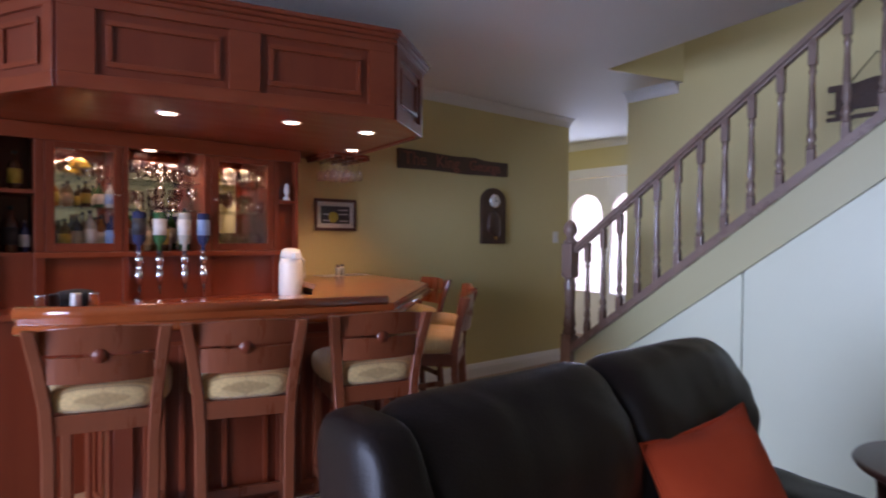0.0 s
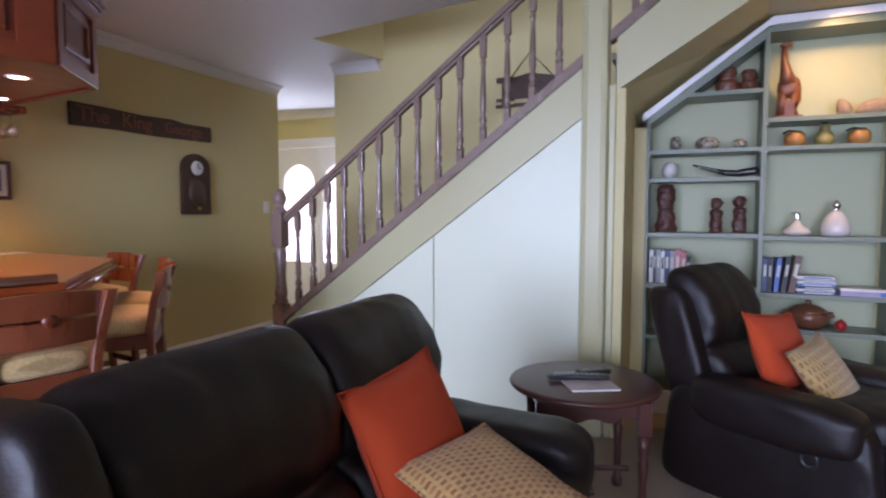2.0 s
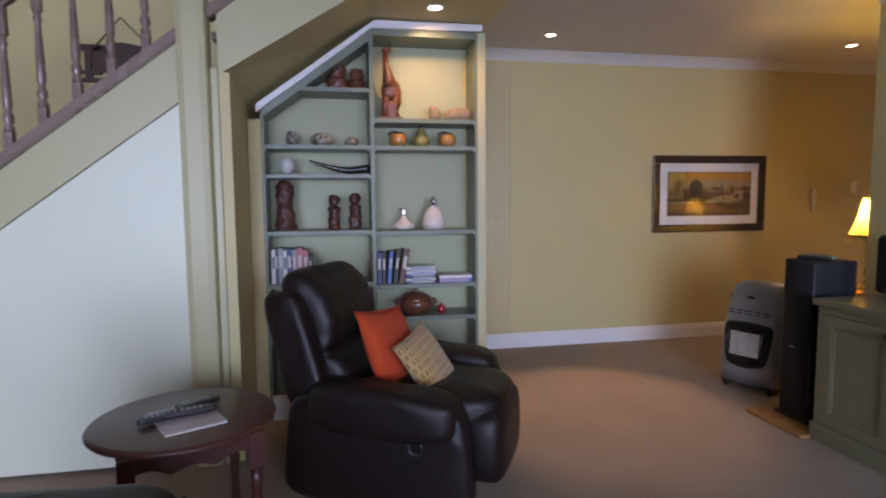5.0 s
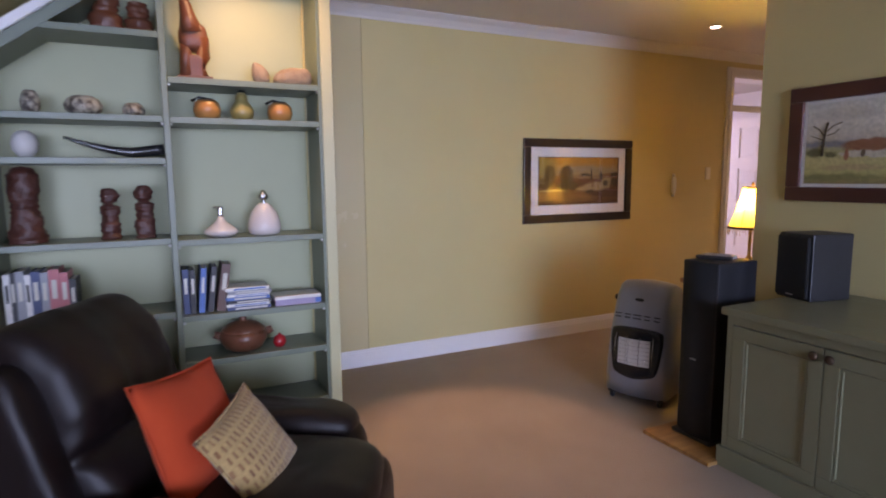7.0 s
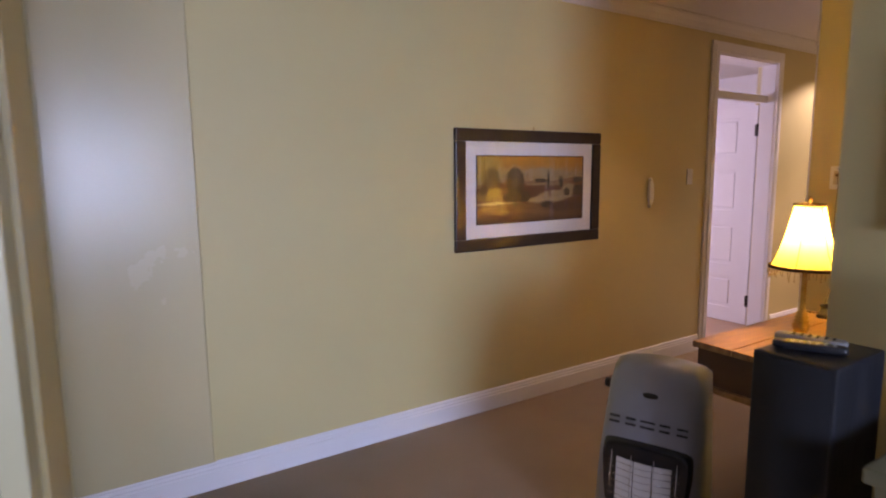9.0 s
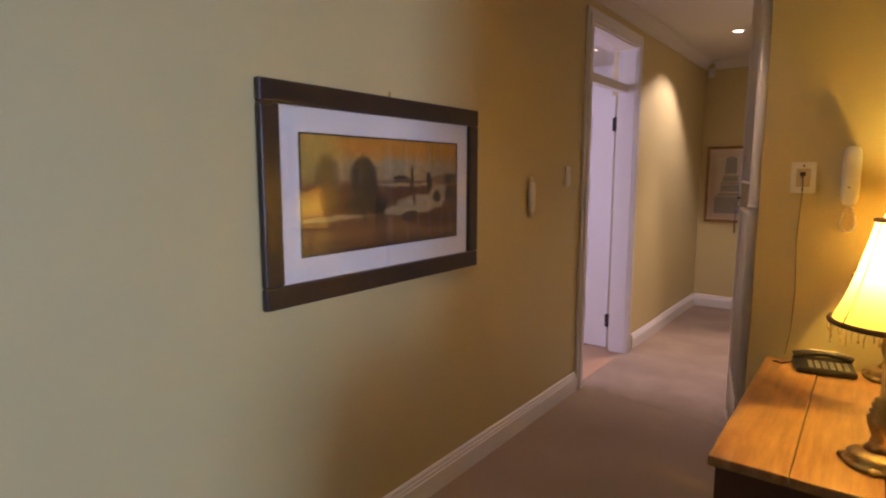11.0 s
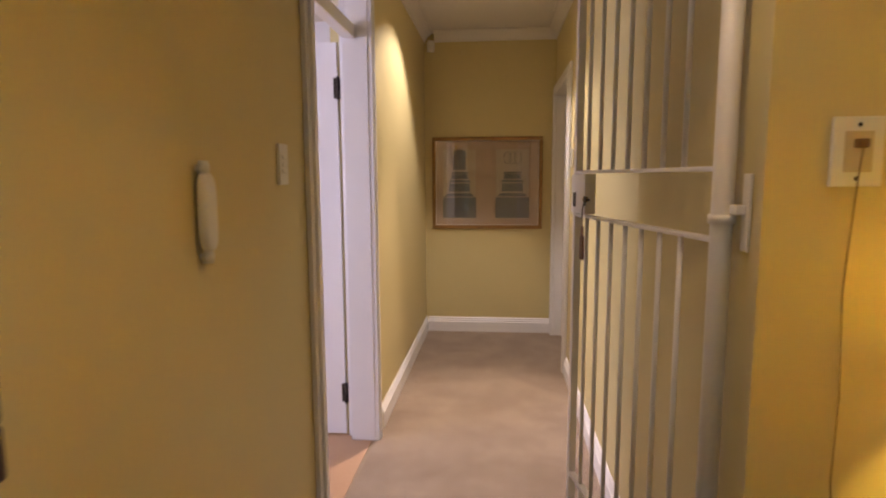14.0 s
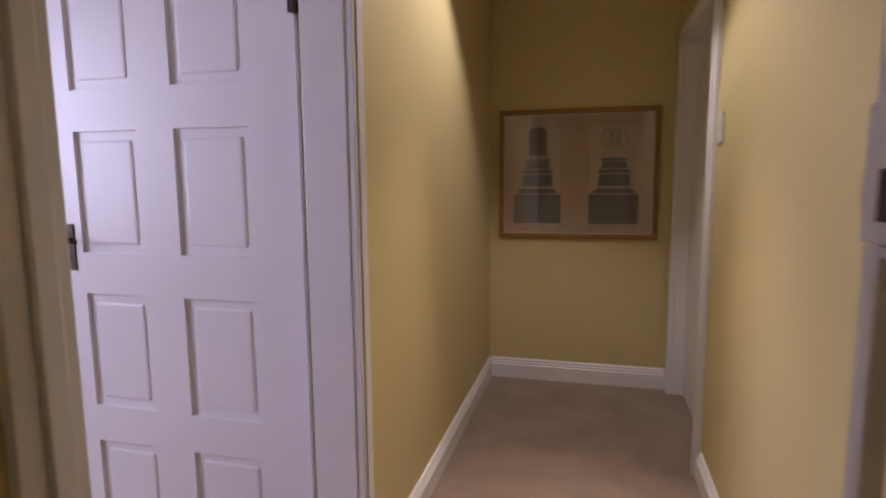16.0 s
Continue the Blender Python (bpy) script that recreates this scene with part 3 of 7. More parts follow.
def panel_door():
    """The open white eight-panel door with its hinges and lock."""
    d = thing("door", "open white eight-panel interior door on dark hinges", "door", (EAST + 0.155, -6.352, 0))
    x0, x1, yy0, yy1 = 0.012, 0.865, -0.04, 0.0
    fr = None
    rails = [(0.012, 0.150), (0.443, 0.566), (0.945, 1.079), (1.460, 1.588), (1.93, 2.03)]
    for a, b in rails:
        fr = box(x0, yy0, a, x1, yy1, b, 0.002, bm=fr)
    for a, b in ((x0, 0.170), (0.425, 0.556), (0.795, x1)):
        for (r0, r1), (s0, s1) in zip(rails, rails[1:]):
            fr = box(a, yy0, r1 - 0.002, b, yy1, s0 + 0.002, bm=fr)
    part("frame", fr, TRIM, d)
    for a, b in ((0.170, 0.425), (0.556, 0.795)):
        for (r0, r1), (s0, s1) in zip(rails, rails[1:]):
            pn = box(a - 0.003, -0.028, r1 - 0.003, b + 0.003, -0.012, s0 + 0.003)
            box(a + 0.028, -0.033, r1 + 0.028, b - 0.028, -0.006, s0 - 0.028, 0.008, bm=pn)
            part("panel", pn, TRIM, d)
    for z in (0.24, 1.81):
        h = box(-0.010, -0.034, z - 0.05, 0.030, 0.003, z + 0.05, 0.002)
        lathe([(0.007, -0.055), (0.007, 0.055)], 10, (0.006, 0.008, z), bm=h)
        part("hinge", h, HINGE, d, "dark bronze butt hinge")
    lk = box(0.822, 0.0, 1.02, 0.852, 0.004, 1.17, 0.002)
    tube([(0.837, 0.002, 1.12), (0.837, 0.040, 1.12), (0.775, 0.045, 1.118)], 0.007, bm=lk)
    part("handle", lk, HINGE, d, "dull bronze lever handle")
    part("lock_plate", box(0.8655, -0.032, 1.03, 0.868, -0.008, 1.19, 0.001, bm=box(0.868, -0.026, 1.10, 0.876, -0.014, 1.125, 0.002)), BRASS, d, "brass lock plate on the door edge")
    return d


panel_door()

# ---- windows of the west wall, the garden doors, the bedroom window ----
def window(name, x, y0, y1, z0, z1, bars, label):
    w = thing(name, label, "window", (x, (y0 + y1) / 2, z0))
    w["kind"] = "structure"
    hw, h = (y1 - y0) / 2, z1 - z0
    fr = box(-0.04, -hw, 0, 0.04, -hw + 0.06, h, 0.004)
    box(-0.04, hw - 0.06, 0, 0.04, hw, h, 0.004, bm=fr)
    box(-0.04, -hw, h - 0.06, 0.04, hw, h, 0.004, bm=fr)
    box(-0.04, -hw, 0, 0.04, hw, 0.06, 0.004, bm=fr)
    for i in range(1, bars):
        yy = -hw + 2 * hw * i / bars
        box(-0.03, yy - 0.025, 0.05, 0.03, yy + 0.025, h - 0.05, bm=fr)
    part("window_frame", fr, TRIM, w)
    for i in range(bars):
        a, b = -hw + 2 * hw * i / bars, -hw + 2 * hw * (i + 1) / bars
        p = part("pane", box(-0.003, a + 0.03, 0.05, 0.003, b - 0.03, h - 0.05), PANE, w)
        p.visible_shadow = False
    return w


window("window_1", -3.12, -2.6, -0.2, 0.5, 2.4, 3, "white framed window towards the garden")
window("window_2", -3.12, 0.5, 2.7, 0.5, 2.4, 3, "white framed window towards the garden")
window("window_3", 8.68, -5.7, -4.3, 0.9, 2.25, 2, "white framed bedroom window")


def garden_door():
    """A white glazed double door with arched panes and side posts."""
    d = thing("garden_door", "white double door with arched glass panes, closed", "door", (6.93, 4.75, 0))
    struct("door_3_frame", box(6.885, 3.93, 0, 6.90, 4.0, 2.22, bm=box(6.885, 5.5, 0, 6.90, 5.57, 2.22, bm=box(6.884, 3.93, 2.12, 6.90, 5.57, 2.24))), TRIM, "white frame of the garden door", "door frame")
    for c, w in ((0.145, 0.30), (-0.50, 0.30)):
        arch = [(c - w * 0.86, 0.60), (c + w * 0.86, 0.60)] + [(c + w * 0.86 * math.cos(a), 1.66 + w * 0.80 * math.sin(a)) for a in np.linspace(0, math.pi, 15)]
        outer = [(c - w, 0.02), (c + w, 0.02), (c + w, 2.11), (c - w, 2.11)]
        bm = box(-0.025, c - w, 0.02, 0.02, c + w, 0.60, 0.003)
        box(-0.025, c - w, 0.60, 0.02, c - w * 0.86, 2.11, bm=bm)
        box(-0.025, c + w * 0.86, 0.60, 0.02, c + w, 2.11, bm=bm)
        for i in range(14):
            a0, a1 = math.pi * i / 14, math.pi * (i + 1) / 14
            y_0, y_1 = c + w * 0.86 * math.cos(a0), c + w * 0.86 * math.cos(a1)
            prism([(y_1, 1.66 + w * 0.80 * math.sin(a1)), (y_0, 1.66 + w * 0.80 * math.sin(a0)), (y_0, 2.11), (y_1, 2.11)], "x", -0.025, 0.02, bm=bm)
        leaf = part("leaf", bm, TRIM, d)
        pn = part("pane", prism(arch, "x", -0.006, 0.0), PANE, leaf)
        pn.visible_shadow = False
    part("post", box(-0.03, -0.195, 0.02, 0.03, -0.16, 2.11), TRIM, d)
    part("side_panel", box(-0.02, 0.45, 0.02, 0.02, 0.75, 2.11, 0.003), TRIM, d)


garden_door()
struct("backdrop", box(9.6, -1.0, -0.1, 9.65, 11.0, 4.5), DAYGLOW, "bright daylight beyond the garden doors", "backdrop")


# ---- ceiling downlights ----
def downlight(at, power, cone=95, target=None, color=WARM, group="recessed ceiling downlights", blend=0.6):
    d = thing("downlight", "round white recessed downlight, switched on", "ceiling light", at, group=group)
    part("trim_ring", lathe([(0.036, 0.002), (0.036, -0.002), (0.044, -0.005), (0.052, -0.003), (0.053, 0.002)], 24, ends=False), TRIM, d)
    part("lamp", lathe([(0.001, -0.002), (0.035, -0.002), (0.035, 0.003), (0.001, 0.003)], 20), LAMPGLOW, d, "glowing lamp")
    spot("downlight_beam", (at[0], at[1], at[2] - 0.02), power, color, cone, blend, target)
    return d


# ---- staircase ----
def stair_line(y):
    return 2.142 - 0.767 * (y - 0.634)


def rail_line(y):
    return 2.502 - 0.755 * (y - 1.053)


stairs = thing("staircase", "wooden staircase with turned balusters over a cream panelled side", "staircase", (3.86, 2.74, 0))
SX, SY = 3.86, 2.74      # the staircase's own origin


def sp(poly, lo, hi, bevel=0.0, bm=None):
    """An outline in the plane of the stair's side, pushed out in x (world places)."""
    return prism([(y - SY, z) for y, z in poly], "x", lo - SX, hi - SX, bevel, bm)


# under-stair boarding: a sloping border, two recessed boards with a joint, a stringer cap in wood
pl = lambda y: 1.81 - 0.74 * (y - 0.627)      # lower edge of the border
part("border", sp([(0.63, pl(0.63)), (0.63, stair_line(0.63) - 0.055), (2.74, stair_line(2.74) - 0.055), (2.74, 0.02), (2.62, 0.02), (2.62, pl(2.62))], 3.86, 3.90, 0.002), CREAM, stairs)
# boards lighter than the border to carry the daylight on them
part("board", sp([(0.63, 0.02), (1.545, 0.02), (1.545, pl(1.545) - 0.004), (0.63, pl(0.63) - 0.004)], 3.872, 3.90, 0.002), PANEL, stairs)
part("board", sp([(1.552, 0.02), (2.618, 0.02), (2.618, pl(2.618) - 0.004), (1.552, pl(1.552) - 0.004)], 3.872, 3.90, 0.002), PANEL, stairs)
part("side_beam", sp([(0.45, 1.94), (0.45, stair_line(0.45) - 0.055), (-0.25, 2.75), (-1.0, 2.75), (-1.0, 2.385), (-0.27, 2.385)], 3.86, 3.90), CREAM, stairs)
part("stringer", sp([(0.625, stair_line(0.625)), (0.625, stair_line(0.625) - 0.062), (2.70, stair_line(2.70) - 0.062), (2.70, stair_line(2.70))], 3.825, 3.925, 0.006), RAIL, stairs)
part("stringer", sp([(-0.15, stair_line(-0.15)), (-0.15, stair_line(-0.15) - 0.062), (0.485, stair_line(0.485) - 0.062), (0.485, stair_line(0.485))], 3.825, 3.925, 0.006), RAIL, stairs)
part("handrail", sp([(0.75, rail_line(0.75)), (0.75, rail_line(0.75) - 0.065), (2.70, rail_line(2.70) - 0.065), (2.70, rail_line(2.70))], 3.832, 3.898, 0.016), RAIL, stairs)
# turned newel post
nw = box(-0.045, -0.045, 0.0, 0.045, 0.045, 0.62, 0.006)
lathe([(0.044, 0.62), (0.050, 0.64), (0.036, 0.66), (0.046, 0.69), (0.040, 0.72), (0.034, 0.80), (0.038, 0.92), (0.046, 0.98), (0.036, 1.0), (0.044, 1.03)], 20, bm=nw)
box(-0.045, -0.045, 1.03, 0.045, 0.045, 1.27, 0.006, bm=nw)
newel = part("newel_post", nw, RAIL, stairs)
part("finial", lathe([(0.044, 1.27), (0.052, 1.285), (0.030, 1.305), (0.026, 1.32), (0.046, 1.345), (0.050, 1.375), (0.040, 1.41), (0.018, 1.435), (0.002, 1.44)], 20), RAIL, newel, "turned wooden knob")
# balusters, alike pieces on one mesh
bl = box(-0.019, -0.019, 0.0, 0.019, 0.019, 0.09, 0.003)
lathe([(0.019, 0.09), (0.024, 0.105), (0.014, 0.12), (0.023, 0.14), (0.020, 0.165), (0.013, 0.18), (0.020, 0.21), (0.018, 0.30), (0.0135, 0.44), (0.013, 0.47), (0.020, 0.485), (0.013, 0.50), (0.018, 0.52)], 12, bm=bl)
box(-0.019, -0.019, 0.52, 0.019, 0.019, 0.648, 0.003, bm=bl)
bmesh_baluster = mesh_of("baluster", bl, RAIL)
for i in range(14):
    y = 2.590 - 0.126 * i - 0.0011 * i * i
    if y > 0.70:
        o = new("baluster", bmesh_baluster)
        o.parent, o.location = stairs, (0.004, y - SY, stair_line(y) - 0.015)
for y in (0.36, 0.23, 0.10):
    o = new("baluster", bmesh_baluster)
    o.parent, o.location = stairs, (0.004, y - SY, stair_line(y) - 0.015)
# treads
for i in range(16):
    y = 3.02 - 0.232 * i
    z = 0.18 * (i + 1)
    if z < 2.7:
        part("tread", box(3.925 - SX, y - 0.25 - SY, z - 0.04, 4.995 - SX, y + 0.02 - SY, z, 0.008, bm=box(3.925 - SX, y - 0.03 - SY, z - 0.18, 4.995 - SX, y - 0.005 - SY, z - 0.04)), CARPET2, stairs)

# pillar, alcove side, sloping soffit over the shelves
pillar = box(3.80, 0.488, 0, 3.94, 0.630, H, 0.035)
struct("pillar", pillar, CREAM, "round-edged cream painted post carrying the staircase", "pillar")
struct("pillar_trim", box(3.845, 0.450, 0, 3.90, 0.487, 1.97, 0.008), CREAM, "narrow cream moulding beside the post", "trim")
struct("wall_alcove", box(3.86, 0.40, 0, 4.66, 0.449, 1.95), WALL, "olive painted side of the shelf alcove", "wall")
sf = bmesh.new()
near = [(3.861, 0.449, 1.940), (3.861, -0.27, 2.386), (3.861, -1.02, 2.386)]
far = [(4.66, 0.449, 1.80), (4.66, -0.338, 2.395), (4.66, -1.02, 2.395)]
vs = [[sf.verts.new((x, y, z + dz)) for x, y, z in row] for dz in (0, 0.05) for row in (near, far)]
for a, b in ((0, 1), (2, 3)):
    for i in (0, 1):
        sf.faces.new((vs[a][i], vs[a][i + 1], vs[b][i + 1], vs[b][i]))
for i in (0, 1):
    sf.faces.new((vs[0][i], vs[0][i + 1], vs[2][i + 1], vs[2][i]))
    sf.faces.new((vs[1][i], vs[1][i + 1], vs[3][i + 1], vs[3][i]))
for i in (0, 2):
    sf.faces.new((vs[0][i], vs[1][i], vs[3][i], vs[2][i]))
bmesh.ops.recalc_face_normals(sf, faces=sf.faces[:])
struct("ceiling_soffit", sf, WALL, "olive painted sloping soffit under the stairs", "ceiling")
struct("wall_soffit_end", box(3.90, -1.03, 2.39, EAST, -0.96, H), WALL, "olive painted end of the stair soffit", "wall")

# ---- built-in shelves ----
BX = 4.375
shelves = thing("bookcase", "built-in sage green bookcase under the stairs, half full", "bookcase", (BX, -0.35, 0))
bp = lambda x0, y0, z0, x1, y1, z1, bev=0.0, bm=None: box(x0 - BX, y0 + 0.35, z0, x1 - BX, y1 + 0.35, z1, bev, bm)
slope = lambda y: 1.878 - 0.731 * (y - 0.324)
part("back", prism([(0.36 + 0.35, 0.02), (0.36 + 0.35, slope(0.36)), (-0.335 + 0.35, 2.36), (-1.0 + 0.35, 2.36), (-1.0 + 0.35, 0.02)], "x", 0.262, 0.28), SHELFBACK, shelves, "pale back board")
part("stile", bp(BX, 0.304, 0.0, 4.64, 0.322, 1.86, 0.003), GREEN, shelves)
part("filler_board", bp(BX + 0.002, 0.3225, 0.0, 4.64, 0.396, 1.80, 0.003), WALL, shelves, "olive painted filler board")
part("divider", bp(BX + 0.002, -0.333, 0.14, 4.637, -0.308, 2.34, 0.003), GREEN, shelves)
part("stile", bp(BX, -1.024, 0.0, 4.64, -0.972, 2.34, 0.003), CREAM, shelves, "pale painted end panel")
part("side_lining", bp(BX + 0.003, -0.9715, 0.0, 4.637, -0.956, 2.34, 0.002), GREEN, shelves)
part("top_board", bp(BX, -0.956, 2.30, 4.637, -0.333, 2.355, 0.003), GREEN, shelves)
part("sloping_board", prism([(0.304 + 0.35, slope(0.304) - 0.02), (0.304 + 0.35, slope(0.304) - 0.075), (-0.308 + 0.35, slope(-0.308) - 0.075), (-0.308 + 0.35, slope(-0.308) - 0.02)], "x", 0.0, 0.26), GREEN, shelves)
tr = prism([(0.345 + 0.35, slope(0.345) + 0.018), (0.345 + 0.35, slope(0.345) - 0.030), (-0.325 + 0.35, 2.335), (-1.0 + 0.35, 2.345), (-1.0 + 0.35, 2.385), (-0.345 + 0.35, 2.382)], "x", -0.022, -0.002, 0.003)
part("edge_moulding", tr, TRIM, shelves, "white cover moulding along the top")
part("plinth", bp(BX + 0.004, -0.956, 0.0, 4.40, 0.304, 0.15, 0.004), TRIM, shelves, "white plinth board")
for z in (1.818, 1.655, 1.138, 0.804, 0.597, 0.34):
    part("shelf", bp(BX + 0.004, -0.955, z - 0.026, 4.637, -0.334, z, 0.002), GREEN, shelves)
for z in (1.657, 1.486, 1.148, 0.829, 0.50):
    part("shelf", bp(BX + 0.004, -0.307, z - 0.026, 4.637, 0.303, z, 0.002), GREEN, shelves)
part("shelf", bp(BX + 0.004, -0.307, 1.967, 4.637, 0.13, 1.993, 0.002), GREEN, shelves)
for z in (1.818, 1.655, 1.138, 0.804, 0.597):
    for y in (-0.9515, -0.3385):
        part("shelf_pin", bp(BX + 0.010, y - 0.0045, z - 0.036, BX + 0.022, y + 0.0045, z - 0.0265, 0.002), WHITEPL, shelves, "white plastic shelf pin")
for z in (1.657, 1.486, 1.148, 0.829):
    for y in (-0.3025, 0.2985):
        part("shelf_pin", bp(BX + 0.010, y - 0.0045, z - 0.036, BX + 0.022, y + 0.0045, z - 0.0265, 0.002), WHITEPL, shelves, "white plastic shelf pin")


HEADFIG = [(0.44, 0.0), (0.50, 0.03), (0.50, 0.12), (0.44, 0.22), (0.40, 0.34), (0.33, 0.44), (0.32, 0.50), (0.40, 0.58), (0.43, 0.70), (0.43, 0.82), (0.36, 0.92), (0.22, 0.98), (0.03, 1.0)]
STANDFIG = [(0.44, 0.0), (0.48, 0.04), (0.40, 0.08), (0.42, 0.18), (0.44, 0.30), (0.36, 0.38), (0.38, 0.48), (0.44, 0.58), (0.40, 0.64), (0.22, 0.69), (0.34, 0.75), (0.42, 0.84), (0.36, 0.94), (0.20, 0.99), (0.03, 1.0)]
BUSTFIG = [(0.48, 0.0), (0.50, 0.10), (0.46, 0.40), (0.36, 0.52), (0.38, 0.64), (0.40, 0.80), (0.30, 0.94), (0.03, 1.0)]


def carved_figure(at, h, w, prof, material, label, seed):
    """A carved wooden figure as one plain shape with cut grooves."""
    fine = []
    for (r0, z0), (r1, z1) in zip(prof, prof[1:]):
        fine += [(r0 + (r1 - r0) * k / 3, z0 + (z1 - z0) * k / 3) for k in range(3)]
    bm = lathe([(r * w, z * h) for r, z in fine + [prof[-1]]], 24)
    for v in bm.verts:
        v.co.x *= 0.75
        v.co += Vector((v.co.x, v.co.y, 0)).normalized() * w * (0.10 * noise.noise(v.co * 30 + Vector((seed, 0, 0))) + 0.03 * math.sin(v.co.z * 260 + seed))
    return single("carved_figure", bm, material, label, "carving", at=at)


carved_figure((4.47, 0.205, 1.148), 0.305, 0.130, HEADFIG, DARKRED, "tall dark carved wooden head figure on a green shelf", 1)
carved_figure((4.47, -0.085, 1.148), 0.215, 0.085, STANDFIG, DARKRED, "small dark carved wooden figure on a green shelf", 4)
carved_figure((4.47, -0.213, 1.148), 0.225, 0.090, STANDFIG, DARKRED, "small dark carved wooden figure with a shelf edge behind", 7)
carved_figure((4.50, -0.125, 1.993), 0.165, 0.125, BUSTFIG, REDWOOD, "reddish carved wooden bust under the sloping board", 9)
carved_figure((4.50, -0.242, 1.993), 0.140, 0.105, BUSTFIG, REDWOOD, "reddish carved wooden bust beside the divider", 12)


def giraffe_carving():
    """A giraffe cut from one block, its legs left solid."""
    bm = tube([(0, -0.012, 0.20), (0.0, 0.0, 0.27), (0.0, 0.012, 0.34), (0, 0.012, 0.42)], [0.050, 0.032, 0.019, 0.015], 14)
    pad(0.034, 0.066, 0.030, 0.8, (0, 0.004, 0.428), bm=bm)
    pad(0.075, 0.115, 0.13, 0.75, (0, -0.020, 0.19), 24, 16, 0.25, 6, bm=bm)
    tube([(0, 0.018, 0.01), (0, 0.016, 0.10), (0, 0.008, 0.20)], [0.026, 0.024, 0.034], 12, bm=bm)
    tube([(0, -0.052, 0.01), (0, -0.055, 0.10), (0, -0.045, 0.18)], [0.028, 0.026, 0.036], 12, bm=bm)
    box(-0.020, -0.050, 0.01, 0.020, 0.015, 0.11, 0.006, bm=bm)
    box(-0.045, -0.085, 0.0, 0.045, 0.055, 0.018, 0.004, bm=bm)
    for x in (-0.010, 0.010):
        tube([(x, -0.012, 0.435), (x, -0.016, 0.462)], 0.004, 6, bm=bm)
    single("giraffe_carving", bm, REDWOOD, "reddish wooden giraffe carving on the top shelf", "carving", at=(4.48, -0.430, 1.818))


giraffe_carving()


def stone(at, sx, sy, sz, seed, label):
    bm = pad(sx, sy, sz, 0.8, (0, 0, sz / 2 - 0.004), 26, 16, 0.55, seed)
    for v in bm.verts:
        v.co.z = v.co.z * (1 - 0.4 * v.co.y / sy * (1 if seed == 8 else -1)) + 0.006 * noise.noise(v.co * 60)
    return single("stone", bm, STONE, label, "stone", at=at)


stone((4.47, -0.715, 1.818), 0.06, 0.075, 0.090, 3, "small rough pinkish stone on the top shelf")
stone((4.47, -0.875, 1.818), 0.09, 0.155, 0.095, 8, "larger rough pinkish stone on the top shelf")


def gourd(at, material, label, tall=False):
    g = thing("gourd_pot", label, "ornament", at, group="gourds on the shelf")
    prof = [(0.030, 0), (0.046, 0.015), (0.052, 0.04), (0.042, 0.065), (0.026, 0.085), (0.028, 0.10), (0.020, 0.118), (0.004, 0.125)] if tall else [(0.032, 0), (0.050, 0.014), (0.057, 0.04), (0.052, 0.068), (0.034, 0.084), (0.010, 0.082)]
    part("body", lathe(prof, 24), material, g)
    z = 0.122 if tall else 0.081
    part("lid", lathe([(0.002, 0), (0.036 if not tall else 0.018, 0.001), (0.030 if not tall else 0.014, 0.008), (0.004, 0.011)], 18, (0, 0, z)), HORN, g, "dark lid")
    if not tall:
        part("stem", tube([(0, 0, z + 0.008), (0.0, 0.03, z + 0.014), (0, 0.062, z - 0.004)], [0.005, 0.004, 0.006], 8), HORN, g)


gourd((4.46, -0.485, 1.655), GOURD, "round orange gourd pot with a dark stem")
gourd((4.46, -0.630, 1.655), GOURD2, "yellow and brown bottle gourd", True)
gourd((4.46, -0.795, 1.655), GOURD, "round orange gourd pot with a dark stem")


def pot(at, r, h, label):
    p = single("pottery_bowl", lathe([(r * 0.6, 0), (r * 0.95, h * 0.25), (r, h * 0.55), (r * 0.8, h * 0.85), (r * 0.55, h), (r * 0.5, h * 0.98), (r * 0.4, h * 0.8)], 22), POTTERY, label, "pottery", at=at)
    return p


pot((4.47, 0.155, 1.657), 0.034, 0.088, "narrow patterned black and cream pottery cup")
pot((4.47, -0.022, 1.657), 0.068, 0.075, "round patterned black and cream pottery bowl")
pot((4.47, -0.20, 1.657), 0.042, 0.055, "small patterned black and cream pottery bowl")
single("ostrich_egg", lathe([(0.003, 0), (0.024, 0.006), (0.042, 0.03), (0.047, 0.055), (0.038, 0.088), (0.020, 0.104), (0.002, 0.108)], 24), EGG, "pale ostrich egg standing on a green shelf", "egg", at=(4.47, 0.185, 1.484))
hn = [(0, 0.175 - 0.36 * i / 12, 0.062 - 0.058 * math.sin(math.pi * min(i / 9, 1) * 0.5) + 0.016 * max(0, i - 8) / 4) for i in range(13)]
single("curved_horn", tube(hn, [0.005 + 0.0019 * i if i < 9 else 0.022 for i in range(13)], 12), HORN, "curved black horn ornament lying on a shelf", "ornament", at=(4.46, -0.12, 1.5045))


def decanter(at, prof, neck, label):
    d = thing("decanter", label, "decanter", at, group="white glazed decanters")
    part("body", lathe(prof, 32), WHITECER, d)
    part("stopper", lathe(neck, 18), CHROME, d, "grey metal stopper")
    return d


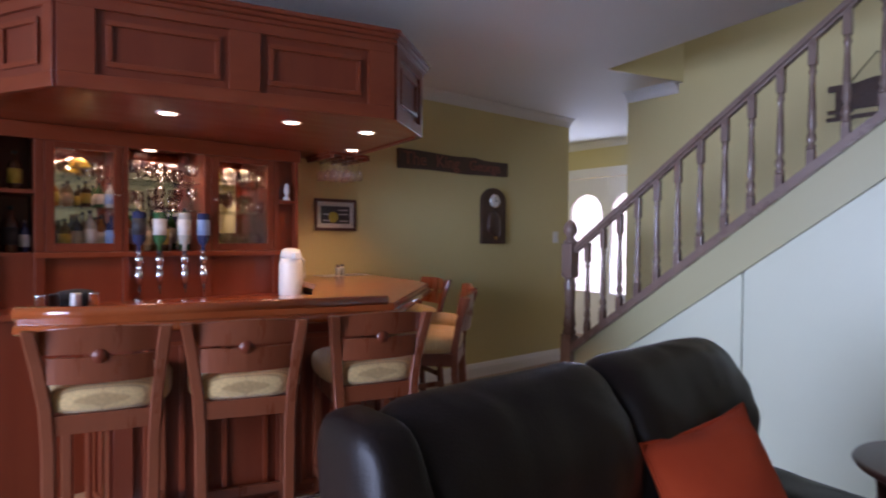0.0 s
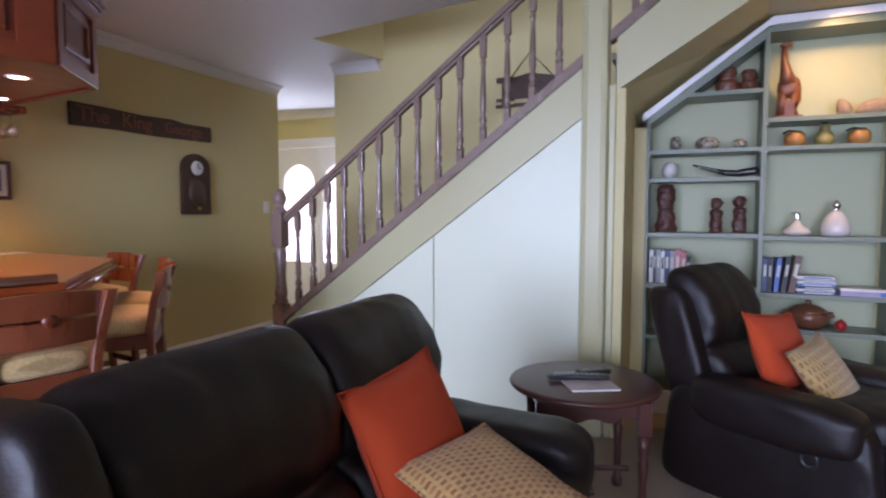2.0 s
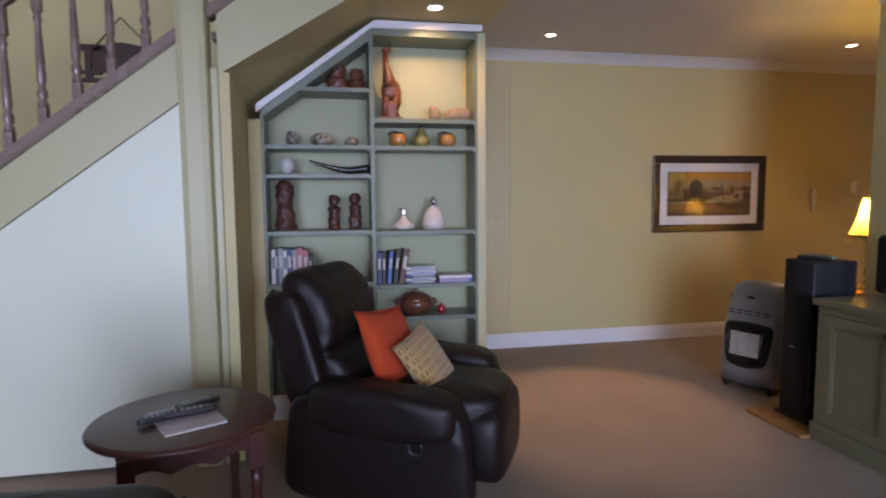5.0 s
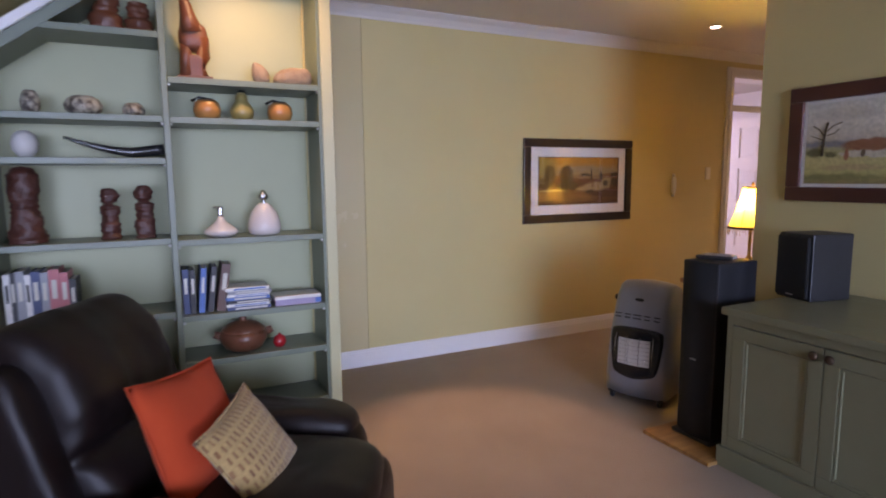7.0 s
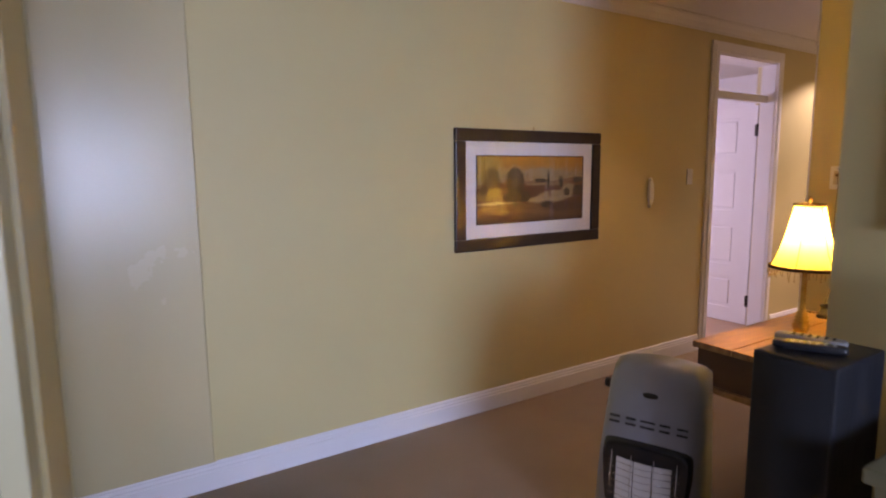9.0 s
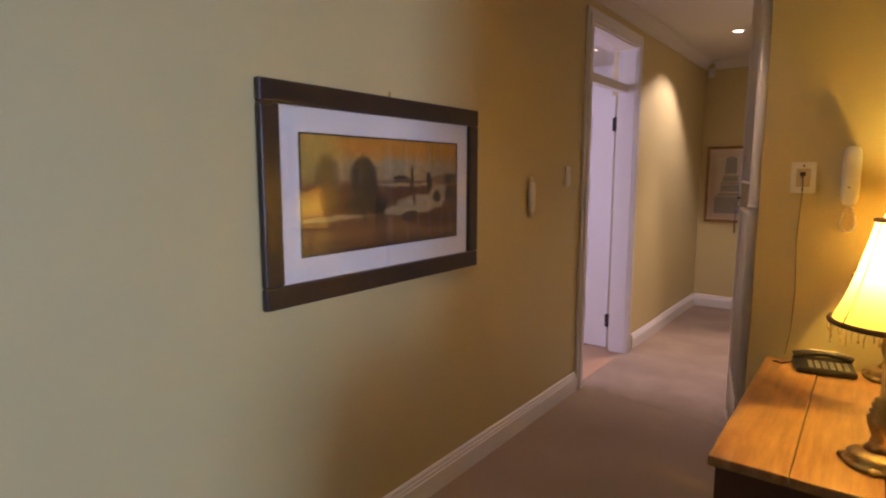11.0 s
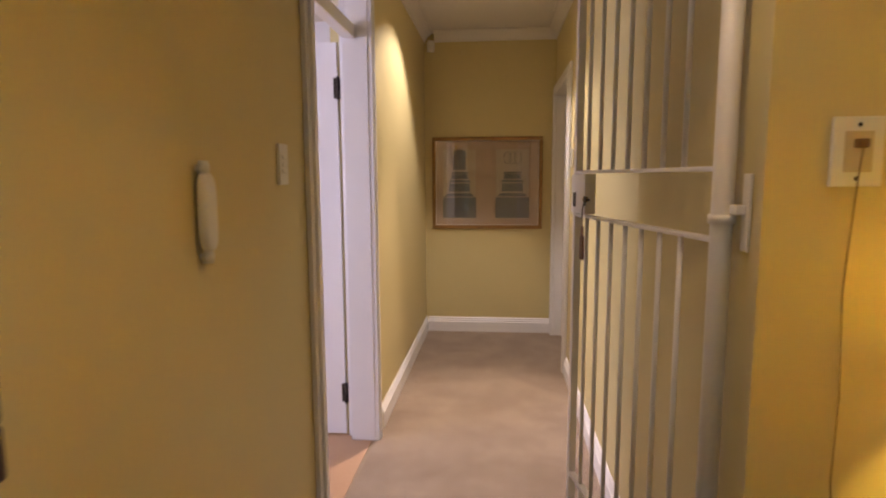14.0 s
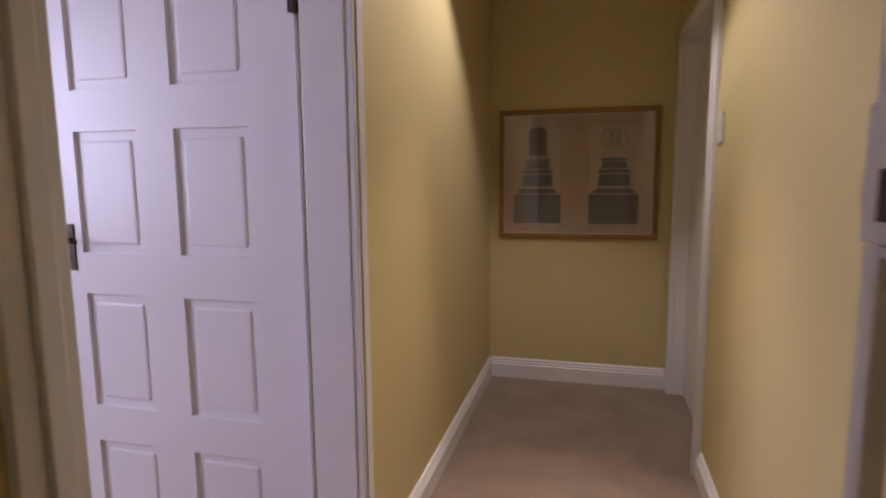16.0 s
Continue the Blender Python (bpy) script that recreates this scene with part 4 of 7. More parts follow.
sq = decanter((4.47, -0.515, 1.138), [(0.040, 0), (0.066, 0.010), (0.074, 0.022), (0.066, 0.034), (0.036, 0.056), (0.018, 0.074), (0.011, 0.092)], [(0.012, 0.090), (0.013, 0.100), (0.010, 0.112), (0.014, 0.124), (0.010, 0.134), (0.002, 0.138)], "squat white glazed decanter with a grey metal neck")
part("spout", tube([(0, 0.0, 0.126), (0, 0.018, 0.134), (0, 0.030, 0.131)], 0.0035, 8), CHROME, sq)
decanter((4.47, -0.705, 1.138), [(0.050, 0), (0.068, 0.008), (0.074, 0.030), (0.070, 0.065), (0.056, 0.105), (0.034, 0.134), (0.018, 0.146)], [(0.016, 0.144), (0.013, 0.152), (0.012, 0.160), (0.022, 0.168), (0.024, 0.180), (0.016, 0.192), (0.006, 0.204), (0.001, 0.208)], "tall white glazed decanter with a round metal stopper")


def book(at, t, d, h, color, lean=0.0, label="closed book standing on the shelf"):
    """A book on its lower edge: cover, spine and recessed pages."""
    m = color
    b = thing("book", label, "book", at, group="books on the shelves")
    b.matrix_world = pose(*at, lean, 0, 0)
    cv = box(0, -t / 2, 0, d, -t / 2 + 0.003, h)
    box(0, t / 2 - 0.003, 0, d, t / 2, h, bm=cv)
    box(0, -t / 2 + 0.003, 0, 0.004, t / 2 - 0.003, h, bm=cv)
    part("cover", cv, m, b)
    part("pages", box(0.0045, -t / 2 + 0.0035, 0.004, d - 0.005, t / 2 - 0.0035, h - 0.004), PAGES, b)
    part("title_bar", box(-0.001, -t / 4, h * 0.45, 0.0002, t / 4, h * 0.8), PAGES if sum(m.node_tree.nodes["Principled BSDF"].inputs["Base Color"].default_value[:3]) < 0.8 else BLACKPL, b)
    return b


BOOKS = [mat("cover_cloth_" + n, c, 0.5, second=tuple(min(1, v * 1.25 + 0.01) for v in c), scale=12, bump=0.1, bump_scale=150) for n, c in (
    ("white", (0.62, 0.60, 0.57)), ("black", (0.02, 0.02, 0.024)), ("navy", (0.03, 0.05, 0.13)), ("blue", (0.05, 0.13, 0.36)), ("grey", (0.25, 0.26, 0.28)), ("rose", (0.45, 0.12, 0.13)), ("brown", (0.11, 0.05, 0.035)), ("lilac", (0.30, 0.24, 0.36)))]
y = 0.292
for t, h, c in ((0.022, 0.205, 0), (0.016, 0.21, 1), (0.028, 0.215, 4), (0.020, 0.20, 0), (0.030, 0.21, 2), (0.026, 0.205, 4), (0.036, 0.215, 5), (0.030, 0.20, 5), (0.024, 0.17, 1)):
    book((4.42, y - t / 2, 0.829), t, 0.14, h, BOOKS[c])
    y -= t + 0.001
y = -0.340
for t, h, c, l in ((0.026, 0.20, 2, 0), (0.022, 0.195, 1, 0), (0.024, 0.20, 3, 5), (0.024, 0.205, 1, 7), (0.036, 0.215, 6, 9)):
    book((4.42, y - t / 2 - (0.004 if l else 0), 0.806), t, 0.14, h, BOOKS[c], l, "closed book leaning on its neighbours" if l else "closed book standing on the shelf")
    y -= t + 0.004 + (0.009 if l else 0)
z = 0.805
for i, (c, t) in enumerate(((2, 0.016), (0, 0.014), (1, 0.015), (3, 0.016), (0, 0.013), (4, 0.014), (0, 0.016))):
    b = thing("stacked_case", "flat disc case in a stack on the shelf", "case", (4.40, -0.612 + 0.006 * math.sin(i * 2.3), z), group="stack of cases")
    part("cover", box(0, -0.095, 0, 0.13, 0.095, t - 0.001, 0.001), BOOKS[c], b)
    part("label_strip", box(-0.0012, -0.080, 0.004, 0.0005, 0.060, t - 0.005), PAGES if c else BOOKS[3], b)
    z += t
bx = thing("storage_box", "flat pale blue box lying on the shelf", "box", (4.40, -0.830, 0.804))
part("lid", box(0, -0.112, 0.028, 0.14, 0.105, 0.044, 0.003), BOOKS[0], bx)
part("base", box(0.003, -0.108, 0, 0.137, 0.101, 0.028, 0.002), BOOKS[7], bx)
part("label_strip", box(-0.001, -0.112, 0.004, 0.003, -0.085, 0.026), BOOKS[3], bx)


def casserole():
    c = thing("clay_casserole", "dark red lidded clay casserole with side handles", "casserole", (4.49, -0.590, 0.597))
    part("bowl", lathe([(0.055, 0), (0.085, 0.015), (0.105, 0.05), (0.107, 0.075), (0.098, 0.095), (0.09, 0.095)], 28), CLAY, c)
    part("lid", lathe([(0.100, 0.096), (0.098, 0.104), (0.070, 0.125), (0.030, 0.138), (0.014, 0.140), (0.018, 0.152), (0.014, 0.162), (0.002, 0.165)], 28), CLAY, c)
    for s in (1, -1):
        part("handle", tube([(0, s * 0.098, 0.085), (0.0, s * 0.125, 0.09), (0.0, s * 0.132, 0.078), (0, s * 0.104, 0.062)], 0.010, 10), CLAY, c)


casserole()
single("red_ball_ornament", lathe([(0.002, 0), (0.022, 0.008), (0.032, 0.030), (0.024, 0.054), (0.008, 0.062), (0.004, 0.070), (0.001, 0.071)], 22), RED, "small shiny red ball ornament", "ornament", at=(4.44, -0.745, 0.597))

# key rack on the stair wall: a dark board shaped like a key on a cord
kr = thing("key_shaped_board", "dark brown wooden board shaped like a key, hung on a cord", "wall ornament", (4.997, 1.25, 2.18))
part("board", prism([(-0.255, -0.02), (-0.26, 0.13), (-0.02, 0.17), (0.15, 0.135), (0.15, -0.02)], "x", -0.028, -0.003, 0.004), DARKWOOD, kr)
for z0, z1, w in ((0.11, 0.15, 0.245), (-0.035, -0.012, 0.245), (-0.085, -0.06, 0.25)):
    part("key_bit", box(-0.028, 0.10, z0, -0.004, w, z1, 0.003), DARKWOOD, kr)
part("lower_bar", box(-0.026, -0.25, -0.08, -0.004, 0.10, -0.055, 0.003), DARKWOOD, kr)
part("stem", box(-0.026, 0.16, -0.06, -0.004, 0.20, 0.13, 0.003), DARKWOOD, kr)
part("cord", tube([(-0.012, -0.2, 0.14), (-0.006, -0.02, 0.33), (-0.012, 0.14, 0.135)], 0.004, 6), HORN, kr)


# ---- living room seating ----
def cushion(name, size, thick, m, material, label):
    """A square scatter cushion with pinched corners and a seam."""
    bm = bmesh.new()
    n = 16
    top, bot = {}, {}
    for i in range(n + 1):
        for j in range(n + 1):
            u, v = 2 * i / n - 1, 2 * j / n - 1
            pinch = 1 - 0.10 * (1 - abs(u * v)) * (max(abs(u), abs(v)) ** 3)
            hgt = thick / 2 * ((1 - abs(u) ** 2.6) * (1 - abs(v) ** 2.6)) ** 0.6
            hgt *= 1 + 0.14 * noise.noise(Vector((u * 2.2, v * 2.2, len(name) * 3.1)))
            x, y = u * size / 2 * pinch, v * size / 2 * pinch
            edge = i in (0, n) or j in (0, n)
            top[i, j] = bm.verts.new((x, y, hgt))
            bot[i, j] = top[i, j] if edge else bm.verts.new((x, y, -hgt))
    for i in range(n):
        for j in range(n):
            bm.faces.new((top[i, j], top[i + 1, j], top[i + 1, j + 1], top[i, j + 1]))
            q = [bot[i, j], bot[i, j + 1], bot[i + 1, j + 1], bot[i + 1, j]]
            if len(set(q)) == 4 and not bm.faces.get(q):
                bm.faces.new(q)
    smooth(bm)
    c = new(name)
    c.matrix_world = m
    tagged(c, label, "cushion")
    part("cover", bm, material, c)
    k = size / 2 * 0.995
    ring = [(k * a, k * b, 0) for a, b in ((-1, -1), (-0.5, -0.935), (0, -0.93), (0.5, -0.935), (1, -1), (0.935, -0.5), (0.93, 0), (0.935, 0.5), (1, 1), (0.5, 0.935), (0, 0.93), (-0.5, 0.935), (-1, 1), (-0.935, 0.5), (-0.93, 0), (-0.935, -0.5))]
    part("piping", tube(ring, 0.005, 6, closed=True), material, c)
    return c


BACKPROF = [(-0.105, 0.36), (-0.165, 0.45), (-0.175, 0.53), (-0.135, 0.605), (-0.095, 0.635), (-0.125, 0.68), (-0.155, 0.77), (-0.145, 0.87), (-0.095, 0.955), (-0.025, 0.992), (0.045, 0.975), (0.085, 0.90), (0.10, 0.70), (0.10, 0.36)]


def backrest(w, lean=0.13, seed=0, top=1.0):
    """A stuffed recliner back from a side profile: lumbar pad, crease, head bolster; gathered folds towards its ends."""
    prof = []
    n = len(BACKPROF)
    for i in range(n - 1):
        p0, p1, p2, p3 = (Vector(BACKPROF[min(max(i + k, 0), n - 1)]) for k in (-1, 0, 1, 2))
        for k in range(4):
            t = k / 4
            prof.append(0.5 * ((2 * p1) + (p2 - p0) * t + (2 * p0 - 5 * p1 + 4 * p2 - p3) * t * t + (3 * p1 - p0 - 3 * p2 + p3) * t ** 3))
    prof.append(Vector(BACKPROF[-1]))
    bm = bmesh.new()
    m = 44
    rows = []
    for i in range(m + 1):
        u = -1 + 2 * i / m
        u = math.copysign(1 - (1 - abs(u)) ** 1.7, u)
        s = max(1 - abs(u) ** 10, 0.0) ** 0.45
        ring = []
        for q in prof:
            k = (q.y - 0.36) / 0.64
            y = q.x * (0.30 + 0.70 * s)
            z = 0.36 + (q.y - 0.36) * (0.90 + 0.10 * s) * top
            fold = 0.022 * max(abs(u) - 0.70, 0) * math.sin(q.y * 62 + 3 * noise.noise(Vector((u * 3, q.y * 5, seed))))
            lump = 0.006 * noise.noise(Vector((u * 3.2, q.y * 5, seed + 4)))
            if q.x < 0.03:
                y += (fold + lump) * s
            z += 0.004 * noise.noise(Vector((u * 2.2, seed, 2))) * k
            ring.append(bm.verts.new((u * w / 2 + 0.006 * noise.noise(Vector((q.y * 8, u, seed))), y + lean * k, z)))
        rows.append(ring)
    for r0, r1 in zip(rows, rows[1:]):
        for j in range(len(prof) - 1):
            bm.faces.new((r0[j], r0[j + 1], r1[j + 1], r1[j]))
    bm.faces.new(rows[0])
    bm.faces.new(rows[-1][::-1])
    bmesh.ops.recalc_face_normals(bm, faces=bm.faces[:])
    return smooth(bm)


def wing(w, h, d, lean, z0, seed=0):
    """A flat padded side wing leaning with the back."""
    bm = pad(w, d, h, 0.42, (0, 0, z0 + h / 2), 30, 24)
    for v in bm.verts:
        k = (v.co.z - z0) / h
        v.co.y += lean * k + 0.006 * noise.noise(v.co * 9 + Vector((seed, 0, 0)))
        v.co.x += 0.005 * noise.noise(v.co * 14 + Vector((0, seed, 0)))
    return bm


def padded_arm(w, l, h, seed=0):
    """A stuffed arm: flat on its inner side, drooping and full at the front end."""
    bm = pad(w, l, h, 0.52, (0, 0, 0), 40, 26)
    for v in bm.verts:
        k = v.co.y / l + 0.5
        v.co.z += 0.012 * noise.noise(v.co * 8 + Vector((seed, 0, 0))) + 0.05 * (k - 0.5) * 0.4
        v.co.x *= 1 + 0.10 * (0.5 - k)
        v.co.z += 0.004 * math.sin(v.co.y * 70) * max(k - 0.6, 0)
    return bm


def sofa():
    s = thing("sofa", "two-seat dark brown leather reclining sofa with padded back", "sofa", (1.76, 0.64, 0))
    part("base", box(-0.70, -0.24, 0.05, 0.66, 0.42, 0.36, 0.04), LEATHER, s)
    for x, w, q in ((-0.280, 0.650, 1), (0.358, 0.635, 6)):
        b = part("backrest", moved(backrest(w, 0.15, q), Matrix.Translation((x, 0.265, 0))), LEATHER, s)
        part("piping", tube([(x + w / 2 - 0.004, 0.275, 0.42), (x + w / 2 - 0.004, 0.34, 0.75), (x + w / 2 - 0.012, 0.385, 0.93)], 0.006, 6), LEATHER, b)
        part("seat_cushion", pad(w - 0.06, 0.60, 0.22, 0.4, (x, -0.02, 0.40), lumps=0.03, seed=2), LEATHER, s)
        part("footrest", pad(w - 0.05, 0.12, 0.28, 0.4, (x, -0.30, 0.24)), LEATHER, s)
    part("side_wing", moved(wing(0.125, 0.545, 0.25, 0.14, 0.44, 3), Matrix.Translation((-0.655, 0.240, 0))), LEATHER, s)
    for x in (-0.735, 0.610):
        part("armrest", moved(padded_arm(0.26, 0.66, 0.25, x), Matrix.Translation((x, 0.02, 0.485))), LEATHER, s)
        part("arm_side", box(x - 0.09, -0.28, 0.04, x + 0.09, 0.40, 0.45, 0.04), LEATHER, s)
    for x in (-0.66, 0.60):
        for y in (-0.20, 0.36):
            part("foot", lathe([(0.022, 0), (0.028, 0.05)], 12, (x, y, 0)), BLACKPL, s)


sofa()
cushion("orange_cushion", 0.45, 0.15, Matrix.Translation((2.00, 0.765, 0.630)) @ Matrix.Rotation(radians(-7), 4, "Z") @ Matrix.Rotation(radians(66), 4, "X") @ Matrix.Rotation(radians(4), 4, "Z"), ORANGE, "plain orange scatter cushion leaning on the sofa back")
cushion("patterned_cushion", 0.37, 0.11, Matrix(((-0.36, 0.92, -0.154, 1.93), (-0.89, -0.39, -0.24, 0.53), (-0.28, 0.05, 0.96, 0.585), (0, 0, 0, 1))), KELIM, "beige woven cushion with a red geometric pattern on the sofa")


def armchair():
    a = thing("recliner_armchair", "dark brown leather reclining armchair beside the bookcase", "armchair", (3.56, -0.40, 0), -28)
    part("base", box(-0.31, -0.32, 0.04, 0.31, 0.40, 0.32, 0.05), LEATHER, a)
    b = part("backrest", moved(backrest(0.54, 0.17, 9, 1.03), Matrix.Translation((0, 0.29, 0))), LEATHER, a)
    for sx in (-1, 1):
        part("piping", tube([(sx * 0.262, 0.29, 0.44), (sx * 0.266, 0.36, 0.74), (sx * 0.250, 0.41, 0.955)], 0.006, 6), LEATHER, b)
        part("side_wing", moved(wing(0.125, 0.56, 0.20, 0.16, 0.36, sx), Matrix.Translation((sx * 0.305, 0.305, 0))), LEATHER, a)
        part("armrest", moved(padded_arm(0.22, 0.66, 0.215, sx * 3), Matrix.Translation((sx * 0.365, -0.04, 0.455))), LEATHER, a)
        side = pad(0.15, 0.78, 0.48, 0.32, (0, 0, 0), 32, 20)
        for v in side.verts:
            v.co.y += 0.05 * (v.co.z / 0.48 - 0.5) * (1 if v.co.y < 0 else -1)
            v.co.x += 0.006 * noise.noise(v.co * 7)
        part("arm_side", moved(side, Matrix.Translation((sx * 0.350, 0.0, 0.27))), LEATHER, a)
    seat = pad(0.52, 0.70, 0.22, 0.5, (0, -0.16, 0.405), 32, 20, lumps=0.03, seed=5)
    part("seat_cushion", seat, LEATHER, a)
    part("footrest", pad(0.53, 0.20, 0.36, 0.5, (0, -0.43, 0.275), 30, 20, lumps=0.02, seed=7), LEATHER, a)
    lv = lathe([(0.034, 0.0), (0.038, 0.004), (0.030, 0.007), (0.022, 0.003)], 20, ends=False)
    part("lever", moved(lv, pose(-0.4265, -0.20, 0.33, 0, -90, 0)), BLACKPL, a, "recessed black recliner lever")
    for x in (-0.26, 0.26):
        for y in (-0.26, 0.32):
            part("foot", lathe([(0.02, 0), (0.026, 0.05)], 12, (x, y, 0)), BLACKPL, a)


armchair()
cushion("orange_cushion", 0.40, 0.13, Matrix.Translation((3.560, -0.335, 0.625)) @ Matrix.Rotation(radians(-34), 4, "Z") @ Matrix.Rotation(radians(66), 4, "X") @ Matrix.Rotation(radians(-6), 4, "Z"), ORANGE, "plain orange scatter cushion on the armchair")
cushion("striped_cushion", 0.32, 0.11, Matrix.Translation((3.455, -0.490, 0.575)) @ Matrix.Rotation(radians(-38), 4, "Z") @ Matrix.Rotation(radians(58), 4, "X") @ Matrix.Rotation(radians(12), 4, "Z"), KELIM2, "small beige striped cushion on the armchair")


def side_table():
    t = thing("side_table", "round dark mahogany side table with shaped apron", "side table", (3.04, 0.47, 0), 20)
    part("tabletop", lathe([(0.30, 0.532), (0.312, 0.538), (0.318, 0.548), (0.312, 0.556), (0.300, 0.56), (0.02, 0.56)], 48), MAHOGANY, t)
    k = 0.20
    leg_prof = [(0.022, 0.0), (0.026, 0.03), (0.017, 0.05), (0.016, 0.20), (0.022, 0.28), (0.015, 0.30), (0.022, 0.33), (0.024, 0.40)]
    for sx in (-1, 1):
        for sy in (-1, 1):
            lg = lathe(leg_prof, 14, (sx * k, sy * k, 0))
            box(sx * k - 0.026, sy * k - 0.026, 0.40, sx * k + 0.026, sy * k + 0.026, 0.532, 0.004, bm=lg)
            part("leg", lg, MAHOGANY, t)
    wave = [(-k, 0.45)] + [(-k + 2 * k * i / 16, 0.452 + 0.026 * abs(math.sin(math.pi * i / 16 * 3)) - 0.018 * math.sin(math.pi * i / 16)) for i in range(1, 16)] + [(k, 0.45), (k, 0.53), (-k, 0.53)]
    for s in (-1, 1):
        part("apron", prism(wave, "y", s * k - 0.009, s * k + 0.009), MAHOGANY, t)
        part("apron", prism(wave, "x", s * k - 0.009, s * k + 0.009), MAHOGANY, t)
    part("shelf_rail", box(-k, -0.012, 0.14, k, 0.012, 0.16, 0.004), MAHOGANY, t)
    part("shelf_rail", box(-0.012, -k, 0.16, 0.012, k, 0.18, 0.004), MAHOGANY, t)


side_table()
mg = thing("magazine", "glossy magazine lying on the side table", "magazine", (3.00, 0.455, 0.560), 28)
part("pages", box(-0.13, -0.10, 0.0, 0.13, 0.10, 0.006), PAGES, mg)
part("cover", box(-0.131, -0.101, 0.006, 0.131, 0.101, 0.008), PAPER, mg)


def remote(at, turn, l=0.17, w=0.046, base=BLACKPL, label="black remote control with rubber buttons"):
    r = thing("remote_control", label, "remote control", at, turn, "remote controls")
    part("case", pad(l, w, 0.022, 0.35, (0, 0, 0.011), 24, 10), base, r)
    for i in range(6):
        for j in range(3):
            part("button", box(-l * 0.32 + i * l * 0.11 - 0.004, (j - 1) * 0.012 - 0.003, 0.020, -l * 0.32 + i * l * 0.11 + 0.004, (j - 1) * 0.012 + 0.003, 0.0235), GREYPL if base is BLACKPL else BLACKPL, r)


remote((2.99, 0.53, 0.568), -62)
remote((3.02, 0.455, 0.568), -70, 0.19, 0.05)
remote((3.11, 0.44, 0.568), -50, 0.16, 0.06)
for i, c in enumerate((3, 0, 4)):
    single("floor_magazine", box(-0.10, -0.14, 0, 0.10, 0.14, 0.014, 0.002), BOOKS[c], "magazine in a small pile on the carpet", "magazine", "magazine pile by the sofa", (2.83, 0.30 + 0.01 * i, 0.001 + 0.0145 * i), 12 + 9 * i)


# ---- the bar ----
OUT = [(0.66, 2.62), (0.85, 2.50), (1.97, 2.20), (2.76, 2.98), (2.95, 4.07)]
INN = [(2.29, 4.07), (2.12, 3.25), (1.84, 2.74), (0.90, 2.98), (0.66, 2.95)]
TOPZ = 1.02


def run(a, b):
    """Length and pose of a run along a to b: x along it, y to its left side (inwards)."""
    d = Vector((b[0] - a[0], b[1] - a[1]))
    return d.length, Matrix.Translation((a[0], a[1], 0)) @ Matrix.Rotation(math.atan2(d.y, d.x), 4, "Z")


def panelled(l, z0, z1, n, m, proud=0.018, stile=0.07, rail=0.07):
    """A board with a frame in front of it and n fields; the frame stands proud on the -y side."""
    base = moved(box(0, 0, z0, l, 0.022, z1), m)
    fr = box(0, -proud, z0, l, -0.0005, z0 + rail, 0.003)
    box(0, -proud, z1 - rail, l, -0.0005, z1, 0.003, bm=fr)
    fields = []
    for i in range(n + 1):
        c = l * i / n
        lo, hi = max(0, c - stile / 2), min(l, c + stile / 2)
        if i == 0:
            lo, hi = 0, stile
        if i == n:
            lo, hi = l - stile, l
        box(lo, -proud, z0 + rail, hi, -0.0005, z1 - rail, 0.003, bm=fr)
        fields.append((lo, hi))
    mould = []
    for (a0, a1), (b0, b1) in zip(fields, fields[1:]):
        x0, x1, q0, q1 = a1 + 0.035, b0 - 0.035, z0 + rail + 0.035, z1 - rail - 0.035
        if x1 - x0 > 0.05:
            bm = None
            for q in ((x0, q0, x1, q0 + 0.022), (x0, q1 - 0.022, x1, q1), (x0, q0 + 0.022, x0 + 0.022, q1 - 0.022), (x1 - 0.022, q0 + 0.022, x1, q1 - 0.022)):
                bm = box(q[0], -0.014, q[1], q[2], -0.0005, q[3], 0.004, bm=bm)
            mould.append(moved(bm, m))
    return base, moved(fr, m), mould


bar = thing("bar_counter", "polished cherry wood bar counter with panelled front", "bar counter")
part("countertop", prism(OUT + INN, "z", TOPZ - 0.036, TOPZ, 0.006), COUNTER, bar, "glossy reddish wooden top")
lip = [(OUT[0][0], OUT[0][1] + 0.02, TOPZ + 0.006), (0.86, 2.525, TOPZ + 0.006), (1.955, 2.232, TOPZ + 0.006)]
part("arm_rail", tube(lip, 0.026, 12), COUNTER, bar, "rounded front arm rail")
part("edge_moulding", tube([(x, y, TOPZ - 0.05) for x, y in OUT], 0.020, 10), COUNTER, bar)
BODY = [(0.93, 3.02), (0.97, 2.682), (1.92, 2.425), (2.56, 3.05), (2.72, 4.07)]
for (a, b), n in zip(zip(BODY, BODY[1:]), (1, 3, 2, 2)):
    l, m = run(a, b)
    base, fr, mould = panelled(l, 0.10, TOPZ - 0.036, n, m)
    part("front_board", base, CHERRY, bar)
    part("front_frame", fr, CHERRY, bar)
    for q in mould:
        part("panel_moulding", q, CHERRY_H, bar)
    part("plinth", moved(box(-0.005, -0.026, 0.005, l + 0.005, 0.02, 0.10, 0.003), m), CHERRY, bar)
fr_pts = [(0.80, 2.60, 0.19), (1.93, 2.30, 0.19), (2.66, 3.02, 0.19), (2.84, 4.05, 0.19)]
foot = part("foot_rail", tube(fr_pts, 0.020, 12), CHROME, bar, "chrome foot rail")
for x, y, z in ((0.98, 2.553, 0.19), (1.5, 2.414, 0.19), (1.93, 2.30, 0.19), (2.66, 3.02, 0.19)):
    part("bracket", tube([(x, y, z), (x + 0.02, y + 0.10, z - 0.02), (x + 0.02, y + 0.12, z - 0.08)], 0.010, 8), CHROME, foot)

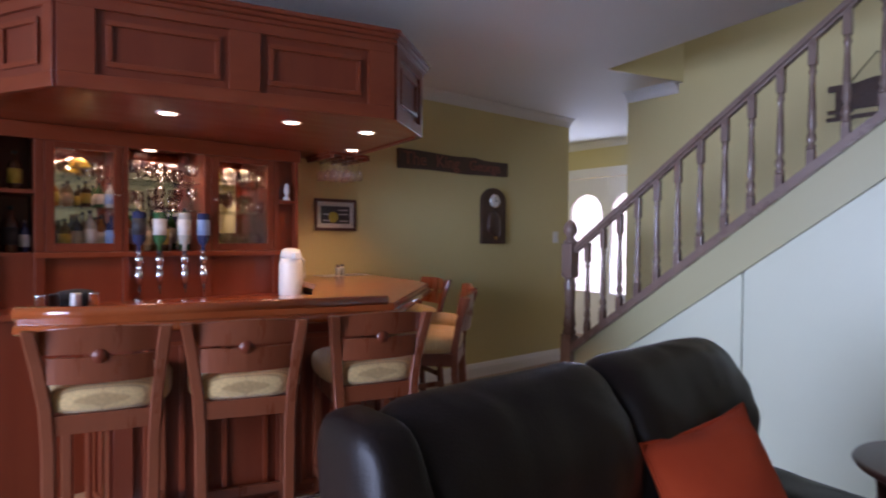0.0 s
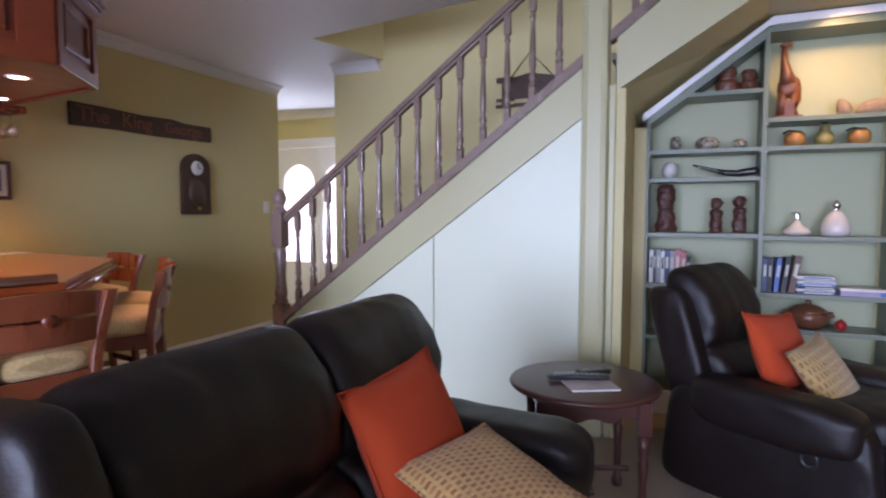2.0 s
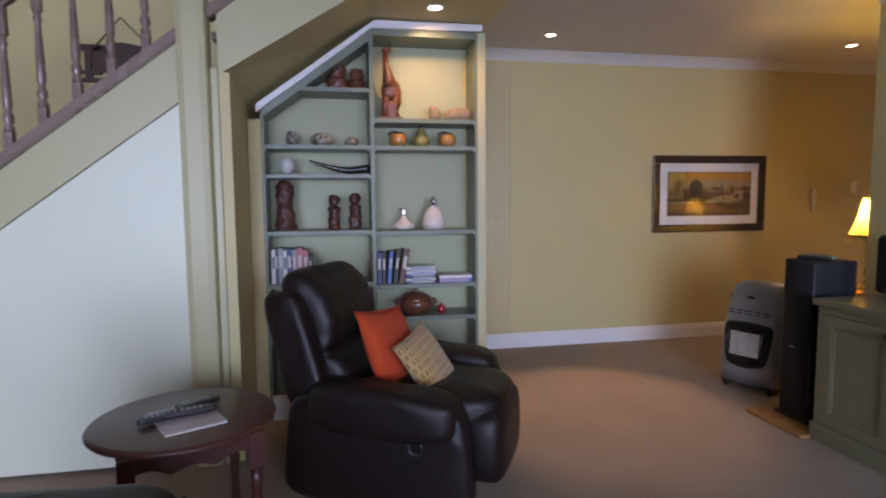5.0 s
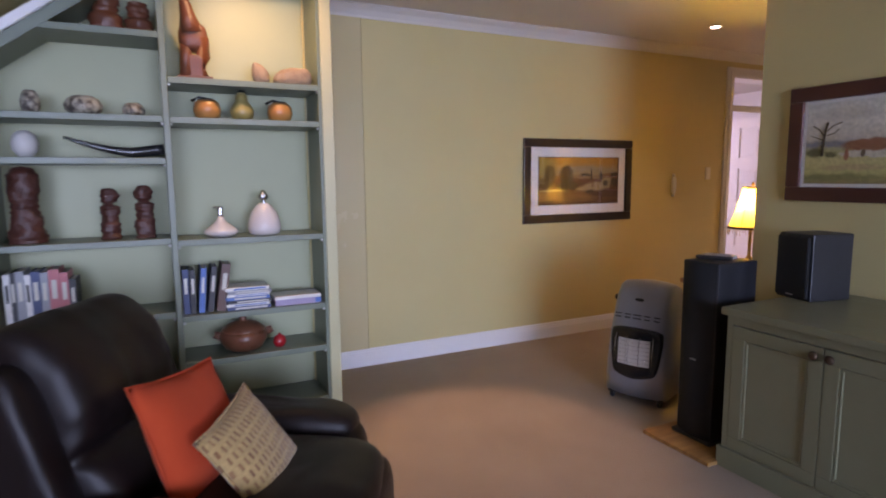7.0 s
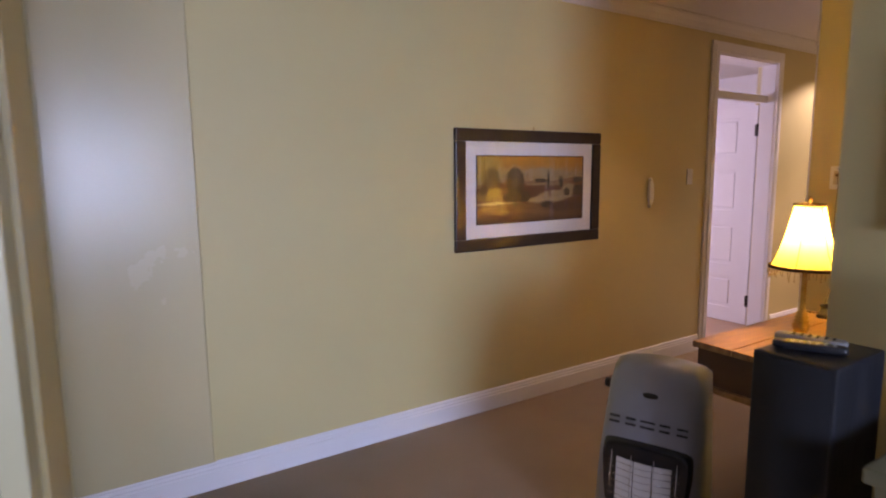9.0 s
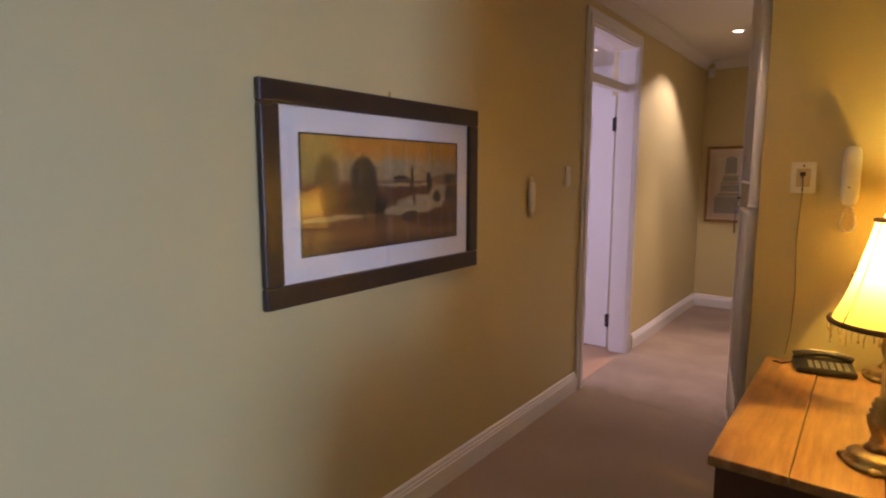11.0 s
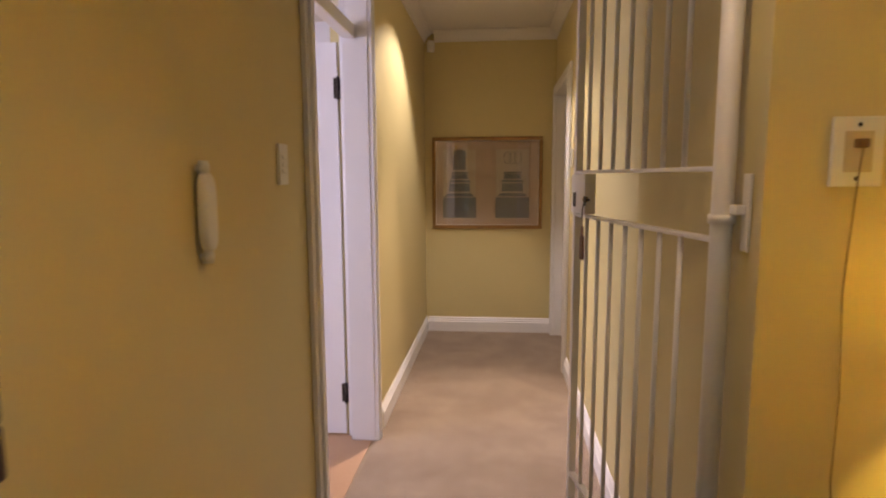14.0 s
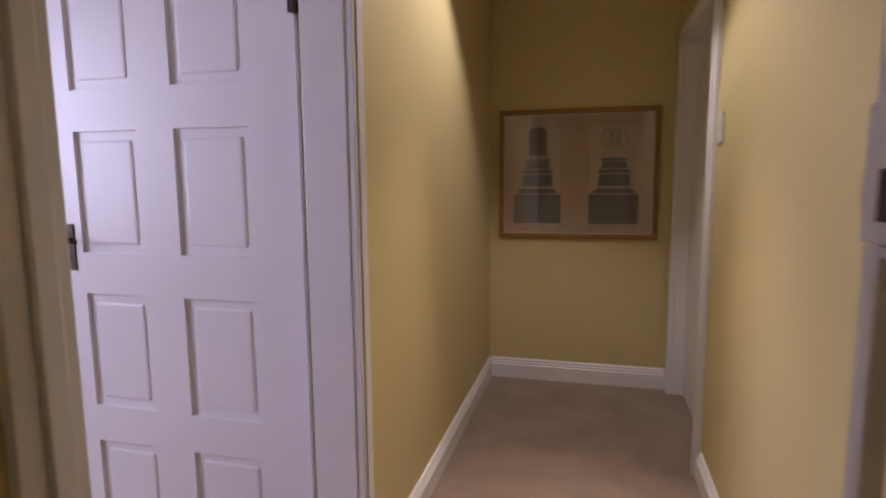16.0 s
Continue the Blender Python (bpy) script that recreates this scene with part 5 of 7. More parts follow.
# canopy over the bar
CAN = [(0.60, 4.07), (0.60, 3.15), (0.80, 2.78), (2.13, 2.45), (2.52, 2.76), (2.66, 4.07)]
canopy = thing("bar_canopy", "panelled cherry wood canopy hung over the bar", "canopy", (0, 0, 0))
part("soffit", prism(CAN, "z", 1.885, 1.905), CHERRY_H, canopy)
for (a, b), n in zip(zip(CAN[1:], CAN[2:]), (1, 2, 1, 2)):
    l, m = run(a, b)
    base, fr, mould = panelled(l, 1.875, 2.25, n, m, 0.018, 0.13 if n == 2 else 0.06, 0.06)
    part("fascia", base, CHERRY, canopy)
    part("fascia_frame", fr, CHERRY_H, canopy)
    for q in mould:
        part("panel_moulding", q, CHERRY_H, canopy)
crown = None
for k, (o, z0, z1) in enumerate(((0.03, 2.235, 2.255), (0.045, 2.255, 2.275), (0.06, 2.275, 2.295))):
    c = [(0.60 - o, 4.07), (0.60 - o, 3.15 - o * 0.3), (0.80 - o * 0.5, 2.78 - o), (2.13, 2.45 - o), (2.52 + o, 2.76 - o * 0.4), (2.66 + o, 4.07)]
    crown = prism(c, "z", z0, z1, 0.003, bm=crown)
part("crown_moulding", crown, CHERRY_H, canopy)
for x, y in ((1.26, 3.06), (1.80, 2.88), (2.235, 2.865), (2.50, 3.48)):
    downlight((x, y, 1.885), 15, 120, None, WARM, "downlights in the bar canopy")

# hanging glass rack
rack = thing("glass_rack", "dark wooden rack with wine glasses hanging upside down", "glass rack", (2.57, 3.78, 1.845))
part("board", box(-0.17, -0.16, 0.022, 0.15, 0.20, 0.040, 0.004), CHERRY, rack)
for i in range(4):
    part("slat", box(-0.16 + i * 0.095, -0.16, 0.0, -0.135 + i * 0.095, 0.20, 0.022, 0.002), CHERRY, rack)
wine = [(0.030, 0.0), (0.030, 0.002), (0.004, 0.006), (0.0035, 0.060), (0.010, 0.068), (0.026, 0.085), (0.031, 0.105), (0.027, 0.140), (0.026, 0.140), (0.029, 0.105), (0.022, 0.086), (0.004, 0.072)]
wine_me = mesh_of("wine_glass", lathe(wine, 16), GLASS)
tumbler_me = mesh_of("tumbler", lathe([(0.024, 0), (0.030, 0.075), (0.028, 0.075), (0.022, 0.008), (0.002, 0.008)], 16), GLASS)
goblet_me = mesh_of("goblet", lathe([(0.026, 0.0), (0.026, 0.003), (0.005, 0.008), (0.005, 0.035), (0.030, 0.050), (0.036, 0.080), (0.030, 0.110), (0.028, 0.110), (0.033, 0.080), (0.027, 0.053), (0.003, 0.042)], 16), GLASS)


def glassware(me, at, flip=False, label="clear stemmed wine glass", group="glasses in the bar"):
    o = new(me.name, me)
    o.matrix_world = pose(*at, 180 if flip else 0, 0, 0)
    return tagged(o, label, "glass", group)


for i in range(3):
    for j in range(3):
        glassware(wine_me, (2.57 - 0.100 + i * 0.095, 3.67 + j * 0.10, 1.845), True, "clear wine glass hanging upside down from the rack", "hanging wine glasses")

# back bar: cupboards below, glazed cupboards above
back = thing("back_bar", "cherry wood back bar with glazed cupboards and open centre", "bar cabinet", (0, 0, 0))
BY = 3.75
part("lower_body", box(0.62, 3.50, 0.0, 2.24, 4.07, 0.90, 0.004), CHERRY, back)
part("worktop", box(0.60, 3.46, 0.90, 2.28, 4.07, 0.932, 0.005), CHERRY_H, back)
part("splash_board", box(0.60, BY + 0.02, 0.932, 2.23, BY + 0.045, 1.195), CHERRY, back)
part("sill", box(0.78, BY - 0.03, 1.185, 2.25, BY + 0.05, 1.215, 0.004), CHERRY_H, back)
part("back_board", box(0.62, 4.045, 1.20, 2.23, 4.068, 1.90), CHERRY, back)
for x0, x1 in ((0.830, 1.188), (1.220, 1.626), (1.670, 2.063)):
    part("mirror", box(x0, 4.040, 1.216, x1, 4.0445, 1.86), MIRROR, back, "mirrored back panel")
part("top_board", box(0.60, BY, 1.862, 2.25, 4.045, 1.884), CHERRY_H, back)
part("valance", box(0.62, BY - 0.02, 1.80, 2.25, BY, 1.884, 0.004), CHERRY_H, back)
for x0, x1 in ((0.785, 0.828), (1.19, 1.218), (1.628, 1.668), (2.065, 2.10), (2.21, 2.235), (0.60, 0.622)):
    part("post", box(x0, BY - 0.012, 0.932, x1, 4.045, 1.862, 0.004), CHERRY, back)
part("side_shelf", box(0.622, BY, 1.195, 0.785, 4.045, 1.215), CHERRY, back)
part("side_shelf", box(0.622, BY, 1.52, 0.785, 4.045, 1.54), CHERRY, back)
part("side_panel", box(2.10, BY + 0.03, 1.215, 2.21, BY + 0.05, 1.862), CHERRY, back)
for x0, x1 in ((0.828, 1.19), (1.668, 2.065)):
    df = box(x0 + 0.002, BY - 0.014, 1.217, x0 + 0.045, BY + 0.006, 1.80, 0.003)
    box(x1 - 0.045, BY - 0.014, 1.217, x1 - 0.002, BY + 0.006, 1.80, 0.003, bm=df)
    box(x0 + 0.045, BY - 0.014, 1.217, x1 - 0.045, BY + 0.006, 1.262, 0.003, bm=df)
    box(x0 + 0.045, BY - 0.014, 1.765, x1 - 0.045, BY + 0.006, 1.80, 0.003, bm=df)
    dd = part("glazed_door", df, CHERRY, back)
    p = part("pane", box(x0 + 0.04, BY - 0.005, 1.26, x1 - 0.04, BY - 0.001, 1.77), PANE, dd)
    p.visible_shadow = False
    part("knob", lathe([(0.006, 0), (0.010, 0.008), (0.008, 0.016), (0.001, 0.018)], 12, (0, 0, 0)), CHROME, dd).matrix_local = pose(x1 - 0.022 if x0 < 1 else x0 + 0.022, BY - 0.014, 1.53, 90, 0, 0)
for x0, x1 in ((0.828, 1.19), (1.218, 1.628), (1.668, 2.065)):
    for z in (1.455, 1.625):
        p = part("glass_shelf", box(x0 + 0.002, BY + 0.06, z, x1 - 0.002, 4.04, z + 0.007), GLASS, back)
        p.visible_shadow = False
    downlight(((x0 + x1) / 2, BY + 0.12, 1.860), 6, 130, None, (1.0, 0.74, 0.42), "downlights inside the back bar")
random.seed(5)
for x0, x1 in ((1.218, 1.628), (1.668, 2.065)):
    for z in (1.632, 1.462):
        for i in range(7):
            me = random.choice((wine_me, goblet_me, goblet_me, tumbler_me))
            glassware(me, (x0 + 0.035 + i * (x1 - x0 - 0.07) / 6, BY + 0.12 + 0.05 * (i % 2) + 0.06 * random.random(), z), False, "clear glass standing on a glass shelf")
for i in range(8):
    glassware(random.choice((goblet_me, tumbler_me)), (1.705 + 0.045 * i, BY + 0.10 + 0.06 * (i % 2), 1.216), False, "clear glass standing in the back bar")
for i in range(4):
    glassware(random.choice((goblet_me, tumbler_me)), (0.87 + 0.085 * i, BY + 0.12 + 0.05 * (i % 2), 1.632), False, "clear glass standing on a glass shelf")


def tint(name, c, rough=0.12):
    return mat(name, c, rough, second=tuple(min(1, v * 1.3 + 0.005) for v in c), scale=10, coat=0.5, wear=0.05)


BGLASS = [tint("green_bottle_glass", (0.02, 0.09, 0.035)), tint("brown_bottle_glass", (0.07, 0.03, 0.012)), tint("pale_bottle_glass", (0.36, 0.36, 0.32)), tint("dark_blue_bottle", (0.02, 0.03, 0.08)), tint("amber_spirit", (0.30, 0.13, 0.03))]
LABELS = [mat("label_" + n, c, 0.6, second=tuple(v * 0.85 for v in c), scale=30) for n, c in (("white", (0.68, 0.66, 0.62)), ("blue", (0.22, 0.34, 0.55)), ("black", (0.03, 0.03, 0.035)), ("yellow", (0.55, 0.40, 0.06)))]


def bottle(at, h, r, g, lb, flip=False, label="sealed spirit bottle with a paper label"):
    b = thing("bottle", label, "bottle", at, group="bottles of the bar")
    if flip:
        b.matrix_world = pose(at[0], at[1], at[2] + h, 180, 0, 0)
    part("glass_body", lathe([(r * 0.9, 0), (r, 0.006), (r, h * 0.62), (r * 0.75, h * 0.72), (r * 0.33, h * 0.80), (r * 0.30, h * 0.94)], 18), BGLASS[g], b)
    part("cap", lathe([(r * 0.36, h * 0.92), (r * 0.36, h), (r * 0.30, h)], 14), LABELS[2] if g != 3 else CHROME, b)
    part("label", lathe([(r * 1.012, h * 0.16), (r * 1.012, h * 0.54)], 18), LABELS[lb], b)
    return b


# four upside-down bottles on dispensers in the open centre
for x, g, lb in ((1.26, 3, 2), (1.365, 0, 0), (1.50, 2, 0), (1.605, 3, 1)):
    b = bottle((x, BY - 0.06, 1.20), 0.24, 0.037, g, lb, True, "upside-down spirit bottle in a chrome dispenser")
    o = thing("optic_dispenser", "chrome bottle dispenser fixed to the back bar", "dispenser", (x, BY - 0.06, 1.02), group="bottle dispensers")
    part("chamber", lathe([(0.012, 0), (0.014, 0.03), (0.020, 0.034), (0.020, 0.085), (0.014, 0.09), (0.014, 0.13), (0.022, 0.135), (0.022, 0.16), (0.012, 0.178)], 16), CHROME, o)
    part("spout", tube([(0, 0, 0.0), (0, -0.012, -0.02), (0, -0.012, -0.045)], 0.006, 8), BLACKPL, o)
    part("bracket", box(-0.012, 0.0, 0.10, 0.012, 0.09, 0.12, 0.002), CHROME, o)
for i, (x, g, lb, h) in enumerate(((1.29, 4, 0, 0.25), (1.34, 2, 0, 0.22), (1.43, 1, 3, 0.24), (1.455, 2, 0, 0.20), (1.55, 0, 0, 0.26), (0.87, 1, 2, 0.22), (0.93, 1, 3, 0.18), (0.99, 3, 0, 0.21), (1.05, 2, 0, 0.23), (1.11, 4, 0, 0.20), (1.155, 3, 1, 0.22))):
    bottle((x, BY + 0.13 + 0.05 * (i % 2), 1.216), h, 0.032, g, lb)
for i, (x, g, lb) in enumerate(((0.88, 4, 3), (0.95, 2, 0), (1.03, 1, 3), (1.10, 0, 0), (1.15, 2, 1))):
    bottle((x, BY + 0.14 + 0.04 * (i % 2), 1.462), 0.145, 0.026, g, lb)
bottle((0.71, BY + 0.09, 1.54), 0.20, 0.032, 1, 3, False, "squat brown bottle in the side niche")
bottle((0.69, BY + 0.09, 1.215), 0.24, 0.034, 1, 2, False, "tall brown bottle in the side niche")
bottle((0.75, BY + 0.12, 1.215), 0.17, 0.028, 3, 0, False, "small dark bottle in the side niche")
single("bar_ornament", lathe([(0.022, 0), (0.020, 0.02), (0.008, 0.03), (0.020, 0.06), (0.014, 0.10), (0.004, 0.115)], 16), WHITECER, "small pale ornament in the post niche", "ornament", at=(2.155, BY - 0.005, 1.545))
part("niche_ledge", box(2.10, BY - 0.04, 1.525, 2.21, BY + 0.03, 1.545, 0.003), CHERRY, back)
small = thing("toy_lamp", "small cream bell-shaped lamp in the cupboard", "lamp", (1.00, BY + 0.10, 1.632))
part("shade", lathe([(0.055, 0.055), (0.030, 0.085), (0.010, 0.10)], 18), SHADE, small)
part("stem", lathe([(0.020, 0), (0.018, 0.006), (0.004, 0.012), (0.004, 0.06)], 12), BRASS, small)
# things on the bar and its worktop
ap = thing("pump_flask", "white pump-top vacuum flask on the bar worktop", "flask", (2.12, 3.60, 0.932))
part("body", lathe([(0.070, 0), (0.076, 0.01), (0.074, 0.20), (0.064, 0.235)], 26), WHITEPL, ap)
part("lid", lathe([(0.064, 0.236), (0.066, 0.262), (0.055, 0.290), (0.030, 0.30), (0.001, 0.30)], 26), WHITEPL, ap)
part("spout", box(-0.022, -0.115, 0.235, 0.022, -0.055, 0.275, 0.008), WHITEPL, ap)
part("handle", tube([(0.066, 0.0, 0.24), (0.09, 0, 0.22), (0.095, 0, 0.12), (0.076, 0, 0.09)], 0.008, 8), WHITEPL, ap)
single("paper_mat", box(-0.20, -0.09, 0, 0.20, 0.09, 0.002), PAGES, "white paper mat lying on the bar counter", "paper", at=(2.68, 3.93, TOPZ), turn=2)
for x, y in ((2.60, 3.86), (2.67, 3.92)):
    c = thing("salt_cellar", "glass salt cellar with a metal cap", "shaker", (x, y, TOPZ + 0.002), group="salt and pepper")
    part("glass_body", lathe([(0.018, 0), (0.020, 0.05), (0.015, 0.062)], 14), BGLASS[2], c)
    part("cap", lathe([(0.0165, 0.058), (0.016, 0.078), (0.002, 0.084)], 14), CHROME, c)
for i, (x, y, c) in enumerate(((0.745, 2.80, 0), (0.79, 2.82, 2), (0.86, 2.80, 0), (0.92, 2.80, 2))):
    single("bar_jigger", lathe([(0.020, 0), (0.018, 0.05), (0.020, 0.055), (0.001, 0.055)], 14), (CHROME, BLACKPL, LABELS[0])[i % 3], "small bar measure standing on the counter", "measure", "small things on the bar", (x, y, TOPZ))
single("bar_towel", pad(0.16, 0.10, 0.07, 0.7, (0, 0, 0.03), 22, 12, 0.5, 4), GRILLE, "crumpled dark bar towel on the counter", "towel", at=(0.84, 2.90, TOPZ - 0.004))


# ---- bar stools ----
def post(points, w, d):
    """A squared wooden post with eased edges along points."""
    b = bmesh.new()
    rings = []
    for p in points:
        rings.append([b.verts.new(Vector(p) + Vector((w / 2 * cx, d / 2 * cy, 0))) for cx, cy in ((-1, -0.7), (-0.75, -1), (0.75, -1), (1, -0.7), (1, 0.7), (0.75, 1), (-0.75, 1), (-1, 0.7))])
    for r0, r1 in zip(rings, rings[1:]):
        for k in range(8):
            b.faces.new((r0[k], r0[(k + 1) % 8], r1[(k + 1) % 8], r1[k]))
    b.faces.new(rings[0][::-1])
    b.faces.new(rings[-1])
    bmesh.ops.recalc_face_normals(b, faces=b.faces[:])
    return b


def bar_stool():
    """Local front is +y, origin on the floor under the seat."""
    s = thing("bar_stool", "reddish wooden bar stool with a striped beige seat", "bar stool", (0, 0, 0), group="stools round the bar")
    for x in (-0.165, 0.165):
        part("rear_leg", post([(x * 0.92, -0.235, 0.0), (x * 0.90, -0.205, 0.30), (x * 0.93, -0.178, 0.60), (x * 0.98, -0.178, 0.74), (x * 1.08, -0.205, 0.88), (x * 1.17, -0.245, 1.0)], 0.040, 0.034), STOOLWOOD, s)
        part("front_leg", post([(x * 0.98, 0.185, 0.0), (x * 0.98, 0.178, 0.35), (x * 0.98, 0.17, 0.70)], 0.036, 0.036), STOOLWOOD, s)
        part("side_stretcher", box(x - 0.011, -0.20, 0.24, x + 0.011, 0.17, 0.275, 0.003), STOOLWOOD, s)
        part("seat_rail", box(x - 0.012, -0.17, 0.645, x + 0.012, 0.17, 0.71, 0.003), STOOLWOOD, s)
    part("front_stretcher", box(-0.15, 0.168, 0.20, 0.15, 0.188, 0.24, 0.003), STOOLWOOD, s)
    part("rear_stretcher", box(-0.15, -0.212, 0.30, 0.15, -0.194, 0.335, 0.003), STOOLWOOD, s)
    part("seat_rail", box(-0.155, 0.155, 0.645, 0.155, 0.180, 0.71, 0.003), STOOLWOOD, s)
    part("seat_rail", box(-0.155, -0.188, 0.645, 0.155, -0.165, 0.71, 0.003), STOOLWOOD, s)
    part("seat_cushion", pad(0.41, 0.42, 0.120, 0.55, (0, 0.015, 0.755), 36, 16), SEATCLOTH, s, "striped beige upholstered seat")

    def bowed(z0, z1, th=0.018):
        bm = bmesh.new()
        cols = []
        for i in range(13):
            u = -1 + 2 * i / 12
            x = u * (0.150 + 0.18 * (z0 - 0.80))
            y = -0.215 - 0.030 * (1 - u * u)
            col = []
            for z in (z0, z1):
                yy = y - 0.10 * (z - 0.88)
                zz = z + (0.012 * (1 - u * u) if z == z1 and z1 > 0.95 else 0)
                col += [bm.verts.new((x, yy, zz)), bm.verts.new((x, yy + th, zz))]
            cols.append(col)
        for a, b in zip(cols, cols[1:]):
            for p, q in ((0, 1), (1, 3), (3, 2), (2, 0)):
                bm.faces.new((a[p], a[q], b[q], b[p]))
        bm.faces.new((cols[0][0], cols[0][2], cols[0][3], cols[0][1]))
        bm.faces.new((cols[-1][0], cols[-1][1], cols[-1][3], cols[-1][2]))
        bmesh.ops.recalc_face_normals(bm, faces=bm.faces[:])
        return bm

    part("top_slat", bowed(0.918, 0.995), STOOLWOOD, s)
    part("lower_slat", bowed(0.820, 0.906), STOOLWOOD, s)
    part("medallion", moved(lathe([(0.024, 0), (0.024, 0.019), (0.001, 0.019)], 20), pose(0, -0.232, 0.910, 90, 0, 0)), CHERRY, s, "round wooden inset between the slats")
    return s


st = bar_stool()
st.matrix_world = pose(0.93, 2.50, 0.005, 0, 0, -15)
for x, y, a in ((1.375, 2.36, -19), (1.855, 2.26, -14), (2.44, 2.58, 42), (2.79, 2.98, 55), (2.96, 3.50, 80)):
    copy_thing(st, pose(x, y, 0.005, 0, 0, a))

# ---- north wall: sign, carved plaque with clock, picture, switch ----
NY = NORTH
sg = thing("wooden_sign", "long dark wooden sign with carved reddish lettering", "sign", (3.91, NY, 1.97))
part("board", prism([(-0.645, -0.085), (-0.30, -0.075), (0.10, -0.083), (0.645, -0.072), (0.645, 0.06), (0.35, 0.058), (0.22, 0.075), (-0.05, 0.066), (-0.38, 0.078), (-0.645, 0.082)], "y", -0.030, -0.001, 0.005), DARKWOOD, sg)
def lettering(word, size, at, depth, material, parent, shear=0.0):
    """Raised letters of one word in the built-in font, facing -y, as one mesh."""
    cu = bpy.data.curves.new("letters", "FONT")
    cu.body, cu.size, cu.extrude, cu.shear, cu.resolution_u, cu.align_x = word, size, depth / 2, shear, 3, "CENTER"
    ob = bpy.data.objects.new("letters", cu)
    scene.collection.objects.link(ob)
    bpy.context.view_layer.update()
    bm = bmesh.new()
    bm.from_mesh(ob.evaluated_get(bpy.context.evaluated_depsgraph_get()).to_mesh())
    bpy.data.objects.remove(ob)
    bpy.data.curves.remove(cu)
    return part("carved_word", moved(bm, Matrix.Translation(at) @ Matrix.Rotation(radians(90), 4, "X")), material, parent, "carved reddish word")


lettering("The", 0.155, (-0.475, -0.033, -0.045), 0.008, SIGNRED, sg)
lettering("King", 0.150, (-0.115, -0.033, -0.045), 0.008, SIGNRED, sg)
lettering("George", 0.130, (0.335, -0.033, -0.042), 0.008, SIGNRED, sg)
pq = thing("carved_plaque", "arched dark carved wooden plaque with a small clock", "clock", (4.365, NY, 1.252))
arch = [(-0.158, 0), (0.158, 0), (0.158, 0.40)] + [(0.158 * math.cos(a), 0.40 + 0.13 * math.sin(a)) for a in np.linspace(0.15, math.pi - 0.15, 13)] + [(-0.158, 0.40)]
part("board", prism(arch, "y", -0.040, -0.001, 0.006), DARKWOOD, pq)
part("clock_face", moved(lathe([(0.062, 0), (0.060, 0.012), (0.054, 0.014), (0.001, 0.012)], 26), pose(0, -0.040, 0.405, 90, 0, 0)), MATBOARD, pq, "round pale clock face")
part("clock_hand", box(-0.003, -0.058, 0.40, 0.003, -0.0545, 0.445, bm=box(-0.003, -0.0575, 0.40, 0.035, -0.0545, 0.406)), BLACKPL, pq)
part("carved_relief", moved(pad(0.16, 0.05, 0.24, 0.7, (0, 0, 0), 24, 16, 0.6, 3), Matrix.Translation((0, -0.042, 0.18))), DARKWOOD, pq)
part("inlay", pad(0.045, 0.016, 0.03, 0.8, (0, -0.062, 0.055)), BRASS, pq)


def framed(name, at, w, h, border, depth, frame_mat, mat_w, label, art, axis_turn):
    """A framed picture hanging on a wall: local x along the wall, y out of the wall is -y, z up."""
    p = thing(name, label, "picture", at, axis_turn)
    for x0, x1, z0, z1 in ((-w / 2, w / 2, -h / 2, -h / 2 + border), (-w / 2, w / 2, h / 2 - border, h / 2), (-w / 2, -w / 2 + border, -h / 2 + border, h / 2 - border), (w / 2 - border, w / 2, -h / 2 + border, h / 2 - border)):
        bm = box(x0, -depth, z0, x1, -0.001, z1, min(0.008, depth / 3))
        part("frame_rail", bm, frame_mat, p)
    mt = box(-w / 2 + border, -depth * 0.4, -h / 2 + border, w / 2 - border, -0.002, h / 2 - border)
    part("mat_board", mt, MATBOARD, p)
    iw, ih = w - 2 * border - 2 * mat_w, h - 2 * border - 2 * mat_w
    art(p, iw, ih, -depth * 0.4)
    g = part("glass", box(-w / 2 + border, -depth * 0.62, -h / 2 + border, w / 2 - border, -depth * 0.58, h / 2 - border), PICGLASS, p)
    g.visible_shadow = False
    return p


def flat(name, poly, y, material, parent, th=0.0012):
    return part(name, prism(poly, "y", y - th, y), material, parent)


def blob(cx, cz, rx, rz, n=26, seed=0):
    return [(cx + rx * math.cos(a) * (1 + 0.24 * noise.noise(Vector((math.cos(a) * 2.6, math.sin(a) * 2.6, seed)))), cz + rz * math.sin(a) * (1 + 0.24 * noise.noise(Vector((math.cos(a) * 2, math.sin(a) * 2, seed + 5)))) ) for a in [2 * math.pi * i / n for i in range(n)]]


INK = mat("dark_ink", (0.035, 0.033, 0.04), 0.8, second=(0.08, 0.075, 0.08), scale=14)
YELLOWINK = mat("yellow_ink", (0.60, 0.46, 0.03), 0.8, second=(0.66, 0.52, 0.06), scale=12)


def poster_art(p, w, h, y):
    flat("print", [(-w / 2, -h / 2), (w / 2, -h / 2), (w / 2, h / 2), (-w / 2, h / 2)], y, INK, p, 0.001)
    flat("printed_disc", blob(-0.02, -0.02, 0.042, 0.042), y - 0.001, YELLOWINK, p)
    for x0, x1, z in ((-w * 0.42, -w * 0.2, 0.0), (w * 0.14, w * 0.42, 0.0), (-w * 0.42, -w * 0.2, -h * 0.36), (w * 0.14, w * 0.42, -h * 0.38), (w * 0.1, w * 0.42, h * 0.25)):
        flat("printed_bar", [(x0, z), (x1, z), (x1, z + 0.008), (x0, z + 0.008)], y - 0.001, MATBOARD, p)


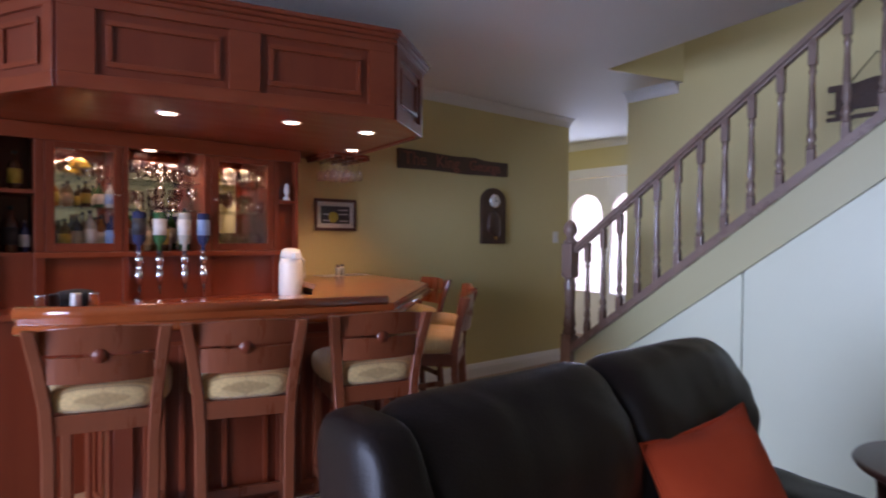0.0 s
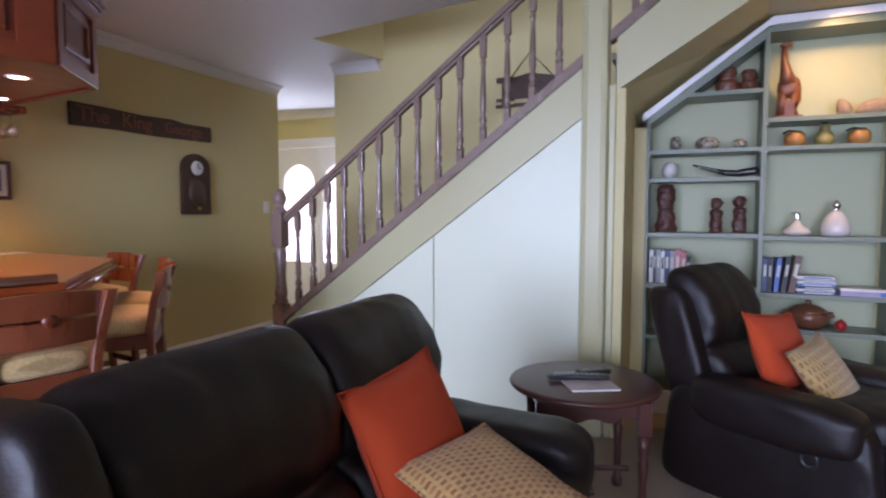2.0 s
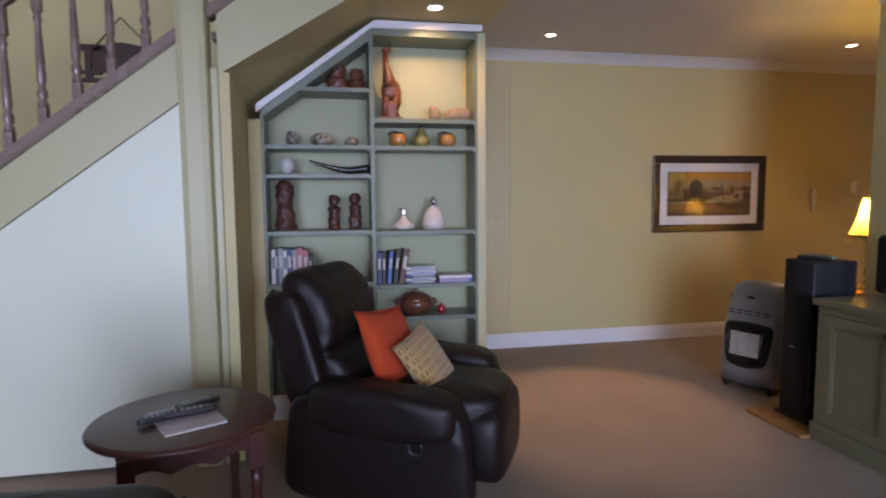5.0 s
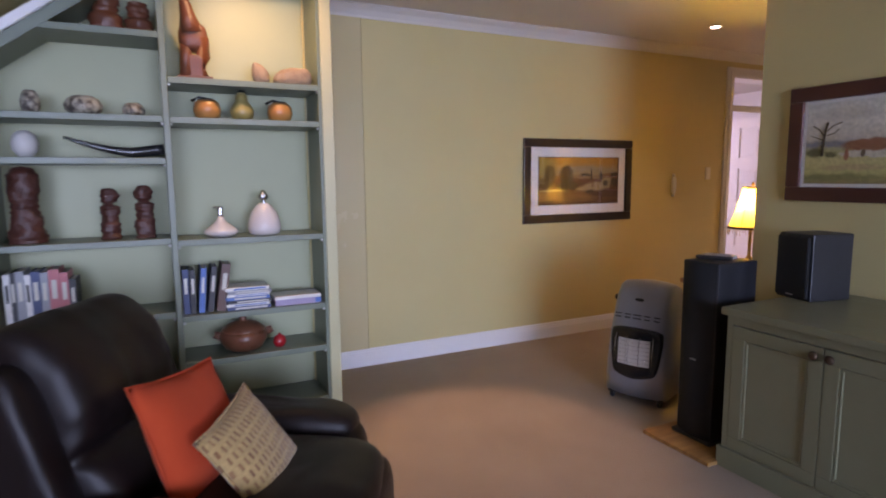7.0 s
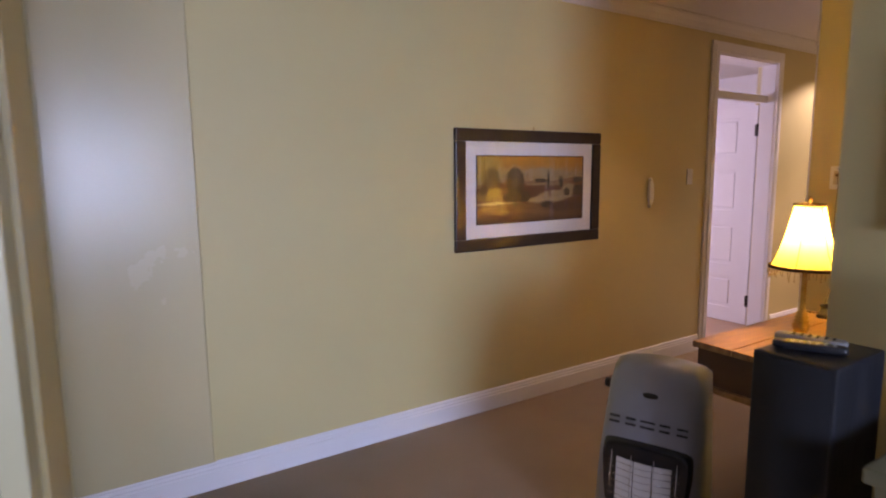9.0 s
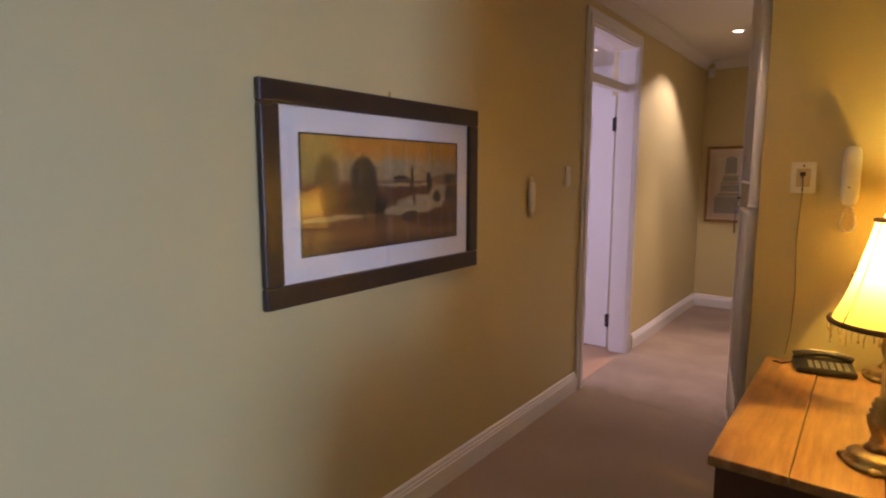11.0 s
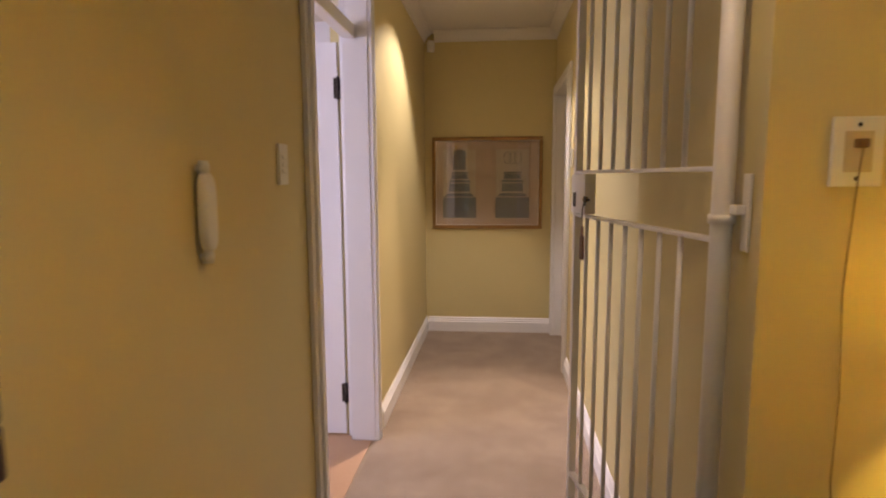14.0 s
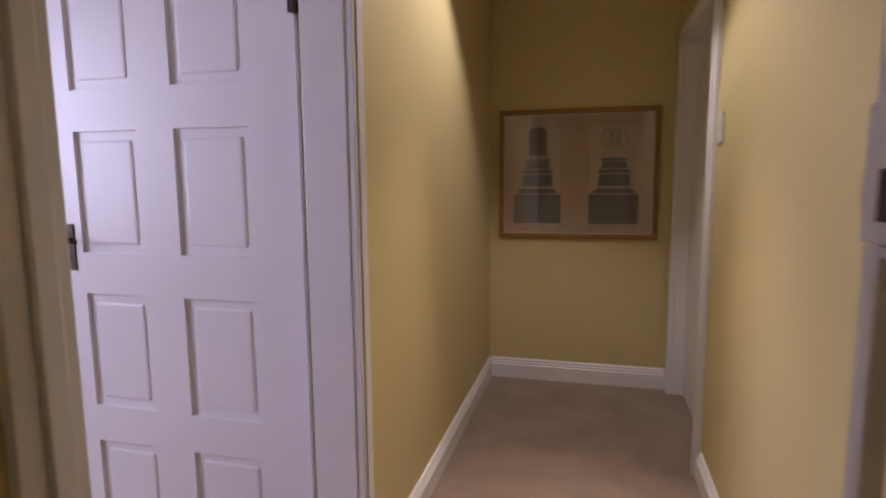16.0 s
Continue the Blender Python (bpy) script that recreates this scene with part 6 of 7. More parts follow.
framed("small_picture", (2.695, NY, 1.476), 0.36, 0.245, 0.024, 0.022, MAHOGANY, 0.032, "small dark print with a yellow disc in a wooden frame", poster_art, 0)


def wall_plate(at, turn, w, h, rockers, label, name="light_switch"):
    s = thing(name, label, "switch", at, turn)
    part("plate", box(-w / 2, -0.010, -h / 2, w / 2, -0.0005, h / 2, 0.003), WHITEPL, s)
    for i in range(rockers):
        z = (i - (rockers - 1) / 2) * 0.020
        part("rocker", box(-0.017, -0.0135, z - 0.006, 0.017, -0.0102, z + 0.006, 0.002), WHITEPL, s)
    return s


wall_plate((5.297, NY, 1.32), 0, 0.075, 0.118, 1, "white light switch on the olive wall")


# ---- green media cabinet, speakers, gas heater ----
def cabinet_unit(x0, x1, label):
    """A two-door unit against the south wall, doors to the north."""
    yf, yb = -2.635, -3.415
    c = thing("media_cabinet", label, "cabinet", ((x0 + x1) / 2, (yf + yb) / 2, 0), 0, "green cabinet units")
    cx, cy = (x0 + x1) / 2, (yf + yb) / 2
    q = lambda a, b, z0, d, e, z1, bev=0.0, bm=None: box(a - cx, b - cy, z0, d - cx, e - cy, z1, bev, bm)
    part("body", q(x0, yb, 0.09, x1, yf - 0.02, 0.745, 0.003), CABGREEN, c)
    part("plinth", q(x0 + 0.001, yb, 0.0, x1 - 0.001 + (0.018 if x1 > 3.4 else 0), yf + 0.012, 0.10, 0.004), CABGREEN, c)
    part("face_stile", q(x0, yf - 0.02, 0.10, x0 + 0.03, yf, 0.745, 0.002), CABGREEN, c)
    part("face_stile", q(x1 - 0.03, yf - 0.02, 0.10, x1, yf, 0.745, 0.002), CABGREEN, c)
    part("face_rail", q(x0 + 0.03, yf - 0.02, 0.705, x1 - 0.03, yf, 0.745, 0.002), CABGREEN, c)
    mid = (x0 + x1) / 2
    for a, b, k in ((x0 + 0.032, mid - 0.002, 1), (mid + 0.002, x1 - 0.032, -1)):
        door = part("door", q(a + 0.002, yf - 0.018, 0.107, b - 0.002, yf - 0.008, 0.698), CABGREEN, c)
        for nm, r in (("lower_rail", (a, 0.105, b, 0.165)), ("upper_rail", (a, 0.64, b, 0.70)), ("stile", (a, 0.165, a + 0.06, 0.64)), ("stile", (b - 0.06, 0.165, b, 0.64))):
            part(nm, q(r[0], yf - 0.0195, r[1], r[2], yf + 0.002, r[3], 0.003), CABGREEN, door)
        bd = None
        for r in ((a + 0.062, 0.167, b - 0.062, 0.179), (a + 0.062, 0.626, b - 0.062, 0.638), (a + 0.062, 0.179, a + 0.074, 0.626), (b - 0.074, 0.179, b - 0.062, 0.626)):
            bd = q(r[0], yf - 0.010, r[1], r[2], yf - 0.001, r[3], 0.003, bd)
        part("bead", bd, CABGREEN, door)
        kx = (b - 0.03) if k == 1 else (a + 0.03)
        part("knob", lathe([(0.008, 0), (0.010, 0.010), (0.019, 0.018), (0.019, 0.026), (0.010, 0.032), (0.001, 0.033)], 18), KNOB, door).matrix_local = pose(kx - cx, yf + 0.001 - cy, 0.665, -90, 0, 0)


cabinet_unit(2.60, 3.485, "sage green painted cabinet unit with two panelled doors")
cabinet_unit(1.70, 2.598, "sage green painted cabinet unit beside its twin")
single("cabinet_top", box(1.68, -3.415, 0.746, 3.505, -2.61, 0.784, 0.008), CABGREEN, "sage green painted top over both cabinet units", "worktop")


def loudspeaker():
    s = thing("loudspeaker", "black bookshelf loudspeaker standing on the green cabinet", "loudspeaker", (3.435, -3.17, 0.784), -12)
    part("cabinet", box(-0.10, -0.13, 0.0, 0.10, 0.11, 0.325, 0.008), SPEAKER, s)
    part("grille", box(-0.092, 0.111, 0.012, 0.092, 0.130, 0.313, 0.010), GRILLE, s)
    part("badge", box(-0.02, 0.1302, 0.022, 0.02, 0.132, 0.028), GREYPL, s)


loudspeaker()


def tower_speaker():
    s = thing("tower_speaker", "tall black floor-standing loudspeaker", "loudspeaker", (3.72, -2.85, 0.022))
    part("cabinet", box(-0.107, -0.16, 0.02, 0.107, 0.13, 0.938, 0.010), SPEAKER, s)
    bm = bmesh.new()
    rows = []
    for z in (0.03, 0.93):
        rows.append([bm.verts.new((-0.10 + 0.2 * i / 8, 0.131 + 0.028 * math.sin(math.pi * i / 8), z)) for i in range(9)] + [bm.verts.new((0.10, 0.131, z)), bm.verts.new((-0.10, 0.131, z))])
    bm.faces.new(rows[0][:9])
    bm.faces.new(rows[1][:9])
    for i in range(8):
        bm.faces.new((rows[0][i], rows[0][i + 1], rows[1][i + 1], rows[1][i]))
    bmesh.ops.recalc_face_normals(bm, faces=bm.faces[:])
    smooth(bm)
    part("grille", bm, GRILLE, s)
    part("badge", box(-0.022, 0.158, 0.43, 0.012, 0.164, 0.436), GREYPL, s)
    part("base_plate", box(-0.12, -0.17, 0.0, 0.12, 0.15, 0.02, 0.004), BLACKPL, s)


tower_speaker()
single("speaker_board", box(-0.21, -0.24, 0, 0.21, 0.24, 0.020, 0.004), PINE, "varnished wooden board under the tower loudspeaker", "board", at=(3.70, -2.80, 0.001))
remote((3.73, -2.83, 0.961), 24, 0.18, 0.046)
remote((3.76, -2.90, 0.961), 14, 0.18, 0.05, GREYPL, "silver grey remote control with dark buttons")


def gas_heater():
    """A cabinet gas heater; local front is -y."""
    g = thing("gas_heater", "silver grey cabinet gas heater on castors", "gas heater", (4.30, -2.955, 0), 203)
    side = [(0.17, 0.05), (-0.165, 0.05), (-0.185, 0.16), (-0.165, 0.42), (-0.10, 0.68), (-0.055, 0.735), (0.0, 0.752), (0.10, 0.74), (0.16, 0.72), (0.17, 0.70)]
    bow = lambda x: 0.042 * (x / 0.185) ** 2
    taper = lambda z: 1.03 - 0.17 * max(z - 0.12, 0) / 0.63
    bm = bmesh.new()
    loops = []
    for i in range(15):
        x = -0.185 + 0.37 * i / 14
        e = 0.006 if i in (0, 14) else 0
        loops.append([bm.verts.new((x, y + (bow(x) + e if y < 0.05 else -e), z - 0.022 * (x / 0.185) ** 2 * (z > 0.6) - e * (z > 0.6))) for y, z in side])
    for p0, p1 in zip(loops, loops[1:]):
        for i in range(len(side)):
            bm.faces.new((p0[i], p0[(i + 1) % len(side)], p1[(i + 1) % len(side)], p1[i]))
    bm.faces.new(loops[0])
    bm.faces.new(loops[-1][::-1])
    bmesh.ops.recalc_face_normals(bm, faces=bm.faces[:])
    smooth(bm)
    for v in bm.verts:
        v.co.x *= taper(v.co.z)
    part("body", bm, HEATGREY, g)
    fy = lambda z, x=0.0: bow(x) - 0.185 + (0.02 * (z - 0.16) / 0.26 if z < 0.42 else 0.02 + 0.065 * (z - 0.42) / 0.26)
    ring = [(-0.142, 0.225), (-0.110, 0.190), (0.0, 0.172), (0.110, 0.190), (0.142, 0.225), (0.158, 0.32), (0.164, 0.42), (0.140, 0.462), (0.0, 0.478), (-0.140, 0.462), (-0.164, 0.42), (-0.158, 0.32)]
    sur = bmesh.new()
    outline = []
    for (xa, za), (xb, zb), (xc, zc), (xd, zd) in zip(ring[-1:] + ring[:-1], ring, ring[1:] + ring[:1], ring[2:] + ring[:2]):
        for k in range(4):
            t = k / 4
            w0, w1, w2, w3 = (-t + 2 * t * t - t ** 3) / 2, (2 - 5 * t * t + 3 * t ** 3) / 2, (t + 4 * t * t - 3 * t ** 3) / 2, (t ** 3 - t * t) / 2
            outline.append((xa * w0 + xb * w1 + xc * w2 + xd * w3, za * w0 + zb * w1 + zc * w2 + zd * w3))
    loops = []
    for k, off in ((1.03, -0.004), (1.0, 0.012), (0.94, 0.016), (0.86, 0.013), (0.6, 0.013), (0.3, 0.013), (0.02, 0.013)):
        lp = [(x * k * 0.95, 0.325 + (z - 0.325) * k) for x, z in outline]
        loops.append([sur.verts.new((x, fy(z, x) - off, z)) for x, z in lp])
    for p0, p1 in zip(loops, loops[1:]):
        for i in range(len(outline)):
            sur.faces.new((p0[i], p0[(i + 1) % len(outline)], p1[(i + 1) % len(outline)], p1[i]))
    sur.faces.new(loops[-1])
    bmesh.ops.recalc_face_normals(sur, faces=sur.faces[:])
    smooth(sur)
    part("surround", sur, GLOSSBLACK, g, "glossy black burner surround")
    for i in range(3):
        x = -0.066 + i * 0.066
        cp = bmesh.new()
        vs_ = [cp.verts.new((x + dx, fy(z, x + dx) - dy, z)) for dy in (0.0135, 0.019) for dx, z in ((-0.031, 0.255), (0.031, 0.255), (0.031, 0.412), (-0.031, 0.412))]
        cp.faces.new(vs_[4:])
        for k in range(4):
            cp.faces.new((vs_[k], vs_[(k + 1) % 4], vs_[4 + (k + 1) % 4], vs_[4 + k]))
        bmesh.ops.recalc_face_normals(cp, faces=cp.faces[:])
        part("burner_plate", cp, CERAMIC, g, "pale ceramic burner plate")
    for z in (0.275, 0.300, 0.325, 0.350, 0.375, 0.398):
        part("guard_wire", tube([(-0.125, fy(z, 0.125) - 0.026, z), (0, fy(z) - 0.032, z), (0.125, fy(z, 0.125) - 0.026, z)], 0.0014, 6), CHROME, g)
    for x in (-0.115, -0.04, 0.04, 0.115):
        part("guard_wire", tube([(x, fy(0.24, x) - 0.024, 0.235), (x, fy(0.34, x) - 0.033, 0.34), (x, fy(0.43, x) - 0.022, 0.435)], 0.0014, 6), CHROME, g)
    for j in range(2):
        for i in range(5):
            x = -0.12 + i * 0.060
            z = 0.532 + j * 0.020
            part("vent_slot", moved(box(x - 0.018 - (0.008 if i == 2 else 0), -0.004, -0.0035, x + 0.018 + (0.008 if i == 2 else 0), 0.006, 0.0035), pose(0, fy(z) + 0.001, z, -14, 0, 0)), BLACKPL, g)
    part("badge", moved(pad(0.055, 0.010, 0.020, 0.8, (0, 0, 0)), pose(0, fy(0.645), 0.645, -14, 0, 0)), BLACKPL, g)
    part("control_recess", box(-0.188, -0.02, 0.50, -0.182, 0.05, 0.56, 0.004), BLACKPL, g)
    part("control_knob", moved(lathe([(0.020, 0), (0.018, 0.018), (0.001, 0.02)], 16), pose(-0.186, 0.015, 0.62, 0, -90, 0)), BLACKPL, g)
    for x in (-0.15, 0.15):
        for y in (-0.12, 0.13):
            w = part("castor", moved(lathe([(0.024, -0.010), (0.026, 0), (0.024, 0.010)], 14), pose(x, y, 0.026, 0, 90, 0)), BLACKPL, g)
            part("castor_fork", box(x - 0.014, y - 0.012, 0.03, x + 0.014, y + 0.012, 0.058, 0.003), GREYPL, w)
    part("base", box(-0.17, -0.14, 0.04, 0.17, 0.15, 0.055), BLACKPL, g)


gas_heater()

# ---- pictures of the living room ----
SKYART = mat("painted_amber_sky", (0.34, 0.20, 0.05), 0.75, second=(0.55, 0.36, 0.13), scale=7, stretch=(1, 1, 3.0), mix=0.7)
LANDART = mat("painted_russet_land", (0.13, 0.05, 0.02), 0.75, second=(0.25, 0.11, 0.04), scale=12, stretch=(1, 1, 3), mix=0.7)
TREEART = mat("painted_dark_tree", (0.035, 0.022, 0.010), 0.75, second=(0.09, 0.05, 0.02), scale=22, mix=0.6)


def painting(name, w, h, bands, strokes):
    """Brushed paint on a flat sheet: colour bands from top to bottom, then soft oval strokes (u, v, ru, rv, colour, softness)."""
    m = mat(name, (0.3, 0.2, 0.1), 0.6, bump=0.15, bump_scale=120)
    nt = m.node_tree
    nd, ln = nt.nodes.new, nt.links.new

    def math_node(op, a, b):
        n = nd("ShaderNodeMath")
        n.operation = op
        for k, v in enumerate((a, b)):
            if isinstance(v, (int, float)):
                n.inputs[k].default_value = v
            else:
                ln(v, n.inputs[k])
        return n.outputs[0]

    co, sp_ = nd("ShaderNodeTexCoord"), nd("ShaderNodeSeparateXYZ")
    wob = nd("ShaderNodeTexNoise")
    wob.inputs["Scale"].default_value, wob.inputs["Detail"].default_value, wob.inputs["Roughness"].default_value = 22, 5, 0.65
    ln(co.outputs["Object"], sp_.inputs[0])
    ln(co.outputs["Object"], wob.inputs["Vector"])
    wsep = nd("ShaderNodeSeparateXYZ")
    ln(wob.outputs["Color"], wsep.inputs[0])
    u = math_node("ADD", math_node("MULTIPLY_ADD", sp_.outputs[0], 1 / w), math_node("MULTIPLY", math_node("SUBTRACT", wsep.outputs[0], 0.5), 0.05))
    u.node.inputs[0].links[0].from_node.inputs[2].default_value = 0.5
    v0 = math_node("MULTIPLY_ADD", sp_.outputs[2], -1 / h)
    v0.node.inputs[2].default_value = 0.5
    v = math_node("ADD", v0, math_node("MULTIPLY", math_node("SUBTRACT", wsep.outputs[1], 0.5), 0.10))
    ra = nd("ShaderNodeValToRGB")
    els = ra.color_ramp.elements
    while len(els) < len(bands):
        els.new(0.5)
    for e, (p, c) in zip(els, bands):
        e.position, e.color = p, (*c, 1)
    ln(v, ra.inputs[0])
    out = ra.outputs[0]
    for cu, cv, ru, rv, c, soft in strokes:
        du = math_node("DIVIDE", math_node("SUBTRACT", u, cu), ru)
        dv = math_node("DIVIDE", math_node("SUBTRACT", v, cv), rv)
        d = math_node("ADD", math_node("MULTIPLY", du, du), math_node("MULTIPLY", dv, dv))
        mr = nd("ShaderNodeMapRange")
        mr.inputs["From Min"].default_value, mr.inputs["From Max"].default_value = 1 - soft, 1 + soft
        mr.inputs["To Min"].default_value, mr.inputs["To Max"].default_value = 0.93, 0.0
        ln(d, mr.inputs[0])
        mx = nd("ShaderNodeMix")
        mx.data_type = "RGBA"
        ln(mr.outputs[0], mx.inputs[0])
        ln(out, mx.inputs[6])
        mx.inputs[7].default_value = (*c, 1)
        out = mx.outputs[2]
    gr = nd("ShaderNodeTexNoise")
    gr.inputs["Scale"].default_value, gr.inputs["Detail"].default_value = 60, 6
    ln(co.outputs["Object"], gr.inputs["Vector"])
    gm = nd("ShaderNodeMapRange")
    gm.inputs["To Min"].default_value, gm.inputs["To Max"].default_value = 0.55, 1.45
    ln(gr.outputs[0], gm.inputs[0])
    mul = nd("ShaderNodeMix")
    mul.data_type, mul.blend_type = "RGBA", "MULTIPLY"
    mul.inputs[0].default_value = 1.0
    ln(out, mul.inputs[6])
    ln(gm.outputs[0], mul.inputs[7])
    ln(mul.outputs[2], nt.nodes["Principled BSDF"].inputs["Base Color"])
    return m


def landscape_art(p, w, h, y):
    """A lake at dusk: amber sky, pale clouds, russet hills, water, dark trees."""
    dark, ochre, pale, russet, cloud = (0.035, 0.020, 0.008), (0.15, 0.085, 0.015), (0.32, 0.23, 0.11), (0.12, 0.035, 0.010), (0.32, 0.22, 0.11)
    bands = [(0.0, (0.52, 0.21, 0.02)), (0.12, (0.48, 0.20, 0.02)), (0.26, (0.36, 0.24, 0.10)), (0.36, (0.30, 0.20, 0.09)), (0.41, (0.16, 0.06, 0.02)), (0.60, (0.10, 0.035, 0.010)), (0.70, (0.13, 0.045, 0.012)), (0.85, (0.20, 0.085, 0.022)), (1.0, (0.08, 0.028, 0.010))]
    strokes = [(0.05, 0.18, 0.16, 0.24, (0.42, 0.27, 0.05), 0.6), (0.58, 0.24, 0.20, 0.06, cloud, 0.6), (0.78, 0.28, 0.18, 0.05, cloud, 0.6), (0.42, 0.30, 0.10, 0.05, cloud, 0.6),
               (0.90, 0.40, 0.16, 0.07, (0.22, 0.085, 0.025), 0.4), (0.58, 0.37, 0.06, 0.035, dark, 0.4), (0.95, 0.37, 0.05, 0.05, dark, 0.4),
               (0.60, 0.425, 0.22, 0.012, pale, 0.4), (0.56, 0.50, 0.20, 0.055, russet, 0.4), (0.72, 0.62, 0.17, 0.085, pale, 0.25), (0.86, 0.52, 0.07, 0.09, pale, 0.25), (0.56, 0.68, 0.10, 0.045, pale, 0.3), (0.14, 0.71, 0.22, 0.022, pale, 0.35),
               (0.13, 0.36, 0.07, 0.20, ochre, 0.5), (0.09, 0.56, 0.10, 0.10, ochre, 0.5), (0.335, 0.38, 0.085, 0.21, dark, 0.2), (0.30, 0.62, 0.07, 0.07, dark, 0.3), (0.42, 0.61, 0.06, 0.085, dark, 0.25), (0.335, 0.68, 0.010, 0.09, dark, 0.3),
               (0.65, 0.38, 0.016, 0.14, dark, 0.3), (0.665, 0.56, 0.012, 0.07, russet, 0.4), (0.775, 0.39, 0.020, 0.10, dark, 0.3), (0.64, 0.745, 0.065, 0.06, dark, 0.25), (0.84, 0.56, 0.028, 0.075, dark, 0.3), (0.95, 0.53, 0.05, 0.085, dark, 0.3), (0.85, 0.80, 0.22, 0.09, (0.07, 0.022, 0.008), 0.5)]
    flat("painted_sheet", [(-w / 2, -h / 2), (w / 2, -h / 2), (w / 2, h / 2), (-w / 2, h / 2)], y, painting("lake_painting", w, h, bands, strokes), p, 0.001)
    bd = None
    for a, b, c, d in ((-w / 2 - 0.006, -h / 2 - 0.006, w / 2 + 0.006, -h / 2), (-w / 2 - 0.006, h / 2, w / 2 + 0.006, h / 2 + 0.006), (-w / 2 - 0.006, -h / 2, -w / 2, h / 2), (w / 2, -h / 2, w / 2 + 0.006, h / 2)):
        bd = box(a, y - 0.004, b, c, y, d, bm=bd)
    part("inner_bead", bd, BLACKFRAME, p)


framed("landscape_picture", (EAST, -3.540, 1.354), 1.170, 0.708, 0.072, 0.026, BLACKFRAME, 0.085, "dusk lake landscape with a wide white mat in a black frame", landscape_art, 270)
single("picture_hook", box(-0.003, -0.004, 0, 0.003, -0.0005, 0.022, 0.001), BRASS, "small brass hook above the landscape picture", "hook", at=(EAST, -3.55, 1.708), turn=270)



def farm_art(p, w, h, y):
    """A farmyard: pale sky, a bare tree, a thatched barn, a meadow."""
    k = lambda pts: [(a * w - w / 2, h / 2 - b * h) for a, b in pts]
    bands = [(0.0, (0.64, 0.62, 0.56)), (0.25, (0.70, 0.64, 0.54)), (0.44, (0.62, 0.54, 0.44)), (0.50, (0.34, 0.30, 0.28)), (0.60, (0.46, 0.42, 0.18)), (0.72, (0.58, 0.50, 0.22)), (0.86, (0.50, 0.45, 0.17)), (1.0, (0.26, 0.20, 0.09))]
    white, roof, bush = (0.60, 0.54, 0.46), (0.30, 0.09, 0.04), (0.10, 0.09, 0.035)
    strokes = [(0.35, 0.16, 0.30, 0.07, (0.60, 0.54, 0.46), 0.7), (0.2, 0.51, 0.30, 0.035, (0.24, 0.24, 0.27), 0.5), (0.62, 0.63, 0.30, 0.055, white, 0.2), (0.62, 0.53, 0.28, 0.075, roof, 0.25), (0.86, 0.57, 0.12, 0.07, roof, 0.3), (0.52, 0.64, 0.02, 0.045, (0.10, 0.05, 0.03), 0.3), (0.74, 0.64, 0.02, 0.045, (0.10, 0.05, 0.03), 0.3),
               (0.09, 0.61, 0.09, 0.06, bush, 0.5), (0.24, 0.64, 0.06, 0.035, bush, 0.5), (0.93, 0.67, 0.09, 0.05, bush, 0.5), (0.45, 0.80, 0.28, 0.035, (0.50, 0.36, 0.18), 0.7), (0.30, 0.92, 0.36, 0.04, (0.22, 0.22, 0.08), 0.7), (0.38, 0.64, 0.018, 0.085, (0.36, 0.10, 0.06), 0.4)]
    flat("painted_sheet", k([(0, 0), (1, 0), (1, 1), (0, 1)]), y, painting("farmyard_painting", w, h, bands, strokes), p, 0.001)
    tr_ = None
    for pts, r in (([(0.16, 0.66), (0.17, 0.5), (0.18, 0.34), (0.2, 0.24)], 0.006), ([(0.175, 0.42), (0.12, 0.32), (0.06, 0.27)], 0.003), ([(0.18, 0.36), (0.25, 0.28), (0.33, 0.25)], 0.003), ([(0.17, 0.46), (0.1, 0.42), (0.05, 0.4)], 0.0025), ([(0.18, 0.4), (0.26, 0.38), (0.3, 0.33)], 0.0025)):
        tr_ = tube([(a, y - 0.0015, b) for a, b in k(pts)], r, 6, bm=tr_)
    part("painted_tree", tr_, TREEART, p)


framed("farm_picture", (3.385, -3.42, 1.552), 0.73, 0.60, 0.075, 0.030, MAHOGANY, 0.018, "farmyard watercolour in a broad mahogany frame", farm_art, 180)

